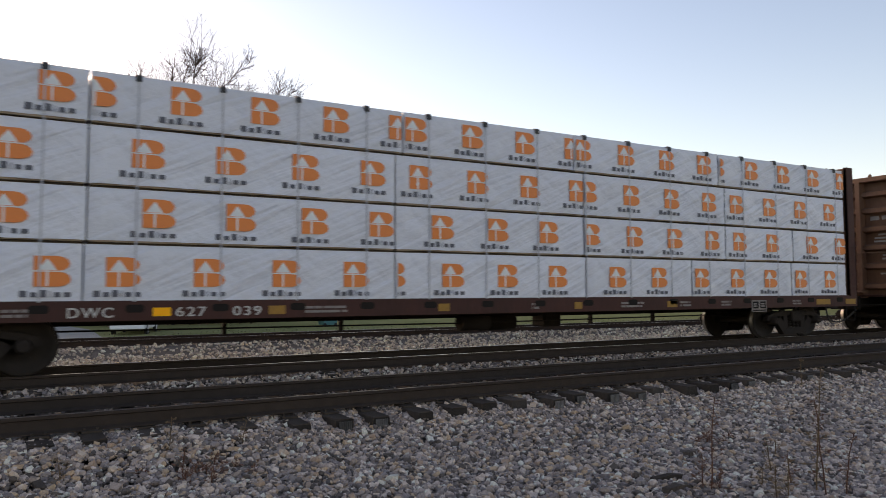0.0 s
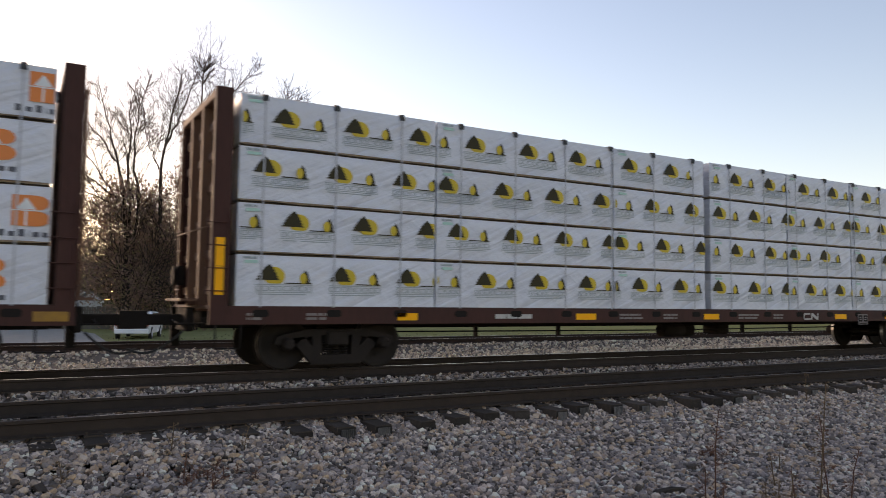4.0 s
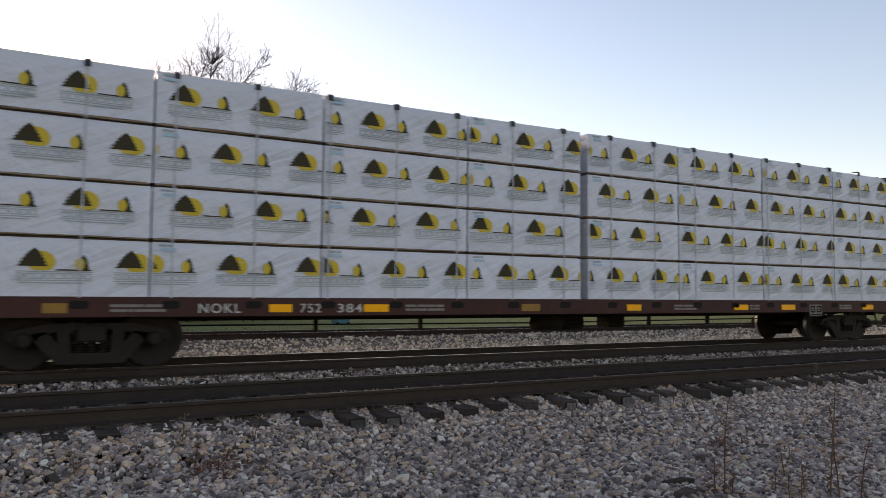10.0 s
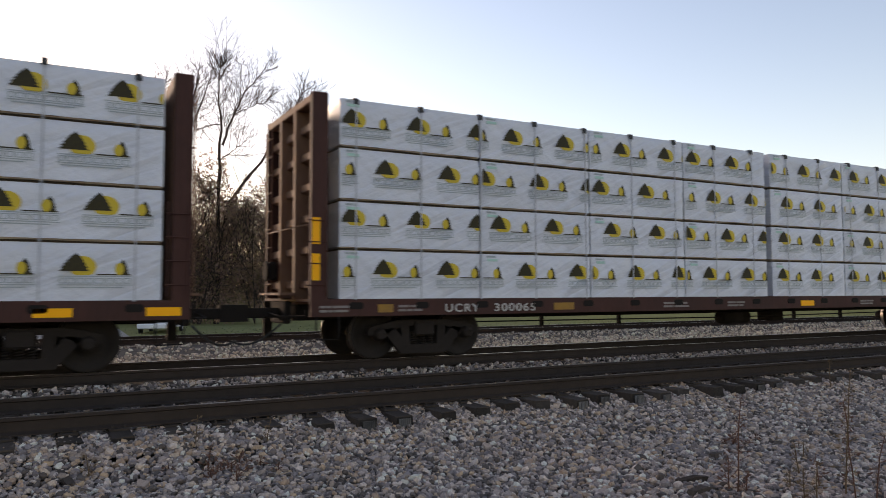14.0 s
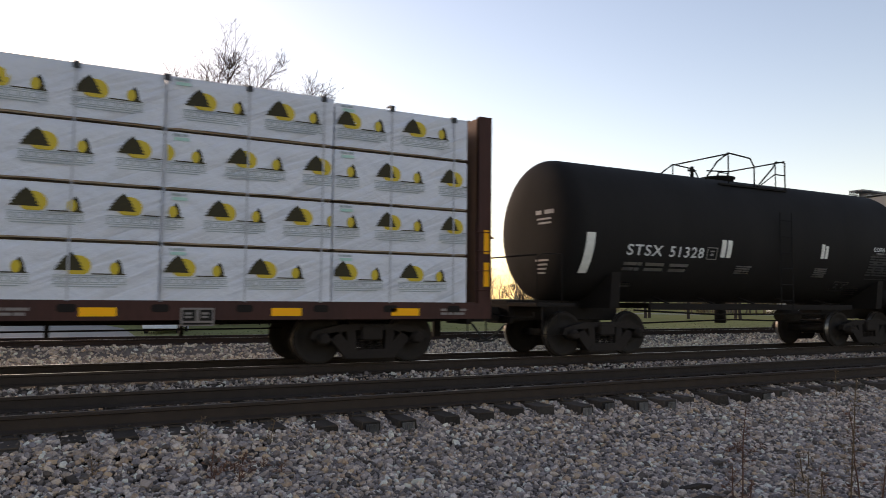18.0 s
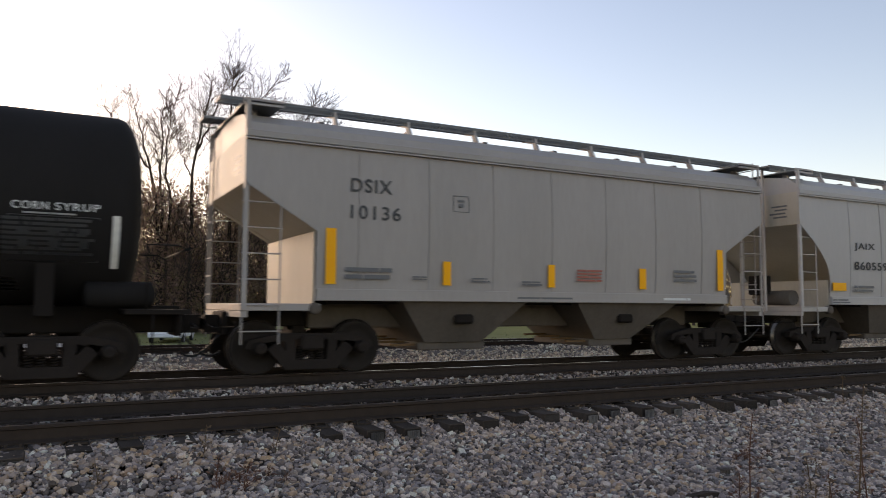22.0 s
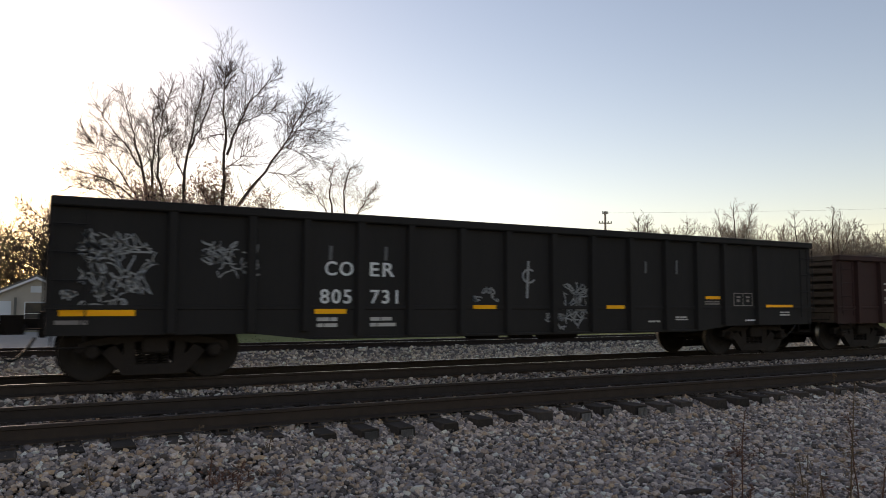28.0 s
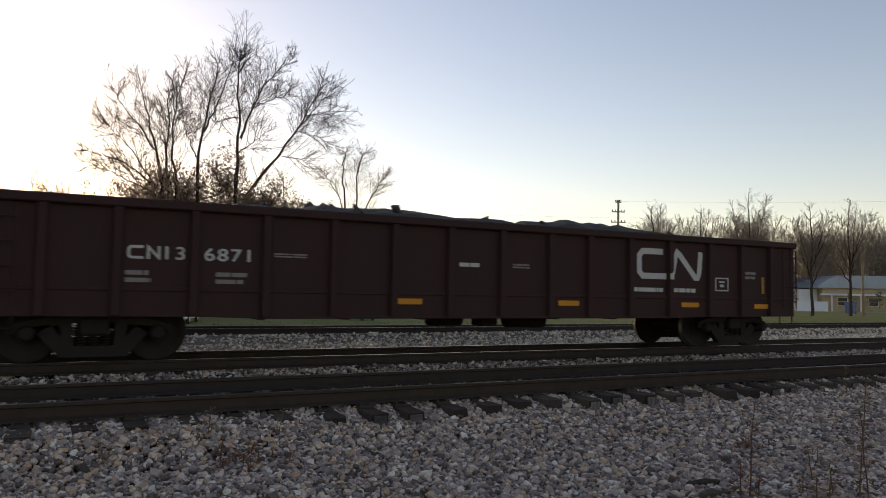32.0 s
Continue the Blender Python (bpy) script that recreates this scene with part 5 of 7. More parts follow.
def print_trees():
    """A dark jagged fir before a yellow sun, a small fir beside it, over pale lettered bars."""
    bm = bmesh.new()

    def sun(cx, cz, rx, rz, y0, y1):
        prism(bm, [(cx + rx * math.cos(t), max(cz + rz * math.sin(t), 0.004)) for t in [radians(a) for a in range(0, 360, 20)]], y0, y1, "y", 0)

    def fir(tip, high, foot, left, right, steps, y0, y1, full):
        up, down, rise = [], [], (high - foot) / steps
        for k in range(steps):
            wide, inner = (1 - k / steps) ** full, (1 - (k + 0.8) / steps) ** full
            z = foot + rise * k
            up += [(tip - left * wide, z + rise * 0.1), (tip - left * inner * 0.82, z + rise * 0.95)]
            down += [(tip + right * wide, z + rise * 0.1), (tip + right * inner * 0.82, z + rise * 0.95)]
        prism(bm, up + [(tip, high + 0.025)] + down[::-1], y0, y1, "y", 1)
    sun(0.055, 0.125, 0.178, 0.155, -0.003, 0.0)
    fir(-0.035, 0.305, 0.055, 0.225, 0.180, 5, -0.006, -0.003, 0.60)
    fir(0.590, 0.215, 0.012, 0.085, 0.085, 4, -0.003, 0.0, 0.42)
    sun(0.545, 0.098, 0.062, 0.090, -0.006, -0.003)
    box(bm, 0.235, 0.70, -0.002, 0, 0.004, 0.022, 1)
    box(bm, -0.27, 0.72, -0.002, 0, -0.020, -0.008, 2)
    x = -0.25
    for w in (0.10, 0.125, 0.125, 0.105, 0.16, 0.12, 0.12, 0.115):
        for z0, z1 in ((-0.048, -0.036), (-0.118, -0.106)):
            box(bm, x, x + w - 0.022, -0.002, 0, z0, z1, 2)
        for a in (x, x + w - 0.036):
            box(bm, a, a + 0.014, -0.002, 0, -0.106, -0.048, 2)
        x += w
    box(bm, -0.27, 0.72, -0.002, 0, -0.146, -0.133, 2)
    box(bm, -0.22, 0.60, -0.002, 0, -0.182, -0.166, 2)
    return mesh_of("print", bm, "yellow_print", "tree_print", "pale_print")


clipped = {}


def clip_print(me, lo, hi):
    """The print as it shows on a stack that ends at lo or hi along it; None where nothing is left."""
    xs = [v.co.x for v in me.vertices]
    a, b = min(xs), max(xs)
    if lo <= a and hi >= b:
        return me
    if lo > b - 0.05 or hi < a + 0.05:
        return None
    key = (me.name, round(max(lo, a), 2), round(min(hi, b), 2))
    if key not in clipped:
        bm = bmesh.new()
        bm.from_mesh(me)
        for at, way in ((lo, -1), (hi, 1)):
            bmesh.ops.bisect_plane(bm, geom=bm.verts[:] + bm.edges[:] + bm.faces[:], plane_co=(at, 0, 0), plane_no=(way, 0, 0), clear_outer=True)
        cut_me = bpy.data.meshes.new("print")
        bm.to_mesh(cut_me)
        bm.free()
        for m in me.materials:
            cut_me.materials.append(m)
        clipped[key] = cut_me
    return clipped[key]


PRINTS = {"block": print_block(), "trees": print_trees()}
wraps = {}


def wrap_mesh(length, tall, seed):
    """A wrapped stack: soft corners, sagging folds on its long face, open lower edge."""
    key = (round(length, 2), round(tall, 2), seed)
    if key in wraps:
        return wraps[key]
    rnd = random.Random(seed * 31 + int(length * 100))
    nx, nz, deep = max(6, int(length / 0.11)), 9, 1.22
    verts, faces = [], []
    off = rnd.uniform(0, 50)
    for i in range(nx + 1):
        for j in range(nz + 1):
            x, z = length * i / nx, tall * j / nz
            fold = 0.022 * noise.noise((x * 2.2 + z * 2.0 + off, z * 3.2 - x, off)) + 0.012 * noise.noise((x * 5 + z * 4 + off, z * 9 - x * 4, 2))
            edge = min(x, length - x, 0.05) / 0.05 * min(tall - z, 0.04) / 0.04
            verts.append((x, -fold * (0.3 + 0.7 * edge) + 0.025 * (1 - edge), z if j else -0.012 * abs(noise.noise((x * 3 + off, 0, 0))) - 0.006))
    for i in range(nx):
        for j in range(nz):
            a = i * (nz + 1) + j
            faces.append((a, a + nz + 1, a + nz + 2, a + 1))
    b = len(verts)
    verts += [(0.015, 0.02, 0), (length - 0.015, 0.02, 0), (0.015, deep, 0), (length - 0.015, deep, 0), (0.015, 0.02, tall), (length - 0.015, 0.02, tall), (0.015, deep, tall), (length - 0.015, deep, tall)]
    faces += [(b, b + 2, b + 3, b + 1), (b + 4, b + 5, b + 7, b + 6), (b, b + 4, b + 6, b + 2), (b + 1, b + 3, b + 7, b + 5), (b + 2, b + 6, b + 7, b + 3)]
    me = raw("wrap", verts, faces, "wrap", False)
    me.polygons.foreach_set("use_smooth", [True] * (nx * nz) + [False] * 5)
    wraps[key] = me
    return me


def lumber(car_x, x0, x1, tier, kind, phase, tag, far=False, seed=0, lift=0.0):
    """One wrapped stack of boards on a car, x0 to x1 from the car's middle."""
    z0, z1 = TIERS[tier] + (0.055 if tier else 0.0), TIERS[tier + 1] - 0.012 + (lift if tier == 3 else 0)
    what = {"block": "white plastic-wrapped lumber stack with orange block prints", "trees": "white plastic-wrapped lumber stack with yellow and dark prints"}[kind]
    b = thing("lumber_bundle", what, "lumber stack", (0, 0, 0), "wrapped lumber on the train")
    y = -1.365
    place = pose(x0, y, z0) if not far else pose(x1, -y, z0, 0, 0, 180)
    part("wrap", wrap_mesh(x1 - x0, z1 - z0, seed), None, b, "", place)
    if tier:
        s = -1 if not far else 1
        rnd = random.Random(round(x0 * 10) + tier)
        bm, n, cols = bmesh.new(), max(3, int((x1 - x0) / 0.5)), []
        for k in range(n + 1):
            x, d, low = x0 + 0.03 + (x1 - x0 - 0.06) * k / n, 1.345 - rnd.uniform(0, 0.02), z0 - 0.022 - rnd.uniform(0, 0.016)
            cols.append([bm.verts.new((x, s * yy, zz)) for yy, zz in ((d, low), (d, z0 - 0.003), (1.1, z0 - 0.003), (1.1, low))])
        for p, q in zip(cols, cols[1:]):
            for k in range(4):
                bm.faces.new((p[k], p[(k + 1) % 4], q[(k + 1) % 4], q[k]))
        bm.faces.new(cols[0])
        bm.faces.new(cols[-1][::-1])
        bmesh.ops.recalc_face_normals(bm, faces=bm.faces)
        part("bottom_boards", bm, "lumber", b, "bare board edges below the wrap")
        # added along the whole stack so that no sun shines through the slit
        bm = box(bmesh.new(), x0 + 0.02, x1 - 0.02, *sorted((s * 1.27, s * 0.2)), z0 - 0.066, z0 - 0.035)
        part("dunnage", bm, "dunnage", b, "dark filler added to keep light out of the slit")
    if not far:
        pitch = {"block": 1.255, "trees": 1.27}[kind]
        zc = z0 + {"block": (0.42, 0.42, 0.48, 0.43), "trees": (0.36, 0.36, 0.39, 0.31)}[kind][tier]
        x = math.ceil((x0 - 0.75 - phase) / pitch) * pitch + phase
        while x < x1:
            me = clip_print(PRINTS[kind], x0 + 0.03 - x, x1 - 0.03 - x)
            if me:
                part("print", me, None, b, "", (x, y - 0.014, zc))
            x += pitch
        if tag:
            plate(b, "tag", x0 + 0.12, x0 + 0.34, z1 - 0.14, z1 - 0.09, y - 0.016, tag)
            stencil(b, x0 + 0.10, x0 + 0.36, z1 - 0.08, z1 - 0.02, 1, y - 0.016, "pale_print", 2, "tag_line")
    rolling.append((b, car_x))
    return b


def centerbeam(name_x, label, kind, rows, phases, tag, marks, gap_at=()):
    """A bulkhead flatcar with a beam down its middle. rows: for each tier, where its stacks meet."""
    L = 11.56

    def lift_at(x):
        return 0.06 if kind == "trees" and x < L - 3.4 else 0.0
    car = thing("centerbeam_flatcar", label, "flatcar", (name_x, TRAIN_Y, 0), "train cars")
    for x in (-9.28, 9.28):
        truck(car, x)
    for s in (-1, 1):
        bm = bmesh.new()
        prism(bm, [(s * 1.42, 0.80), (s * 1.42, 1.08), (s * 1.30, 1.08), (s * 1.30, 1.05), (s * 1.39, 1.05), (s * 1.39, 0.83), (s * 1.30, 0.83), (s * 1.30, 0.80)], -L, L, "x")
        part("side_sill", bm, "car_brown", car)
    bm = box(bmesh.new(), -L, L, -1.38, 1.38, 1.045, 1.098)
    part("deck", bm, "car_brown", car)
    bm = box(bmesh.new(), -L + 0.1, L - 0.1, -0.33, 0.33, 0.72, 1.045)
    part("center_sill", bm, "under", car)
    for k in range(13):
        x = -9.0 + 1.5 * k
        part("crossbearer", prism(bmesh.new(), [(-1.39, 1.045), (1.39, 1.045), (1.39, 0.92), (0.33, 0.76), (-0.33, 0.76), (-1.39, 0.92)], x - 0.04, x + 0.04, "x"), "under", car)
    # middle truss
    bm = box(bmesh.new(), -L + 0.2, L - 0.2, -0.10, 0.10, 4.36, 4.50, 0, 0.01)
    part("top_chord", bm, "car_brown", car)
    for k in range(15):
        x = -10.5 + 1.5 * k
        if k == 7 and gap_at:
            continue
        part("truss_post", box(bmesh.new(), x - 0.07, x + 0.07, -0.08, 0.08, 1.098, 4.36), "car_brown", car)
    for k in range(14):
        x = -10.5 + 1.5 * k
        a, b = (1.15, 2.7) if k % 2 else (2.7, 1.15)
        part("truss_brace", rod(bmesh.new(), (x, 0, a), (x + 1.5, 0, b), 0.05, 4), "car_brown", car)
    # bulkheads
    for s in (-1, 1):
        xo, xi = s * L, s * (L - 0.29)
        lo, hi = min(xo, xi), max(xo, xi)
        bulk = part("bulkhead", box(bmesh.new(), min(xi, xi + s * 0.03), max(xi, xi + s * 0.03), -1.40, 1.40, 1.1, 4.58), "brown_lit", car, "tall brown steel bulkhead")
        for y in (-1.37, 1.37):
            bm = bmesh.new()
            box(bm, lo, hi, y - 0.05, y + 0.05, 0.80, 4.62, 0, 0.012)
            box(bm, min(xo, xo - s * 0.03), max(xo, xo - s * 0.03), y - (0.05 if y > 0 else 0.0), y + (0.0 if y > 0 else 0.05) + (0.16 if y < 0 else -0.16) * 0, 0.80, 4.62)
            part("corner_post", bm, "car_brown", bulk)
        for y in (-0.42, 0.46):
            part("post", box(bmesh.new(), lo + 0.004, hi - 0.004, y - 0.07, y + 0.07, 1.0, 4.54, 0, 0.01), "brown_lit", bulk)
        part("top_beam", box(bmesh.new(), lo + 0.003, hi - 0.003, -1.32, 1.32, 4.46, 4.60, 0, 0.015), "brown_lit", bulk)
        for z in (1.35, 1.95, 2.5, 3.05, 3.6, 4.1):
            part("rib", prism(bmesh.new(), [(xi + s * 0.03, z - 0.11), (xo - s * 0.10, z - 0.06), (xo - s * 0.10, z + 0.06), (xi + s * 0.03, z + 0.11)], -1.32, 1.32, "y"), "brown_lit", bulk)
        for y in (-0.75, 0.1, 0.85):
            part("gusset", prism(bmesh.new(), [(lo + 0.05, 4.60), (hi - 0.05, 4.60), ((lo + hi) / 2, 4.70)], y - 0.03, y + 0.03, "y"), "brown_lit", bulk)
        if s < 0:
            rnd, bm = random.Random(round(name_x * 10)), bmesh.new()
            for z, count in ((3.34, 1), (2.88, 3), (2.78, 3), (2.68, 3), (2.26, 2), (2.16, 2), (1.72, 2), (1.62, 1)):
                y = -1.25
                for _ in range(2 if z == 3.34 else 1):
                    w = 0.26 if z == 3.34 else 0.16 * count * rnd.uniform(0.8, 1.1)
                    box(bm, xi - 0.036, xi - 0.031, y, y + w, z - 0.02, z + (0.10 if z == 3.34 else 0.03))
                    y += w + 0.08
            part("small_print", bm, "stencil", bulk, "worn white paint lines", kind="stuff")
        ladder(car, xo + s * 0.05, 0.86 if s < 0 else -1.3, 1.2, 4.4, "y", 9, "brown_lit")
        ladder(car, xo - (0.36 if s > 0 else 0.06) + 0.0, -1.455, 1.15, 2.6, "x", 4, "car_brown", "grab_iron", 0.30, 0.009)
        part("handrail", line(bmesh.new(), [(xo + s * 0.02, -1.35, 2.35), (xo + s * 0.12, -1.3, 2.33), (xo + s * 0.12, 0.8, 2.35), (xo + s * 0.02, 0.9, 2.35)], 0.014, 5), "brown_lit", car)
        part("step_board", box(bmesh.new(), min(xo, xo + s * 0.3), max(xo, xo + s * 0.3), -0.6, 0.75, 1.16, 1.21, 0, 0.008), "brown_lit", car, "end platform grating")
        part("stirrup", line(bmesh.new(), [(xo - s * 0.1, -1.40, 0.8), (xo - s * 0.1, -1.40, 0.42), (xo - s * 0.5, -1.40, 0.42), (xo - s * 0.5, -1.40, 0.8)], 0.016, 5), "under", car)
        part("strut", box(bmesh.new(), min(xo, xo + s * 0.16), max(xo, xo + s * 0.16), 0.9, 1.0, 0.35, 1.05), "under", car)
        coupler(car, xo + s * 0.1, s, 0.86)
        lever(car, xo + s * 0.06, xo + s * 0.35)
        if s < 0:
            wheel = part("brake_wheel", lathe(bmesh.new(), [(xo - 0.20, 0.17), (xo - 0.18, 0.20), (xo - 0.16, 0.17)], 18, "x"), "under", car, "round hand brake wheel", (0, 0.75, 1.62))
            part("brake_gear", box(bmesh.new(), xo - 0.14, xo + 0.0, 0.60, 0.90, 1.45, 1.8, 0, 0.03), "under", car)
    # tie-downs
    for k in range(18):
        x = -10.75 + 1.265 * k
        s = part("tie_down", box(bmesh.new(), x - 0.013, x + 0.013, -1.390, -1.386, 1.08, 4.51), "strap", car, "grey strap over the load")
        bm = bmesh.new()
        prism(bm, [(-1.395, 4.43), (-1.395, 4.52), (-1.37, 4.54), (-1.22, 4.54), (-1.22, 4.525), (-1.36, 4.525), (-1.376, 4.51), (-1.376, 4.43)], x - 0.045, x + 0.045, "x")
        part("corner_guard", bm, "protector", s, "black corner guard", (0, 0, lift_at(x - 1.4)))
        part("cable", rod(bmesh.new(), (x, -1.24, 4.535 + lift_at(x - 1.4)), (x, -0.08, 4.512 + lift_at(x - 1.4)), 0.008, 4), "protector", s)
        # dark plate on the closed sill, painted as the shade inside an opening
        part("winch_opening", prism(bmesh.new(), [(x - 0.13, 0.95), (x - 0.10, 0.92), (x + 0.10, 0.92), (x + 0.13, 0.95), (x + 0.13, 1.01), (x + 0.10, 1.04), (x - 0.10, 1.04), (x - 0.13, 1.01)], -1.428, -1.419, "y"), "under", car)
        part("winch", rod(bmesh.new(), (x - 0.09, -1.36, 0.87), (x + 0.09, -1.36, 0.87), 0.06, 8), "under", car)
    # gear under the floor
    part("air_reservoir", lathe(bmesh.new(), [(-0.8, 0.12), (-0.75, 0.19), (0.15, 0.19), (0.2, 0.12)], 14, "x"), "under", car, "", (1.2, 0.55, 0.55))
    part("brake_valve", box(bmesh.new(), 2.0, 2.5, 0.2, 0.7, 0.42, 0.78, 0, 0.04), "under", car)
    part("brake_cylinder", rod(bmesh.new(), (-0.6, -0.3, 0.58), (0.1, -0.3, 0.58), 0.16, 12), "under", car)
    part("brake_rod", line(bmesh.new(), [(-8.0, 0.1, 0.6), (-0.6, -0.3, 0.58), (0.1, -0.3, 0.58), (8.0, 0.1, 0.6)], 0.016, 5), "under", car)
    part("train_pipe", line(bmesh.new(), [(-11.3, 0.5, 0.7), (-6, 0.5, 0.68), (6, 0.5, 0.68), (11.3, 0.5, 0.7)], 0.022, 5), "under", car)
    for x in (-5.0, -2.6, 4.2, 6.4):
        part("hanger", box(bmesh.new(), x - 0.04, x + 0.04, 1.1, 1.18, 0.42, 1.0), "under", car)
    # reflectors, numbers and small print on the sill
    for x0, x1, what in marks:
        if what in ("bright", "dull"):
            plate(car, "reflector", x0, x1, 0.86, 1.0 if what == "dull" else 0.99, -1.422, "reflector" if what == "bright" else "reflector_dull", "yellow reflector strip")
        elif what == "post":
            plate(car, "post_reflector", x0, x0 + 0.14, x1, x1 + 0.45, -1.424, "reflector", "upright yellow reflector strip")
        elif what == "frame":
            p = plate(car, "data_plate", x0, x1, 0.71, 0.99, -1.425, "stencil_dim")
            half = (x1 - x0) / 2
            for xa in (x0, x0 + half):
                part("plate_field", box(bmesh.new(), xa + 0.03, xa + half - 0.03, -1.437, -1.432, 0.79, 0.96), "under", p)
                stencil(p, xa + 0.06, xa + half - 0.06, 0.82, 0.93, 2, -1.438, "stencil_dim", 1, "plate_lines")
            part("plate_field", box(bmesh.new(), x0 + 0.03, x1 - 0.03, -1.437, -1.432, 0.73, 0.76), "under", p)
        elif what == "bars":
            stencil(car, x0, x1, 0.86, 1.0, 2, -1.424, "stencil_dim")
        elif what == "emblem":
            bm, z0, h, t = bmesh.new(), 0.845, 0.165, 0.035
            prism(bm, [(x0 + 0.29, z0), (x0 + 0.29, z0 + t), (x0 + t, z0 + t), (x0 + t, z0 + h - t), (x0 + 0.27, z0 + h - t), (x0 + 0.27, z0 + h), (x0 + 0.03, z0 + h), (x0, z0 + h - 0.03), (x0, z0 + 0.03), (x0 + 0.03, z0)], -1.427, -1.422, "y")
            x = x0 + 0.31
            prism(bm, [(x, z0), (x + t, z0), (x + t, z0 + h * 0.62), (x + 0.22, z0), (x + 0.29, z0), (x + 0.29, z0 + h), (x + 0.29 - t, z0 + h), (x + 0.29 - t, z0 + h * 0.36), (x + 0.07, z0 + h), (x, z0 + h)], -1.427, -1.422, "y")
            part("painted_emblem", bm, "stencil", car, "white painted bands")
        elif what == "block":
            stencil(car, x0, x1, 0.86, 1.0, 1, -1.424, "stencil", 3)
        else:
            lettering("car_number", what, x0, 0.85, 0.15, -1.424, "stencil", car, x1 - x0)
    for tier, seams in enumerate(rows):
        for k, (a, b) in enumerate(zip(seams, seams[1:])):
            wide = 0.10 if any(abs(b - g) < 0.2 for g in gap_at) else 0.012
            lead = 0.10 if any(abs(a - g) < 0.2 for g in gap_at) else 0.012
            lumber(name_x, a + lead, b - wide, tier, kind, phases[tier][min(k, len(phases[tier]) - 1)], tag, False, (tier + k) % 3, lift_at(a))
            lumber(name_x, a + (lead if lead > 0.05 else -0.004), b - (wide if wide > 0.05 else 0.004), tier, kind, 0, None, True, (tier + k) % 3, lift_at(a))
    rolling.append((car, name_x))
    return car


def tank_car():
    X, R, ZC, L = 102.77, 1.55, 2.68, 5.42
    car = thing("tank_car", "black tank car with white stripes and lettering", "tank car", (X, TRAIN_Y, 0), "train cars")
    for x in (-4.54, 4.54):
        truck(car, x)
    prof = []
    head = [(0.46 * math.cos(a) ** 0.74, R * math.sin(a) ** 0.74 + 0.001) for a in [math.pi / 2 * k / 12 for k in range(13)]]
    prof += [(0.16 - L - d, r) for d, r in head]
    prof += [(x, R) for x in (-4, -2.7, -1.35, 0, 1.35, 2.7, 4)]
    prof += [(L + d, r) for d, r in head[::-1]]
    shell = part("shell", lathe(bmesh.new(), prof, 64, "x"), "tank_black", car, "glossy black tank shell", (0, 0, ZC))

    def onto(ob):
        """Lays flat paint on the round shell."""
        for v in ob.data.vertices:
            w = ob.matrix_basis @ v.co
            z = max(-R + 0.01, min(R - 0.01, w.z - ZC))
            v.co.y += -math.sqrt(R * R - z * z) - (0.004 if v.co.y > -0.0005 else 0.006) - w.y
        return ob

    def band(x0, x1, z0, z1, mat, label, name="stripe"):
        bm, n = bmesh.new(), 8
        cols = [[bm.verts.new((x, -math.sqrt(R * R - (z - ZC) ** 2) - d, z)) for d in (0.001, 0.006) for x in (x0, x1)] for z in [z0 + (z1 - z0) * k / n for k in range(n + 1)]]
        for a, b in zip(cols, cols[1:]):
            bm.faces.new((a[2], a[3], b[3], b[2]))
            bm.faces.new((a[0], b[0], b[2], a[2]))
            bm.faces.new((a[1], a[3], b[3], b[1]))
        bm.faces.new((cols[0][0], cols[0][2], cols[0][3], cols[0][1]))
        bm.faces.new((cols[-1][0], cols[-1][1], cols[-1][3], cols[-1][2]))
        part(name, bm, mat, car, label)
    band(97.36 - X, 97.58 - X, 1.72, 2.54, "reflector_white", "white reflector stripe")
    band(101.23 - X, 101.37 - X, 2.16, 2.55, "reflector_white", "white reflector stripe")
    band(101.42 - X, 101.56 - X, 2.16, 2.55, "reflector_white", "white reflector stripe")
    band(104.74 - X, 104.86 - X, 2.25, 2.60, "reflector_white", "white reflector stripe")
    band(104.90 - X, 105.00 - X, 2.25, 2.56, "reflector_white", "white reflector stripe")
    band(108.16 - X, 108.26 - X, 1.70, 2.46, "reflector_white", "white reflector stripe")
    onto(lettering("reporting_mark", "STSX", 98.47 - X, 2.12, 0.23, -R, "stencil_white", car, 1.0))
    onto(lettering("car_number", "51328", 99.68 - X, 2.12, 0.23, -R, "stencil_white", car, 1.02))
    onto(outline_box(car, 100.80 - X, 101.12 - X, 2.10, 2.37, -R, "stencil"))
    for x0, x1, z0, z1, n, w in ((98.47, 99.0, 1.78, 2.0, 2, 2), (99.08, 99.7, 1.78, 2.0, 2, 1), (99.78, 100.35, 1.78, 2.0, 2, 1), (101.85, 102.4, 1.80, 2.0, 4, 2), (104.65, 105.2, 1.78, 2.02, 5, 2),
                                 (98.6, 99.0, 1.45, 1.55, 2, 1), (107.0, 107.8, 2.43, 2.47, 1, 2)):
        onto(stencil(car, x0 - X, x1 - X, z0, z1, n, -R, "stencil_white" if z0 > 2.4 else "stencil", w))
    onto(lettering("contents_name", "CORN", 106.86 - X, 2.50, 0.11, -R, "stencil_white", car, 0.46))
    onto(lettering("contents_name", "SYRUP", 107.40 - X, 2.50, 0.11, -R, "stencil_white", car, 0.58))
    onto(stencil(car, 106.75 - X, 107.95 - X, 1.86, 2.40, 8, -R, "stencil_grey", 4))
    onto(outline_box(car, 105.72 - X, 106.30 - X, 1.46, 1.70, -R, "stencil", 2, 0.014, "data_panel"))
    onto(stencil(car, 106.38 - X, 107.0 - X, 1.36, 1.56, 4, -R, "stencil_dim", 2))
    onto(outline_box(car, 106.82 - X, 107.98 - X, 1.78, 2.42, -R, "stencil_grey", 3, 0.010, "data_panel"))
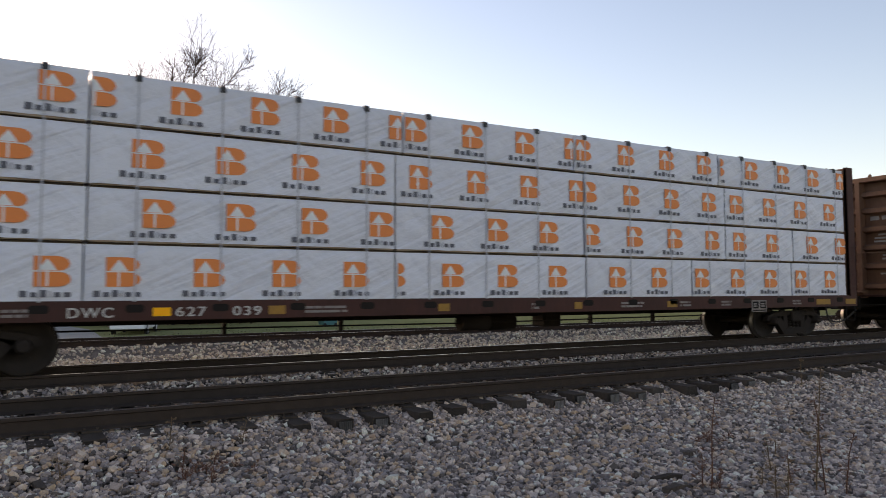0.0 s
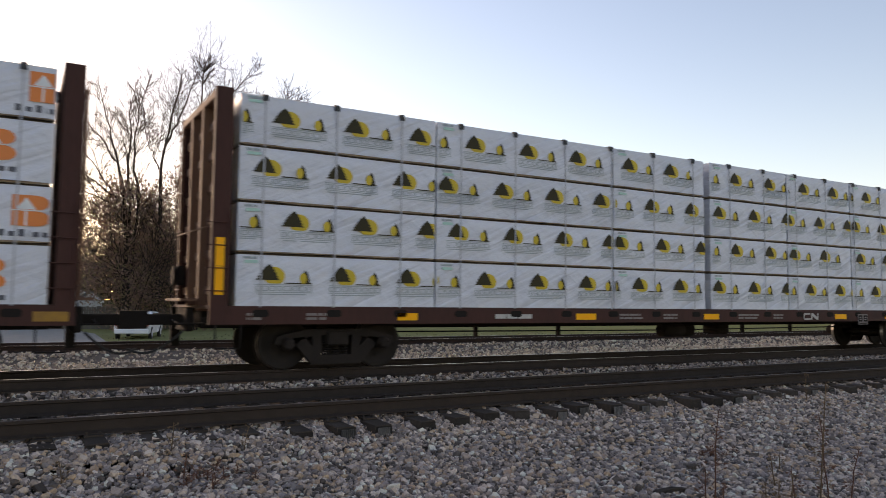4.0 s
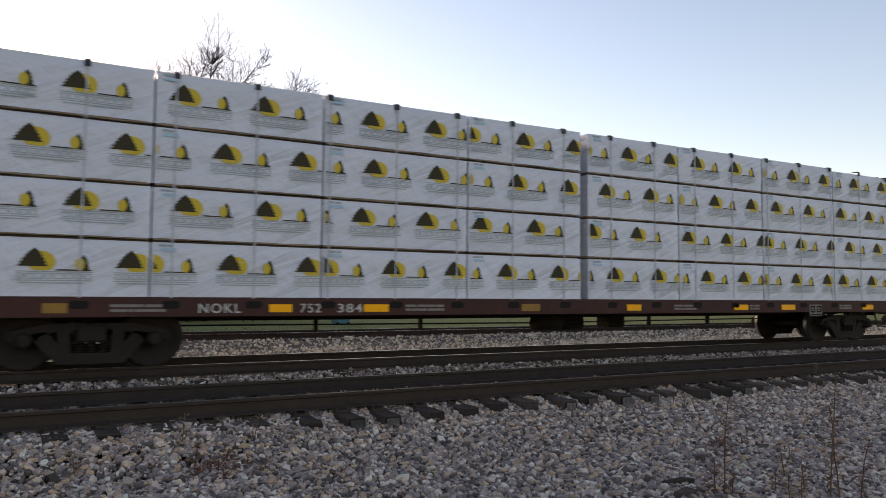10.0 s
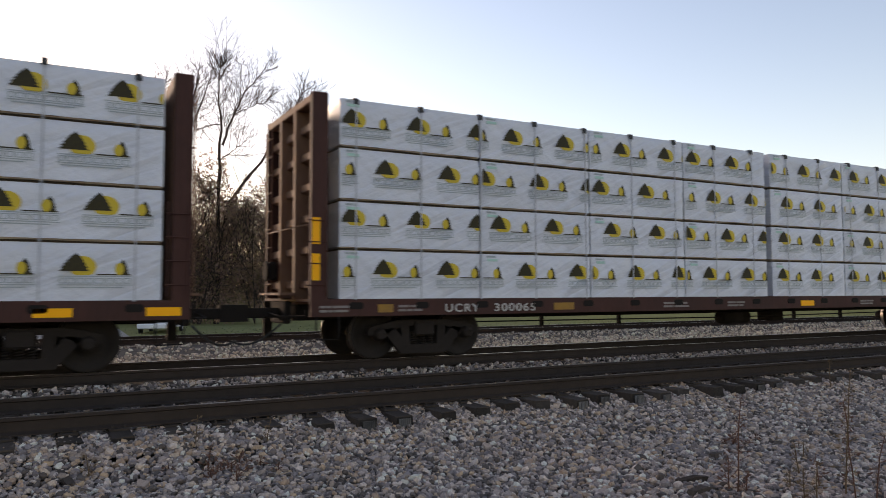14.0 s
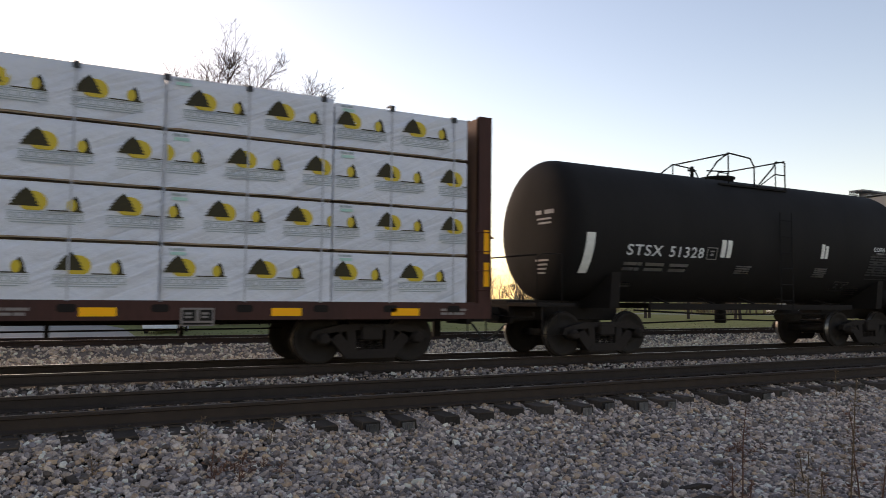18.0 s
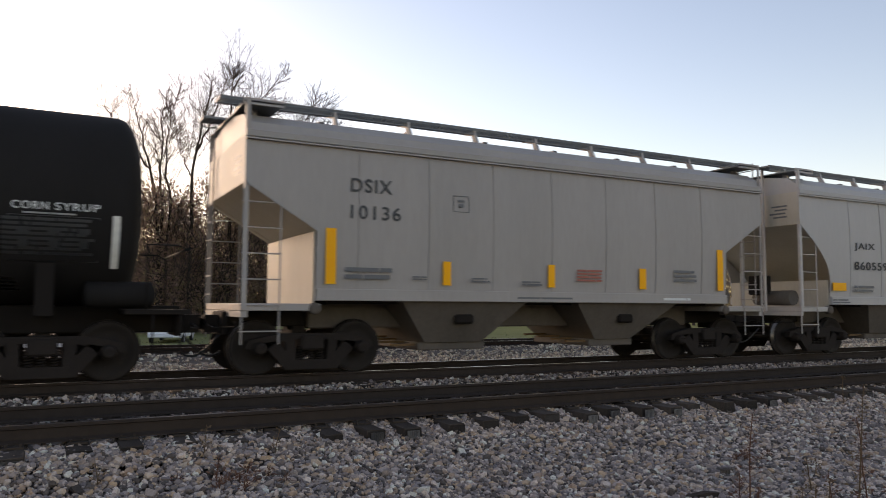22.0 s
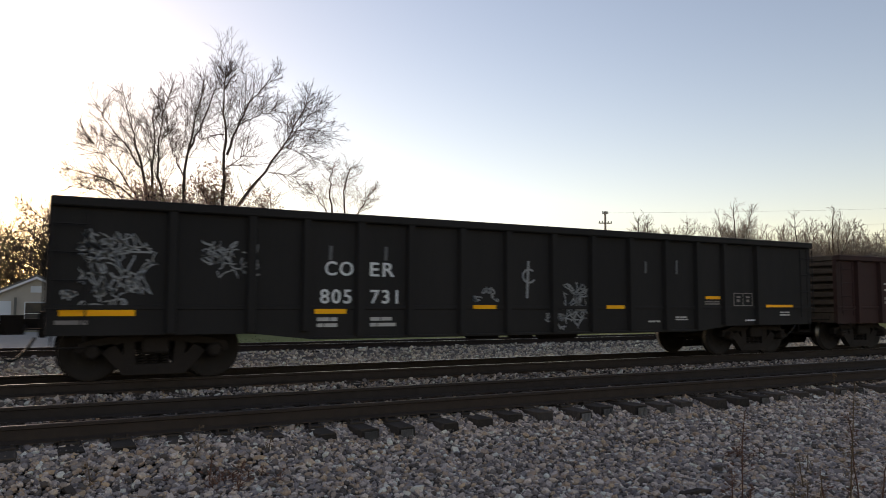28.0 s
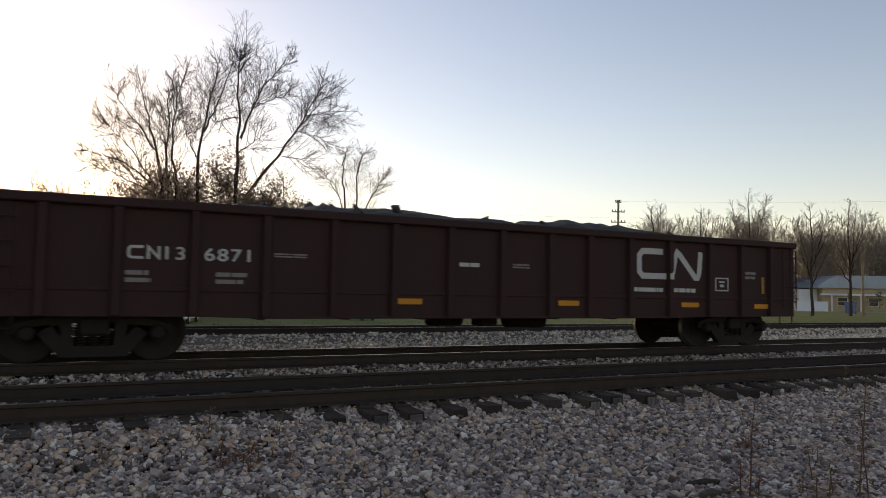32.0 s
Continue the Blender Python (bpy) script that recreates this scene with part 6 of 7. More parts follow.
    # small print round the tank's head
    bm = bmesh.new()
    for z, y0, y1, h in ((2.98, -0.80, -0.20, 0.09), (2.86, -0.72, -0.25, 0.04), (2.77, -0.72, -0.30, 0.04), (1.98, -0.60, -0.15, 0.04), (1.89, -0.55, -0.2, 0.04), (1.80, -0.5, -0.2, 0.04), (1.71, -0.45, -0.2, 0.04)):
        cells = []
        for k in range(7):
            y = y0 + (y1 - y0) * k / 6
            cells.append([bm.verts.new((-(L - 0.16 + 0.46 * (1 - (math.hypot(y, zz - ZC) / R) ** 2.7) ** 0.37) - 0.006, y, zz)) for zz in (z, z + h)])
        for k, (a, b) in enumerate(zip(cells, cells[1:])):
            if h < 0.05 or k != 3:
                bm.faces.new((a[0], a[1], b[1], b[0]))
    part("end_print", bm, "stencil", car, "small white paint lines", kind="stuff")
    # frame below the shell
    for s in (-1, 1):
        a, b = sorted((s * 3.6, s * 6.55))
        part("stub_sill", box(bmesh.new(), a, b, -0.35, 0.35, 0.72, 1.15, 0, 0.02), "under", car)
        part("end_platform", box(bmesh.new(), min(s * 5.6, s * 6.55), max(s * 5.6, s * 6.55), -1.40, 1.40, 1.02, 1.10, 0, 0.01), "under", car)
        part("saddle", prism(bmesh.new(), [(-1.35, 1.0), (1.35, 1.0), (1.42, 1.75), (0.9, 1.42), (0, 1.18), (-0.9, 1.42), (-1.42, 1.75)], s * 4.54 - 0.12, s * 4.54 + 0.12, "x"), "under", car)
        part("handrail", line(bmesh.new(), [(s * 6.5, -1.35, 1.1), (s * 6.5, -1.35, 2.0), (s * 6.35, -1.35, 2.08), (s * 5.9, -1.35, 2.08), (s * 5.9, -1.35, 1.1)], 0.016, 6), "tank_black", car)
        part("handrail", line(bmesh.new(), [(s * 6.5, 1.35, 1.1), (s * 6.5, 1.35, 2.0), (s * 6.35, 1.35, 2.08), (s * 5.9, 1.35, 2.08), (s * 5.9, 1.35, 1.1)], 0.016, 6), "tank_black", car)
        part("end_rail", line(bmesh.new(), [(s * 6.52, -1.35, 2.05), (s * 6.52, 1.35, 2.05)], 0.016, 6), "tank_black", car)
        part("stirrup", line(bmesh.new(), [(s * 6.4, -1.38, 1.02), (s * 6.4, -1.38, 0.48), (s * 6.0, -1.38, 0.48), (s * 6.0, -1.38, 1.02)], 0.016, 5), "under", car)
        coupler(car, s * 6.5, s, 0.72)
        lever(car, s * 6.55, s * 6.75)
    part("brake_reservoir", lathe(bmesh.new(), [(-0.5, 0.12), (-0.45, 0.2), (0.45, 0.2), (0.5, 0.12)], 16, "x"), "tank_black", car, "", (5.55, -1.0, 1.32))
    part("running_board", box(bmesh.new(), -3.5, 3.5, -1.30, -1.22, 0.97, 1.10, 0, 0.01), "under", car)
    part("running_board", box(bmesh.new(), -3.5, 3.5, 1.22, 1.30, 0.97, 1.10, 0, 0.01), "under", car)
    for k in range(5):
        x = -2.8 + 1.4 * k
        part("hanger", prism(bmesh.new(), [(-1.3, 1.07), (-1.22, 1.07), (-0.55, 1.24), (-0.6, 1.28)], x - 0.02, x + 0.02, "x"), "under", car)
    part("brake_pipe", line(bmesh.new(), [(-3.6, -0.9, 0.95), (-1.2, -0.9, 0.86), (2.9, -0.9, 0.86), (3.6, -0.9, 0.95)], 0.02, 6), "under", car)
    part("brake_cylinder", rod(bmesh.new(), (1.4, -0.7, 0.82), (2.1, -0.7, 0.82), 0.15, 12), "under", car)
    part("bottom_outlet", rod(bmesh.new(), (0.1, 0, 1.2), (0.1, 0, 0.62), 0.14, 12), "under", car)
    part("brake_rod", line(bmesh.new(), [(-3.8, -0.2, 0.62), (0, -0.5, 0.72), (3.8, -0.2, 0.62)], 0.02, 5), "under", car)
    # manway, platform and rails on top
    top = ZC + R
    part("manway", lathe(bmesh.new(), [(0, 0.40), (0.08, 0.40), (0.09, 0.44), (0.13, 0.44), (0.15, 0.3)], 20, "z"), "tank_black", car, "low round manway lid", (0.05, 0, top - 0.05))
    part("valve", line(bmesh.new(), [(-1.15, -0.3, top - 0.1), (-1.15, -0.3, top + 0.22)], 0.045, 8), "tank_black", car)
    part("valve_handle", rod(bmesh.new(), (-1.27, -0.3, top + 0.12), (-1.03, -0.3, top + 0.12), 0.03, 6), "tank_black", car)
    part("top_platform", box(bmesh.new(), -0.9, 1.5, -0.95, -0.55, top - 0.28, top - 0.24), "tank_black", car, "narrow steel platform")
    part("top_platform", box(bmesh.new(), -0.9, 1.5, 0.55, 0.95, top - 0.28, top - 0.24), "tank_black", car, "narrow steel platform")
    for y in (-0.9, 0.9):
        z = top - 0.28
        part("top_rail", line(bmesh.new(), [(-1.35, y, z + 0.10), (-0.95, y, z + 0.55), (-0.57, y, z + 0.80), (0.2, y, z + 0.74), (0.34, y, z + 0.55), (0.34, y, z)], 0.02, 6), "tank_black", car)
        part("top_rail", line(bmesh.new(), [(-0.57, y, z + 0.80), (-0.57, y, z)], 0.02, 6), "tank_black", car)
        part("top_rail", line(bmesh.new(), [(-1.3, y, z + 0.3), (-0.57, y, z + 0.34)], 0.016, 6), "tank_black", car)
        part("top_rail", line(bmesh.new(), [(0.45, y, z + 0.06), (1.0, y, z + 0.55), (1.15, y, z + 0.74), (1.48, y, z + 0.74), (1.48, y, z)], 0.02, 6), "tank_black", car)
        part("top_rail", line(bmesh.new(), [(0.6, y, z + 0.12), (1.1, y, z + 0.42), (1.48, y, z + 0.42)], 0.016, 6), "tank_black", car)
        part("top_rail", line(bmesh.new(), [(1.12, y, z + 0.74), (1.12, y, z)], 0.016, 6), "tank_black", car)
    for x in (-0.57, 1.48):
        part("top_rail", line(bmesh.new(), [(x, -0.9, top + 0.5), (x, 0.9, top + 0.5)], 0.018, 6), "tank_black", car)
    ladder(car, 0.35, -1.60, 1.0, 3.3, "x", 6, "tank_black", "side_ladder")
    rolling.append((car, X))


def hopper(X, L, trucks, pockets, mat, label, slope, chord, words, marks, extra, endmat, round_cut=False):
    """A covered hopper. L: half length; slope: z of the cut corner's top and foot, and how far in it goes."""
    car = thing("hopper_car", label, "hopper car", (X, TRAIN_Y, 0), "train cars")
    for x in trucks:
        truck(car, x)
    za, zb, cut = slope
    zs = [1.44, min(1.7, zb - 0.05)] + [zb + (za - zb) * k / 8 for k in range(9)] + [3.5, chord]

    def edge(z):
        u = max(0.0, min(1.0, (za - z) / (za - zb)))
        return cut * (math.sin(u * math.pi / 2) if round_cut else u)

    def bow(z):
        return 1.555 - 0.055 * ((z - 2.75) / 1.31) ** 2
    levels = [(z, bow(z), 0.0 if z >= za else max(edge(z) + 0.02, 0.05 + 1.35 * (za - z))) for z in zs]
    bm, rings = bmesh.new(), []
    nx = 14
    for z, y, c in levels:
        ring = [(-L + c + (2 * L - 2 * c) * k / nx, -y) for k in range(nx + 1)]
        ring += [(-x, -yy) for x, yy in ring]
        rings.append([bm.verts.new((x, yy, z)) for x, yy in ring])
    n = len(rings[0])
    for a, b in zip(rings, rings[1:]):
        for k in range(n):
            f = bm.faces.new((a[k], a[(k + 1) % n], b[(k + 1) % n], b[k]))
            f.smooth = k not in (nx, n - 1)
            f.material_index = 1 if k in (nx, n - 1) else 0
    bm.faces.new(rings[0][::-1])
    bmesh.ops.recalc_face_normals(bm, faces=bm.faces)
    for e in bm.edges:
        e.smooth = all(f.smooth for f in e.link_faces)
    body = part("body", bm, (mat, endmat), car, "ribbed steel hopper body")
    # the side sheets run on past the sloping floor at each end
    for s in (-1, 1):
        for f in (-1, 1):
            bm, cols = bmesh.new(), []
            for z, y, c in levels:
                if z > za + 0.001:
                    continue
                a, b = s * (L - edge(z)), s * (L - c - 0.01)
                cols.append([bm.verts.new((x, f * yy, z)) for x, yy in ((a, y), (b, y), (b, y - 0.02), (a, y - 0.02))])
            for p, q in zip(cols, cols[1:]):
                for k in range(4):
                    bm.faces.new((p[k], p[(k + 1) % 4], q[(k + 1) % 4], q[k]))
            bmesh.ops.recalc_face_normals(bm, faces=bm.faces)
            part("side_wing", bm, mat, body)
    # curved roof
    bm = bmesh.new()
    prism(bm, [(-1.52, chord), (-1.45, chord + 0.20), (-1.2, chord + 0.37), (-0.6, chord + 0.46), (0, chord + 0.48), (0.6, chord + 0.46), (1.2, chord + 0.37), (1.45, chord + 0.20), (1.52, chord)], -L + 0.02, L - 0.02, "x")
    part("roof", bm, mat, car)
    for s in (-1, 1):
        part("top_rail", box(bmesh.new(), -L, L, min(s * 1.49, s * 1.57), max(s * 1.49, s * 1.57), chord - 0.06, chord + 0.06, 0, 0.012), mat, car)
        part("side_sill", box(bmesh.new(), -L + cut, L - cut, min(s * 1.42, s * 1.56), max(s * 1.42, s * 1.56), 1.25, 1.45, 0, 0.01), mat, car)
        for k in range(1, 8):
            x = -L + 0.6 + (2 * L - 1.2) * k / 8
            zz = [1.47 + (chord - 0.08 - 1.47) * j / 8 for j in range(9)]
            part("seam", prism(bmesh.new(), [(s * (bow(z) - 0.004), z) for z in zz] + [(s * (bow(z) + 0.013), z) for z in zz[::-1]], x - 0.014, x + 0.014, "x"), mat, body)
        part("top_bead", box(bmesh.new(), -L, L, min(s * 1.50, s * 1.585), max(s * 1.50, s * 1.585), chord - 0.10, chord - 0.075), mat, car)
    # hatch trough and running boards
    part("hatch", box(bmesh.new(), -L + 1.0, L - 1.0, -0.35, 0.35, chord + 0.44, chord + 0.56, 0, 0.03), mat, car, "long hatch cover")
    for k in range(6):
        x = -L + 1.6 + (2 * L - 3.2) * k / 5
        part("hatch_clamp", box(bmesh.new(), x - 0.05, x + 0.05, -0.45, 0.45, chord + 0.54, chord + 0.60), "roofwalk", car)
    zt = chord + 0.66
    for s in (-1, 1):
        y0, y1 = sorted((s * 0.52, s * 0.98))
        for k in range(5):
            y = y0 + (y1 - y0) * (k + 0.1) / 5
            part("running_board", box(bmesh.new(), -L - 0.32, L + 0.02, y, y + 0.055, zt, zt + 0.045), "roofwalk", car)
        y = y0 if s < 0 else y1
        for z in (zt - 0.085, zt + 0.03):
            part("board_trim", box(bmesh.new(), -L - 0.32, L + 0.02, min(y, y - s * 0.025), max(y, y - s * 0.025), z, z + 0.02), "roofwalk", car)
        bm, n = bmesh.new(), int((2 * L + 0.3) / 0.07)
        for k in range(n):
            x = -L - 0.3 + 0.07 * k
            box(bm, x, x + 0.028, min(y, y - s * 0.012), max(y, y - s * 0.012), zt - 0.066, zt + 0.031)
        part("grating", bm, "roofwalk", car, "steel grating along the walkway's edge", kind="stuff")
        for k in range(9):
            x = -L + 0.25 + (2 * L - 0.5) * k / 8
            part("board_bracket", prism(bmesh.new(), [(s * 0.52, zt), (s * 0.98, zt), (s * 1.0, zt - 0.1), (s * 1.12, chord + 0.36), (s * 0.96, chord + 0.38), (s * 0.9, zt - 0.1)], x - 0.03, x + 0.03, "x"), mat, car)
    for s in (-1, 1):
        a, b = sorted((s * (L - 0.62), s * (L + 0.02)))
        part("cross_board", box(bmesh.new(), a, b, -1.5, 1.5, zt - 0.15, zt - 0.124), "roofwalk", car, "steel grating across the roof end")
        for y in (-1.5, 1.46):
            part("cross_trim", box(bmesh.new(), a, b, y, y + 0.04, zt - 0.19, zt - 0.08), mat, car)
    # ends: slope sheet, platform, posts, ladders
    for s in (-1, 1):
        xe = s * L
        part("end_platform", box(bmesh.new(), min(xe, xe - s * (cut + 0.1)), max(xe, xe - s * (cut + 0.1)), -1.5, 1.5, 1.08, 1.2, 0, 0.01), mat, car)
        part("slope_sheet", prism(bmesh.new(), [(xe - s * (cut + 0.02), zb - 0.25), (xe - s * (cut + 1.3), 1.5), (xe - s * (cut + 1.25), 1.44), (xe - s * (cut - 0.03), zb - 0.3)], -1.4, 1.4, "y"), endmat, car)
        for y in (-1.5, 1.5):
            w = 0.07 if s < 0 else 0.035
            part("corner_post", box(bmesh.new(), min(xe, xe - s * w), max(xe, xe - s * w), y - w / 2, y + w / 2, 1.1, zt - 0.12), mat, car, "", None)
            ladder(car, min(xe, xe - s * 0.6), y * 1.01, 0.55, za - 0.1, "x", 6, mat, "side_ladder", 0.6)
        part("end_panel", box(bmesh.new(), min(xe - s * cut, xe - s * (cut - 0.03)), max(xe - s * cut, xe - s * (cut - 0.03)), -1.47, 1.47, 1.2, max(1.86, zb)), endmat, car, "upright panel under the slope sheet, sunlit cream in its colour")
        for f in (-1, 1):
            if not round_cut:
                y0, y1 = sorted((f * 1.53, f * 1.28))
                part("slope_flange", prism(bmesh.new(), [(xe, za), (xe - s * cut, zb), (xe - s * (cut + 0.03), zb), (xe - s * 0.03, za + 0.03)], y0, y1, "y"), endmat, car)
        part("centre_sill", box(bmesh.new(), min(xe, xe - s * 3.4), max(xe, xe - s * 3.4), -0.34, 0.34, 0.80, 1.1, 0, 0.02), "under", car)
        part("jack_pad", lathe(bmesh.new(), [(-1.52, 0.03), (-1.52, 0.1), (-1.4, 0.1)], 12), "hopper_dirty", car, "", (xe - s * (cut + 0.0), 0, 1.12))
        bm = bmesh.new()
        for k, (y0, y1) in enumerate(((-1.2, -0.75), (-1.2, -0.85), (-1.15, -0.7), (-1.2, -0.8))):
            box(bm, min(xe, xe + s * 0.004), max(xe, xe + s * 0.004), y0, y1, chord - 0.34 - 0.09 * k, chord - 0.30 - 0.09 * k)
        part("end_print", bm, "stencil_grey", body, "small dark paint lines", kind="stuff")
        for y in (-0.55, 0.15) if round_cut else ():
            part("end_post", box(bmesh.new(), min(xe + s * 0.03, xe + s * 0.09), max(xe + s * 0.03, xe + s * 0.09), y - 0.025, y + 0.025, 1.08, zt), mat, car)
        part("end_beam", box(bmesh.new(), min(xe, xe - s * 0.1), max(xe, xe - s * 0.1), -1.5, 1.5, 0.98, 1.08), mat, car)
        ladder(car, xe + s * 0.04, -1.3 if s > 0 else 0.9, 1.2, zt, "y", 10, mat, "end_ladder")
        if round_cut or s > 0:
            part("brake_gear", box(bmesh.new(), min(xe - s * 0.2, xe - s * 0.5), max(xe - s * 0.2, xe - s * 0.5), -0.3, 0.2, 1.5, 2.0, 0, 0.03), "under", car)
            part("air_reservoir", rod(bmesh.new(), (xe - s * 0.55, -0.9, 1.42), (xe - s * 0.55, 0.2, 1.42), 0.19, 14), "hopper_dirty", car)
        coupler(car, xe + s * 0.02, s, 0.62)
        lever(car, xe + s * 0.05, xe + s * 0.3)
    # discharge pockets
    for x0, x1, b0, b1 in pockets:
        bm = bmesh.new()
        top = [bm.verts.new(v) for v in ((x0, -1.44, 1.26), (x1, -1.44, 1.26), (x1, 1.44, 1.26), (x0, 1.44, 1.26))]
        low = [bm.verts.new(v) for v in ((b0, -1.05, 0.50), (b1, -1.05, 0.50), (b1, 1.05, 0.50), (b0, 1.05, 0.50))]
        bm.faces.new(low)
        bm.faces.new(top[::-1])
        for k in range(4):
            bm.faces.new((top[k], top[(k + 1) % 4], low[(k + 1) % 4], low[k]))
        bmesh.ops.recalc_face_normals(bm, faces=bm.faces)
        pocket = part("discharge_pocket", bm, "hopper_dirty", car, "dirty grey discharge pocket")
        part("gate", box(bmesh.new(), b0 - 0.12, b1 + 0.1, -1.0, 1.0, 0.36, 0.50, 0, 0.015), "hopper_dirty", pocket)
        for k in range(4):
            part("gate_rack", box(bmesh.new(), b0 - 0.62, b0 - 0.05, -0.9 + 0.5 * k, -0.84 + 0.5 * k, 0.44 + 0.03 * k, 0.48 + 0.03 * k), "rust_orange", pocket, "rusty gate rack")
        m = (x0 + x1) / 2
        part("vibrator_bracket", box(bmesh.new(), m - 0.2, m + 0.2, -1.36, -1.24, 0.84, 1.02, 0, 0.04), "under", pocket)
    part("under_sill", box(bmesh.new(), -L + 1.4, L - 1.4, -0.5, 0.5, 0.76, 1.26, 0, 0.03), "hopper_dirty", car)
    # dark sheet added to give the shade under the body
    part("floor_plate", box(bmesh.new(), -L + cut + 0.3, L - cut - 0.3, -1.2, 1.2, 1.2, 1.27), "under", car)
    for text, x, z, h, w in words:
        lettering("reporting_mark" if text.isalpha() else "car_number", text, x, z, h, -1.568, "stencil_dark", car, w)
    for x0, x1, z0, z1, m in marks:
        plate(car, "reflector", x0, x1, z0, z1, -1.57, m, "yellow reflector strip")
    for x0, x1, z0, z1, n, m in extra:
        stencil(car, x0, x1, z0, z1, n, -1.567 if z0 > 1.46 else -1.563, m, 2)
    rolling.append((car, X))
    return car


def gondola(X, L, trucks, top, mat, label, ribs, endmat, end_ribs, heap, low=0.60):
    car = thing("gondola_car", label, "gondola car", (X, TRAIN_Y, 0), "train cars")
    for x in trucks:
        truck(car, x)
    t = abs(trucks[0])
    for s in (-1, 1):
        y0, y1 = sorted((s * 1.46, s * 1.49))
        bm = bmesh.new()
        prism(bm, [(-L, 0.72), (-t + 1.4, 0.71), (-t + 2.4, low), (t - 2.4, low), (t - 1.4, 0.71), (L, 0.72), (L, top), (-L, top)], y0, y1, "y")
        side = part("side_sheet", bm, mat, car)
        part("top_chord", box(bmesh.new(), -L, L, min(s * 1.44, s * 1.60), max(s * 1.44, s * 1.60), top - 0.10, top + 0.04, 0, 0.02), mat, side)
        part("belt_rail", box(bmesh.new(), -L, L, min(s * 1.49, s * 1.51), max(s * 1.49, s * 1.525), 1.09, 1.16, 0, 0.01), mat, side)
        part("bottom_chord", box(bmesh.new(), -t + 2.4, t - 2.4, min(s * 1.49, s * 1.53), max(s * 1.49, s * 1.53), low, low + 0.05, 0, 0.01), mat, side)
        for x in ribs:
            part("rib", prism(bmesh.new(), [(x - 0.085, s * 1.49), (x - 0.055, s * 1.585), (x + 0.055, s * 1.585), (x + 0.085, s * 1.49)], low + 0.04 if abs(x) < t - 2.3 else 0.74, top - 0.10, "z"), mat, side)
    part("floor", box(bmesh.new(), -L + 0.1, L - 0.1, -1.46, 1.46, 0.98, 1.05), mat, car)
    part("centre_sill", box(bmesh.new(), -L, L, -0.33, 0.33, 0.70, 0.98), "under", car)
    for x in np.linspace(-t + 2.4, t - 2.4, 7):
        part("crossbearer", box(bmesh.new(), x - 0.05, x + 0.05, -1.46, 1.46, 0.66, 0.98), "under", car)
    for s in (-1, 1):
        xe = s * L
        part("end_sheet", box(bmesh.new(), min(xe - s * 0.16, xe - s * 0.12), max(xe - s * 0.16, xe - s * 0.12), -1.46, 1.46, 0.98, top), endmat, car)
        for z in end_ribs:
            part("end_rib", prism(bmesh.new(), [(xe - s * 0.12, z - 0.09), (xe - s * 0.02, z - 0.045), (xe - s * 0.02, z + 0.045), (xe - s * 0.12, z + 0.09)], -1.44, 1.44, "y"), endmat, car)
        part("end_cap", box(bmesh.new(), min(xe, xe - s * 0.2), max(xe, xe - s * 0.2), -1.45, 1.45, top - 0.1, top + 0.03, 0, 0.015), endmat, car)
        part("end_sill", box(bmesh.new(), min(xe, xe - s * 0.15), max(xe, xe - s * 0.15), -1.46, 1.46, 0.74, 0.98), endmat, car)
        for y in (-1.5, 1.4):
            part("corner_post", box(bmesh.new(), min(xe, xe - s * 0.12), max(xe, xe - s * 0.12), y, y + 0.1, 0.74, top), mat, car)
        ladder(car, min(xe - s * 0.05, xe - s * 0.5), -1.60, 0.9, top - 0.15, "x", 4, mat, "side_ladder", 0.45)
        ladder(car, xe + s * 0.03, 0.9 if s < 0 else -1.4, 1.0, top - 0.1, "y", 4, mat, "end_ladder", 0.42)
        part("stirrup", line(bmesh.new(), [(xe - s * 0.08, -1.5, 0.74), (xe - s * 0.08, -1.5, 0.55), (xe - s * 0.5, -1.5, 0.55), (xe - s * 0.5, -1.5, 0.74)], 0.016, 5), "under", car)
        coupler(car, xe + s * 0.02, s, 0.5, 0.0)
        lever(car, xe + s * 0.04, xe + s * 0.25)
    part("brake_cylinder", rod(bmesh.new(), (-0.9, -0.5, 0.66), (-0.2, -0.5, 0.66), 0.16, 12), "under", car)
    part("air_reservoir", lathe(bmesh.new(), [(-0.5, 0.1), (-0.45, 0.18), (0.45, 0.18), (0.5, 0.1)], 14, "x"), "under", car, "", (1.3, -0.5, 0.64))
    part("brake_valve", box(bmesh.new(), 0.1, 0.5, -0.8, -0.4, 0.50, 0.8, 0, 0.03), "under", car)
    if heap:
        rnd = random.Random(5)
        nx, ny, bm = 60, 10, bmesh.new()
        grid = []
        for i in range(nx + 1):
            row = []
            for j in range(ny + 1):
                x, y = -L + 0.3 + (2 * L - 0.6) * i / nx, -1.4 + 2.8 * j / ny
                u = x + X
                rise = heap(u) * (1 - (y / 1.45) ** 4) + 0.10 * noise.noise((x * 1.7, y * 1.7, 3)) + 0.06 * noise.noise((x * 5, y * 5, 1))
                row.append(bm.verts.new((x, y, top - 0.12 + rise)))
            grid.append(row)
        for i in range(nx):
            for j in range(ny):
                bm.faces.new((grid[i][j], grid[i + 1][j], grid[i + 1][j + 1], grid[i][j + 1]))
        load = thing("scrap_load", "dark heap of scrap above the gondola sides", "scrap", (0, 0, 0))
        part("scrap_mound", bm, "scrap", load)
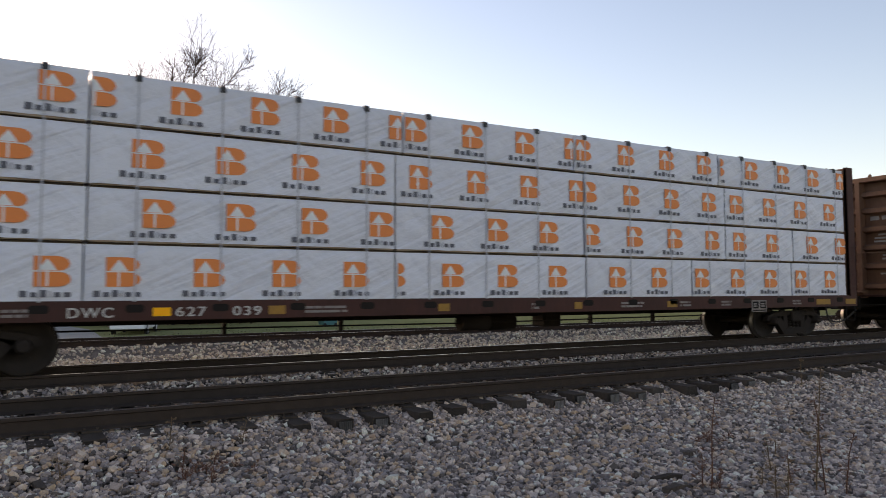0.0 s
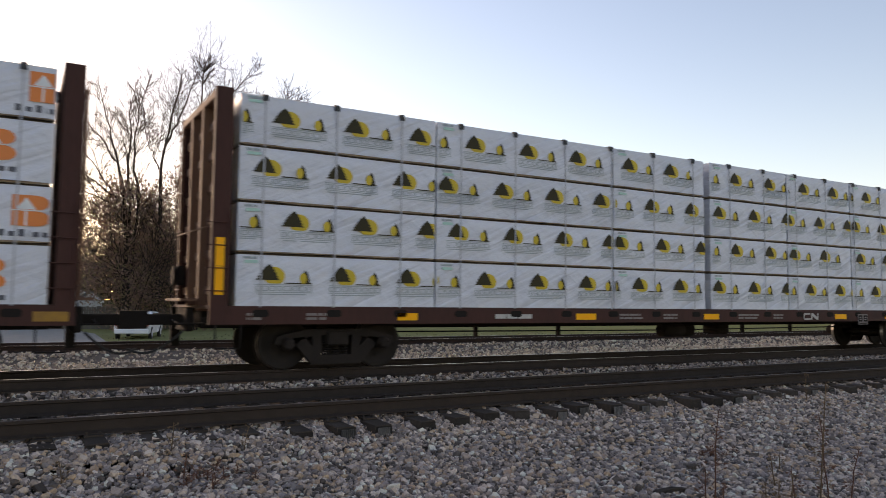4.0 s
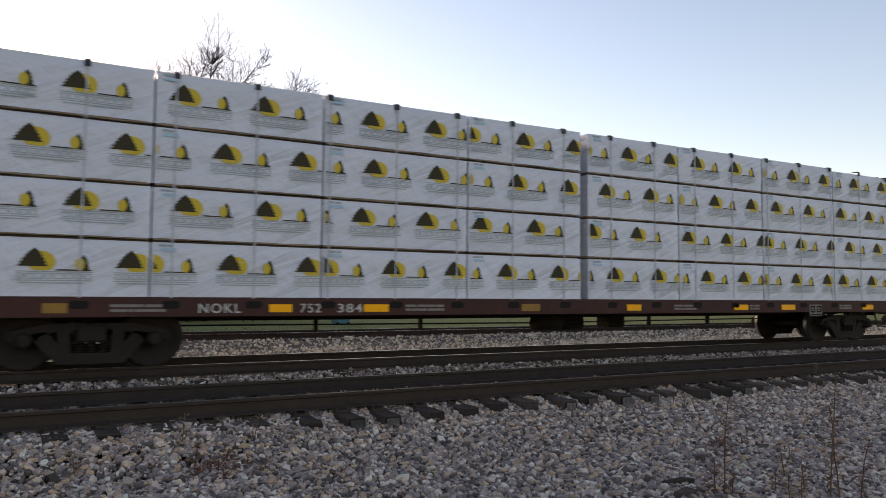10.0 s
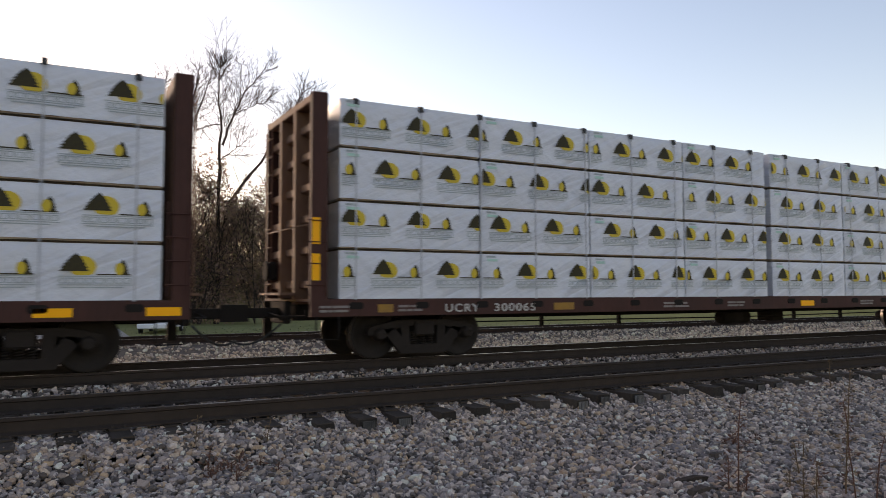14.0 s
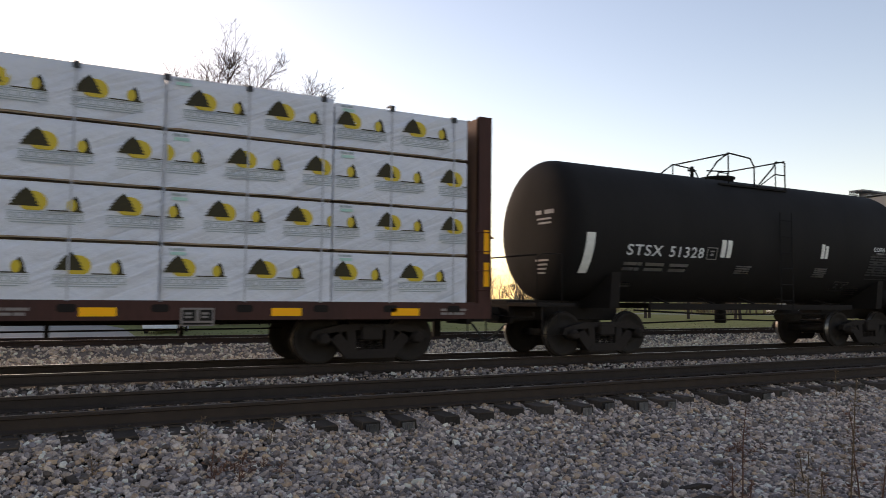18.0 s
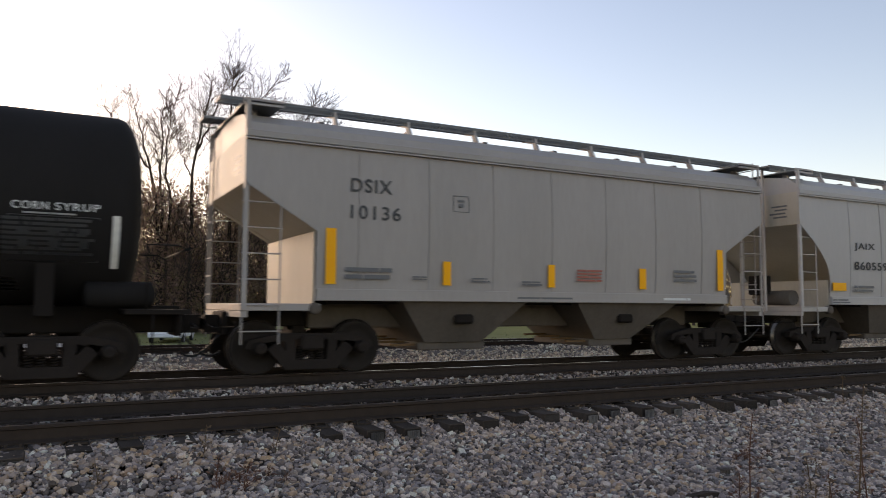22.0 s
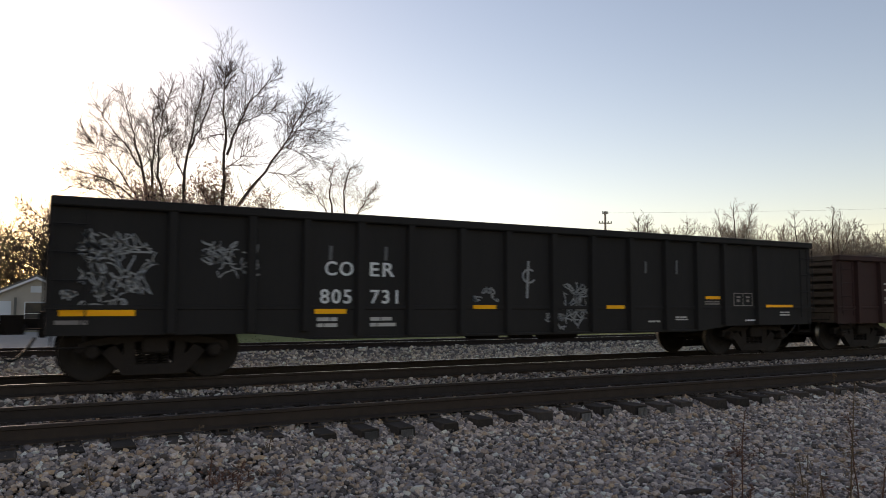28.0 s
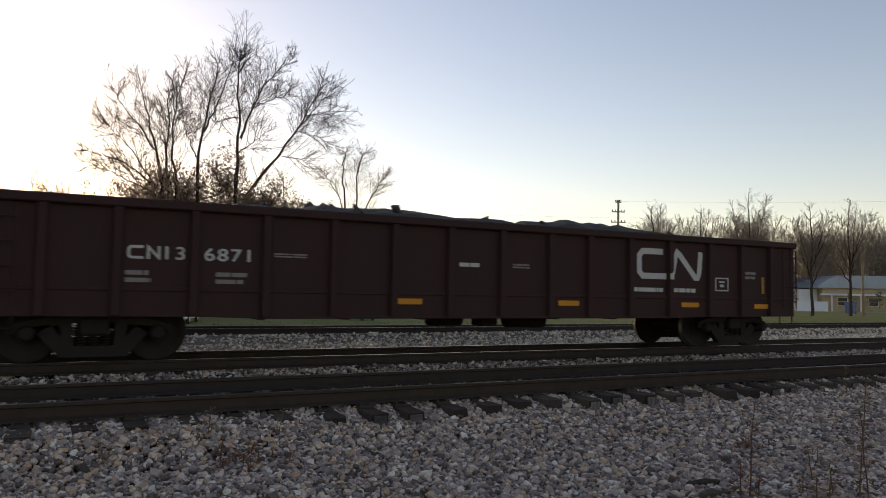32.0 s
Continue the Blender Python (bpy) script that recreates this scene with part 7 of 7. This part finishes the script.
        for k in range(60):
            x = rnd.uniform(-L + 0.6, L - 0.6)
            y = rnd.uniform(-1.1, 1.0)
            z = top - 0.12 + heap(x + X) * (1 - (y / 1.45) ** 4)
            bm = bmesh.new()
            s = rnd.uniform(0.03, 0.08)
            box(bm, -s * 2, s * 2, -s, s, -s * 0.5, s * 0.5)
            for v in bm.verts:
                v.co += Vector((rnd.gauss(0, s * 0.3), rnd.gauss(0, s * 0.3), rnd.gauss(0, s * 0.3)))
            part("scrap_piece", bm, "scrap", load, "", pose(x, y, z, rnd.uniform(-40, 40), rnd.uniform(-40, 40), rnd.uniform(0, 180)))
        rolling.append((load, X))
    rolling.append((car, X))
    return car


def scrawl(car, x0, x1, z0, z1, y, mat, seed, strokes=9):
    """Loose chalky paint strokes on a car's side."""
    rnd = random.Random(seed)
    bm = bmesh.new()
    for k in range(strokes):
        cx = x0 + (x1 - x0) * (k + 0.5) / strokes
        w, h = (x1 - x0) / strokes * 0.9, (z1 - z0)
        x, z, a, turn = cx + rnd.uniform(-w, w) * 0.8, z0 + h * rnd.uniform(0.1, 0.9), rnd.uniform(0, 6.28), rnd.uniform(-0.5, 0.5)
        thick, last = rnd.uniform(0.009, 0.018), None
        for _ in range(16):
            d = Vector((math.cos(a), 0, math.sin(a)))
            n = Vector((-d.z, 0, d.x)) * thick
            here = [bm.verts.new(Vector((x, y, z)) + v) for v in (-n, n)]
            if last:
                bm.faces.new((last[0], here[0], here[1], last[1]))
            last = here
            x, z = x + d.x * h * 0.07, z + d.z * h * 0.07
            a += turn + rnd.gauss(0, 0.25)
            if not (z0 < z < z1 and x0 < x < x1):
                a = math.atan2((z0 + z1) / 2 - z, (x0 + x1) / 2 - x) + rnd.gauss(0, 0.6)
    return part("paint_scrawl", bm, mat, car, "faded pale paint strokes", kind="stuff")


def make_train():
    A, B, C, D = 8.58, 33.58, 58.57, 83.61

    def rel(c, *xs):
        return [round(x - c, 2) for x in xs]

    def mk(c, *rows):
        return [(a - c, b if w == "post" else b - c, w) for a, b, w in rows]
    centerbeam(A, "brown bulkhead flatcar loaded with white-wrapped lumber", "block",
               [rel(A, -2.6, 0.92, 6.0, 10.5, 13.7, 17.4, 19.78), rel(A, -2.6, 0.95, 6.0, 10.45, 14.9, 17.5, 19.78), rel(A, -2.6, 0.95, 6.0, 10.45, 14.9, 19.78), rel(A, -2.6, 0.95, 6.15, 10.2, 14.7, 19.78)],
               [rel(A, 0.52, 1.46, 7.2, 11.36, 14.01, 17.75), rel(A, -0.04, 1.95, 6.98, 10.63, 15.38, 18.26), rel(A, -0.01, 1.78, 6.51, 10.55, 15.29), rel(A, 0.52, 2.33, 6.4, 10.41, 15.89)], None,
               mk(A, (-0.1, 0.31, "bars"), (0.72, 1.33, "DWC"), (1.88, 2.14, "bright"), (2.21, 2.67, "627"), (3.08, 3.54, "039"), (3.66, 3.94, "dull"), (4.28, 5.15, "bars"), (6.85, 7.09, "dull"),
                  (9.0, 9.2, "bars"), (10.1, 10.3, "dull"), (11.4, 12.1, "bars"), (12.8, 13.1, "dull"), (13.2, 13.6, "bars"), (14.6, 15.0, "bars"), (15.69, 16.25, "frame"), (17.3, 17.7, "bars"),
                  (18.3, 18.9, "dull"), (19.6, 20.05, "dull")))
    centerbeam(B, "brown bulkhead flatcar loaded with white-wrapped lumber", "trees",
               [rel(B, 22.42, 26.1, 30.5, 33.45, 36.42, 39.15, 41.92, 44.75)] * 4,
               [rel(B, 23.0, 29.75, 31.24, 33.8, 37.3, 40.23, 42.34), rel(B, 23.4, 29.12, 30.68, 34.43, 36.66, 39.55, 42.47), rel(B, 22.9, 28.88, 31.63, 33.84, 37.73, 40.61, 43.59),
                rel(B, 23.2, 29.49, 30.97, 34.44, 37.09, 39.89, 42.81)], "green_tag",
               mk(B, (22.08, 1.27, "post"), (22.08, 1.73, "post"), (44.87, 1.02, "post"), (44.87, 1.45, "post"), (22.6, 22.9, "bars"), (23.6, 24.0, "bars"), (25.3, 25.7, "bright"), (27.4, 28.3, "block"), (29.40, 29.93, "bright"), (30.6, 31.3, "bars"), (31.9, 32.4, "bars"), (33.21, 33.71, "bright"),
                  (34.4, 35.2, "bars"), (35.7, 36.1, "bars"), (36.9, 37.52, "emblem"), (38.23, 38.73, "bright"), (39.25, 39.7, "frame"), (40.55, 41.05, "bright"), (42.6, 43.1, "bright"), (44.2, 44.8, "bars")), rel(B, 33.45))
    centerbeam(C, "brown bulkhead flatcar loaded with white-wrapped lumber", "trees",
               [rel(C, 47.42, 50.04, 52.77, 55.66, 58.5, 61.24, 64.12, 66.95, 69.72)] * 4, 
               [rel(C, 48.54, 51.28, 54.12, 56.56, 59.32, 63.4, 65.35, 67.3), rel(C, 47.81, 50.56, 53.52, 55.97, 59.98, 62.81, 65.55, 67.59), rel(C, 48.41, 51.15, 53.74, 56.81, 59.1, 62.43, 64.62, 68.52),
                rel(C, 47.73, 50.49, 53.68, 56.97, 59.73, 63.12, 65.27, 67.87)], "blue_tag",
               mk(C, (46.99, 47.50, "bright"), (48.62, 48.94, "dull"), (49.5, 50.4, "bars"), (50.76, 51.41, "NOKL"), (51.87, 52.25, "bright"), (52.39, 52.75, "752"), (53.05, 53.5, "384"), (53.53, 54.0, "bright"),
                  (54.34, 55.18, "bars"), (56.86, 57.3, "dull"), (59.6, 60.0, "bright"), (61.0, 61.8, "bars"), (62.95, 63.44, "bright"), (63.5, 63.9, "bars"), (64.68, 65.19, "bright"), (65.76, 66.25, "frame"),
                  (67.0, 67.6, "bars"), (68.0, 68.5, "bright"), (69.49, 69.99, "bright")), rel(C, 58.5))
    centerbeam(D, "brown bulkhead flatcar loaded with white-wrapped lumber", "trees",
               [rel(D, 72.56, 75.4, 78.05, 80.75, 83.58, 86.5, 89.3, 92.03, 94.68)] * 4,
               [rel(D, 73.42, 76.45, 79.28, 81.51, 84.05, 86.84, 89.58, 92.26), rel(D, 72.81, 75.84, 78.63, 82.12, 84.12, 87.51, 90.17, 93.07), rel(D, 73.45, 75.49, 78.33, 81.68, 84.24, 87.61, 90.48, 93.05),
                rel(D, 72.81, 76.14, 78.93, 81.04, 84.93, 86.98, 89.82, 92.28)], "green_tag",
               mk(D, (72.06, 1.41, "post"), (72.06, 2.02, "post"), (95.0, 1.40, "post"), (95.0, 2.01, "post"), (72.2, 72.8, "bars"), (73.26, 73.55, "dull"), (73.65, 74.15, "bars"), (74.60, 75.32, "UCRY"), (75.66, 76.6, "300065"), (77.05, 77.55, "dull"), (80.0, 80.8, "bars"), (82.0, 82.6, "bars"),
                  (84.6, 85.1, "bright"), (87.0, 87.6, "bars"), (88.2, 88.7, "bright"), (89.6, 90.1, "frame"), (91.0, 91.5, "bright"), (93.12, 93.66, "bright"), (94.1, 94.7, "bars")), rel(D, 83.58))
    tank_car()
    H, J = 116.03, 129.15
    car = hopper(H, 5.98, (-4.68, 4.66), [(112.85 - H, 115.5 - H, 113.5 - H, 114.7 - H), (116.7 - H, 119.4 - H, 117.45 - H, 118.4 - H)], "hopper_grey",
           "grey covered hopper car with yellow reflector strips", (3.13, 2.40, 1.20), 3.93,
           [("DSIX", 111.83 - H, 3.10, 0.24, 0.76), ("10136", 111.83 - H, 2.64, 0.24, 0.93)],
           [(111.40 - H, 111.58 - H, 1.53, 2.46, "reflector"), (113.6 - H, 113.76 - H, 1.54, 1.97, "reflector"), (115.9 - H, 116.06 - H, 1.54, 1.98, "reflector"), (118.22 - H, 118.4 - H, 1.54, 1.97, "reflector"),
            (120.5 - H, 120.68 - H, 1.54, 2.45, "reflector")],
           [(111.75 - H, 112.7 - H, 1.6, 1.84, 2, "stencil_grey"), (113.0 - H, 113.3 - H, 1.62, 1.7, 2, "stencil_grey"), (114.2 - H, 114.6 - H, 1.6, 1.7, 2, "stencil_grey"),
            (115.3 - H, 115.8 - H, 1.56, 1.66, 2, "stencil_grey"), (116.6 - H, 117.3 - H, 1.66, 1.92, 4, "red_print"), (119.2 - H, 119.9 - H, 1.7, 1.98, 3, "stencil_grey"), (115.2 - H, 116.6 - H, 1.3, 1.36, 1, "stencil_grey"),
            (118.9 - H, 119.8 - H, 1.3, 1.38, 1, "stencil_white")], "hopper_end_lit")
    outline_box(car, 113.80 - H, 114.14 - H, 2.88, 3.18, -1.567, "stencil_grey", 1, 0.012)
    car = hopper(J, 5.78, (-4.55, 4.53), [(126.1 - J, 128.7 - J, 126.7 - J, 127.6 - J), (129.9 - J, 132.8 - J, 130.6 - J, 131.3 - J)], "hopper_pale",
                 "pale grey covered hopper car with yellow reflector strips", (3.20, 1.80, 1.1), 4.0,
                 [("JAIX", 125.42 - J, 2.62, 0.21, 0.83), ("860559", 125.40 - J, 2.14, 0.21, 1.35)],
                 [(124.5 - J, 125.02 - J, 1.60, 1.80, "reflector"), (127.42 - J, 127.86 - J, 1.63, 1.72, "reflector"), (128.98 - J, 129.44 - J, 1.64, 1.73, "reflector"), (130.55 - J, 131.0 - J, 1.65, 1.73, "reflector"),
                  (133.45 - J, 133.9 - J, 1.66, 1.83, "reflector")],
                 [(125.35 - J, 126.2 - J, 1.56, 1.76, 2, "stencil_grey"), (127.45 - J, 127.85 - J, 1.76, 1.88, 3, "stencil_grey"), (129.0 - J, 129.45 - J, 1.77, 1.87, 3, "stencil_grey"),
                  (130.65 - J, 130.95 - J, 1.75, 1.86, 2, "white_print"), (131.8 - J, 132.6 - J, 1.6, 1.8, 3, "stencil_grey"), (124.5 - J, 125.2 - J, 1.28, 1.4, 2, "stencil_grey"), (132.9 - J, 133.4 - J, 1.3, 1.37, 1, "stencil_white")], "hopper_end_lit", True)
    outline_box(car, 127.47 - J, 127.80 - J, 2.26, 2.55, -1.568, "stencil_grey", 1, 0.012)
    G, N = 144.64, 162.27
    car = gondola(G, 8.31, (-6.79, 6.76), 2.67, "gon_black", "black open gondola with faded chalky paint strokes",
                  [k - G for k in (138.0, 139.2, 140.1, 141.05, 142.0, 143.05, 144.05, 145.12, 146.1, 147.11, 148.11, 149.05, 149.9, 151.0)], "gon_end_dusty", (1.2, 1.6, 2.0, 2.4), None)
    y = -1.60
    lettering("reporting_mark", "CO", 140.43 - G, 1.66, 0.24, y + 0.104, "stencil_white", car, 0.5)
    lettering("reporting_mark", "ER", 141.24 - G, 1.66, 0.24, y + 0.104, "stencil_white", car, 0.46)
    lettering("car_number", "805", 140.35 - G, 1.19, 0.24, y + 0.104, "stencil_white", car, 0.55)
    lettering("car_number", "731", 141.25 - G, 1.19, 0.24, y + 0.104, "stencil_white", car, 0.52)
    for x0, x1, z0, z1, m in ((140.25, 140.81, 1.02, 1.10, "reflector"), (143.29, 143.79, 1.10, 1.17, "reflector"), (146.46, 146.94, 1.10, 1.17, "reflector"), (149.31, 149.77, 1.31, 1.38, "reflector"),
                              (151.3, 152.25, 1.13, 1.19, "reflector"), (136.5, 137.5, 1.0, 1.09, "reflector")):
        plate(car, "reflector", x0 - G, x1 - G, z0, z1, y + 0.09, m, "yellow reflector strip")
    for x0, x1, z0, z1, n, m in ((140.3, 140.7, 0.78, 0.98, 2, "stencil"), (141.25, 141.75, 0.78, 0.98, 2, "stencil"), (147.6, 148.0, 0.8, 0.86, 1, "stencil"), (148.4, 148.8, 0.84, 0.94, 2, "stencil"),
                                 (151.8, 152.2, 0.92, 1.04, 2, "stencil"), (149.3, 149.8, 1.18, 1.28, 2, "stencil_dim"), (150.6, 151.0, 0.8, 0.86, 1, "stencil_white"), (136.4, 136.9, 0.86, 0.96, 1, "stencil_dim")):
        stencil(car, x0 - G, x1 - G, z0, z1, n, y + 0.104, m, 2)
    outline_box(car, 150.22 - G, 150.85 - G, 1.16, 1.46, y + 0.105, "stencil_dim", 2)
    for x0, x1, z0, z1, sd, n in ((136.75, 137.75, 1.35, 2.2, 1, 26), (136.5, 137.4, 1.12, 1.38, 2, 14), (138.45, 139.3, 1.6, 2.15, 3, 16), (144.9, 145.5, 0.7, 1.0, 5, 12),
                                  (145.4, 145.95, 0.75, 1.6, 6, 14), (143.3, 143.85, 1.25, 1.5, 7, 9)):
        scrawl(car, x0 - G, x1 - G, z0, z1, y + 0.103, "chalk", sd, n)
    for x, z0, z1 in ((147.55, 1.85, 2.1), (148.45, 1.85, 2.15), (140.52, 1.92, 2.16), (141.53, 1.94, 2.18)):
        ribbon(car, [(x - G, z0), (x - G + 0.01, z1)], 0.055, y + 0.104, "chalk_dim", "paint_dab")
    ribbon(car, [(144.50 - G, 1.30), (144.54 - G, 2.02)], 0.05, y + 0.104, "chalk", "paint_stroke")
    ribbon(car, [(144.55 - G + 0.15 * math.cos(radians(a)), 1.73 + 0.13 * math.sin(radians(a))) for a in range(50, 331, 35)], 0.035, y + 0.099, "chalk", "paint_stroke")

    def heap(u):
        return 0.05 + 0.34 * math.exp(-((u - 160.2) / 2.2) ** 2) + 0.36 * math.exp(-((u - 165.2) / 2.4) ** 2) + 0.12 * math.exp(-((u - 157.6) / 0.8) ** 2)
    car = gondola(N, 8.29, (-6.73, 6.73), 2.42, "gon_red", "dark red-brown open gondola filled with scrap",
                  [k - N for k in (154.8, 155.78, 156.87, 157.97, 159.1, 160.2, 161.3, 162.4, 163.5, 164.45, 165.5, 166.6, 167.77, 168.76, 169.72)], "gon_end_dusty", (1.05, 1.25, 1.45, 1.65, 1.85, 2.05, 2.25), heap, 0.68)
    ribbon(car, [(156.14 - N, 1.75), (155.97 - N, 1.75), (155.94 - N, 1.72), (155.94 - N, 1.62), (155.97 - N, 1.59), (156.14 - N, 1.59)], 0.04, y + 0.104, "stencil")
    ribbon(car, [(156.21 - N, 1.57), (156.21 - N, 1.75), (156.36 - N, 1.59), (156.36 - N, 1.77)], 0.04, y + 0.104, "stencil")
    lettering("car_number", "13", 156.45 - N, 1.57, 0.2, y + 0.104, "stencil", car, 0.28)
    lettering("car_number", "6871", 157.02 - N, 1.57, 0.2, y + 0.104, "stencil", car, 0.7)
    for x0, x1, z0, z1, m in ((160.25, 160.75, 0.93, 1.03, "reflector_faded"), (163.7, 164.2, 0.93, 1.03, "reflector_faded"), (166.95, 167.45, 0.92, 1.02, "reflector_faded"), (169.2, 169.7, 0.9, 1.0, "reflector_faded"),
                              (169.43, 169.52, 1.24, 1.62, "reflector_dull")):
        plate(car, "reflector", x0 - N, x1 - N, z0, z1, y + 0.09, m, "dull orange reflector strip")
    # white painted emblem of bent bands
    path = [(166.42, 2.09), (165.86, 2.09), (165.77, 2.0), (165.77, 1.66), (165.86, 1.57), (166.62, 1.57), (166.71, 1.66), (166.78, 2.0), (166.83, 2.09), (166.92, 2.03), (167.36, 1.56), (167.43, 1.56), (167.48, 1.66), (167.52, 2.12)]
    ribbon(car, [(a - N, b) for a, b in path], 0.125, y + 0.107, "stencil", "painted_emblem", "worn white painted bent band")
    over = ribbon(car, [(a - N, b) for a, b in path], 0.125, y + 0.012, "stencil", "painted_emblem", "the band where it crosses a rib")
    bm = bmesh.new()
    bm.from_mesh(over.data)
    for at, way in ((166.6 - N - 0.052, -1), (166.6 - N + 0.052, 1)):
        bmesh.ops.bisect_plane(bm, geom=bm.verts[:] + bm.edges[:] + bm.faces[:], plane_co=(at, 0, 0), plane_no=(way, 0, 0), clear_outer=True)
    bm.to_mesh(over.data)
    bm.free()
    stencil(car, 165.56 - N, 166.46 - N, 1.21, 1.35, 1, y + 0.106, "stencil", 4)
    stencil(car, 166.74 - N, 167.5 - N, 1.21, 1.35, 1, y + 0.106, "stencil", 4)
    for x0, x1, z0, z1, n, m in ((155.9, 156.3, 1.2, 1.42, 2, "stencil_dim"), (157.2, 157.7, 1.2, 1.42, 2, "stencil_dim"), (158.1, 158.7, 1.66, 1.74, 2, "stencil_dim"), (161.5, 162.0, 1.6, 1.72, 1, "stencil"),
                                 (162.65, 163.05, 1.62, 1.72, 2, "stencil_dim"), (168.9, 169.3, 1.55, 1.75, 2, "stencil_dim")):
        stencil(car, x0 - N, x1 - N, z0, z1, n, y + 0.104, m, 2)
    outline_box(car, 167.97 - N, 168.38 - N, 1.28, 1.58, y + 0.104, "stencil", 1, 0.03)


make_train()

# ---- the train rolls ----
def motions():
    """The whole train rolls past; every wheelset turns with it."""
    for ob, x in rolling:
        walk(ob, [(t, pose(x + GONE[t], TRAIN_Y, 0)) for t in range(33)])
    turns = [k * 4 / 30 for k in range(241)]
    for axle, x in wheelsets:
        walk(axle, [(t, pose(x, 0, WHEEL_R, 0, math.degrees(gone(t) / WHEEL_R), 0)) for t in turns])


motions()
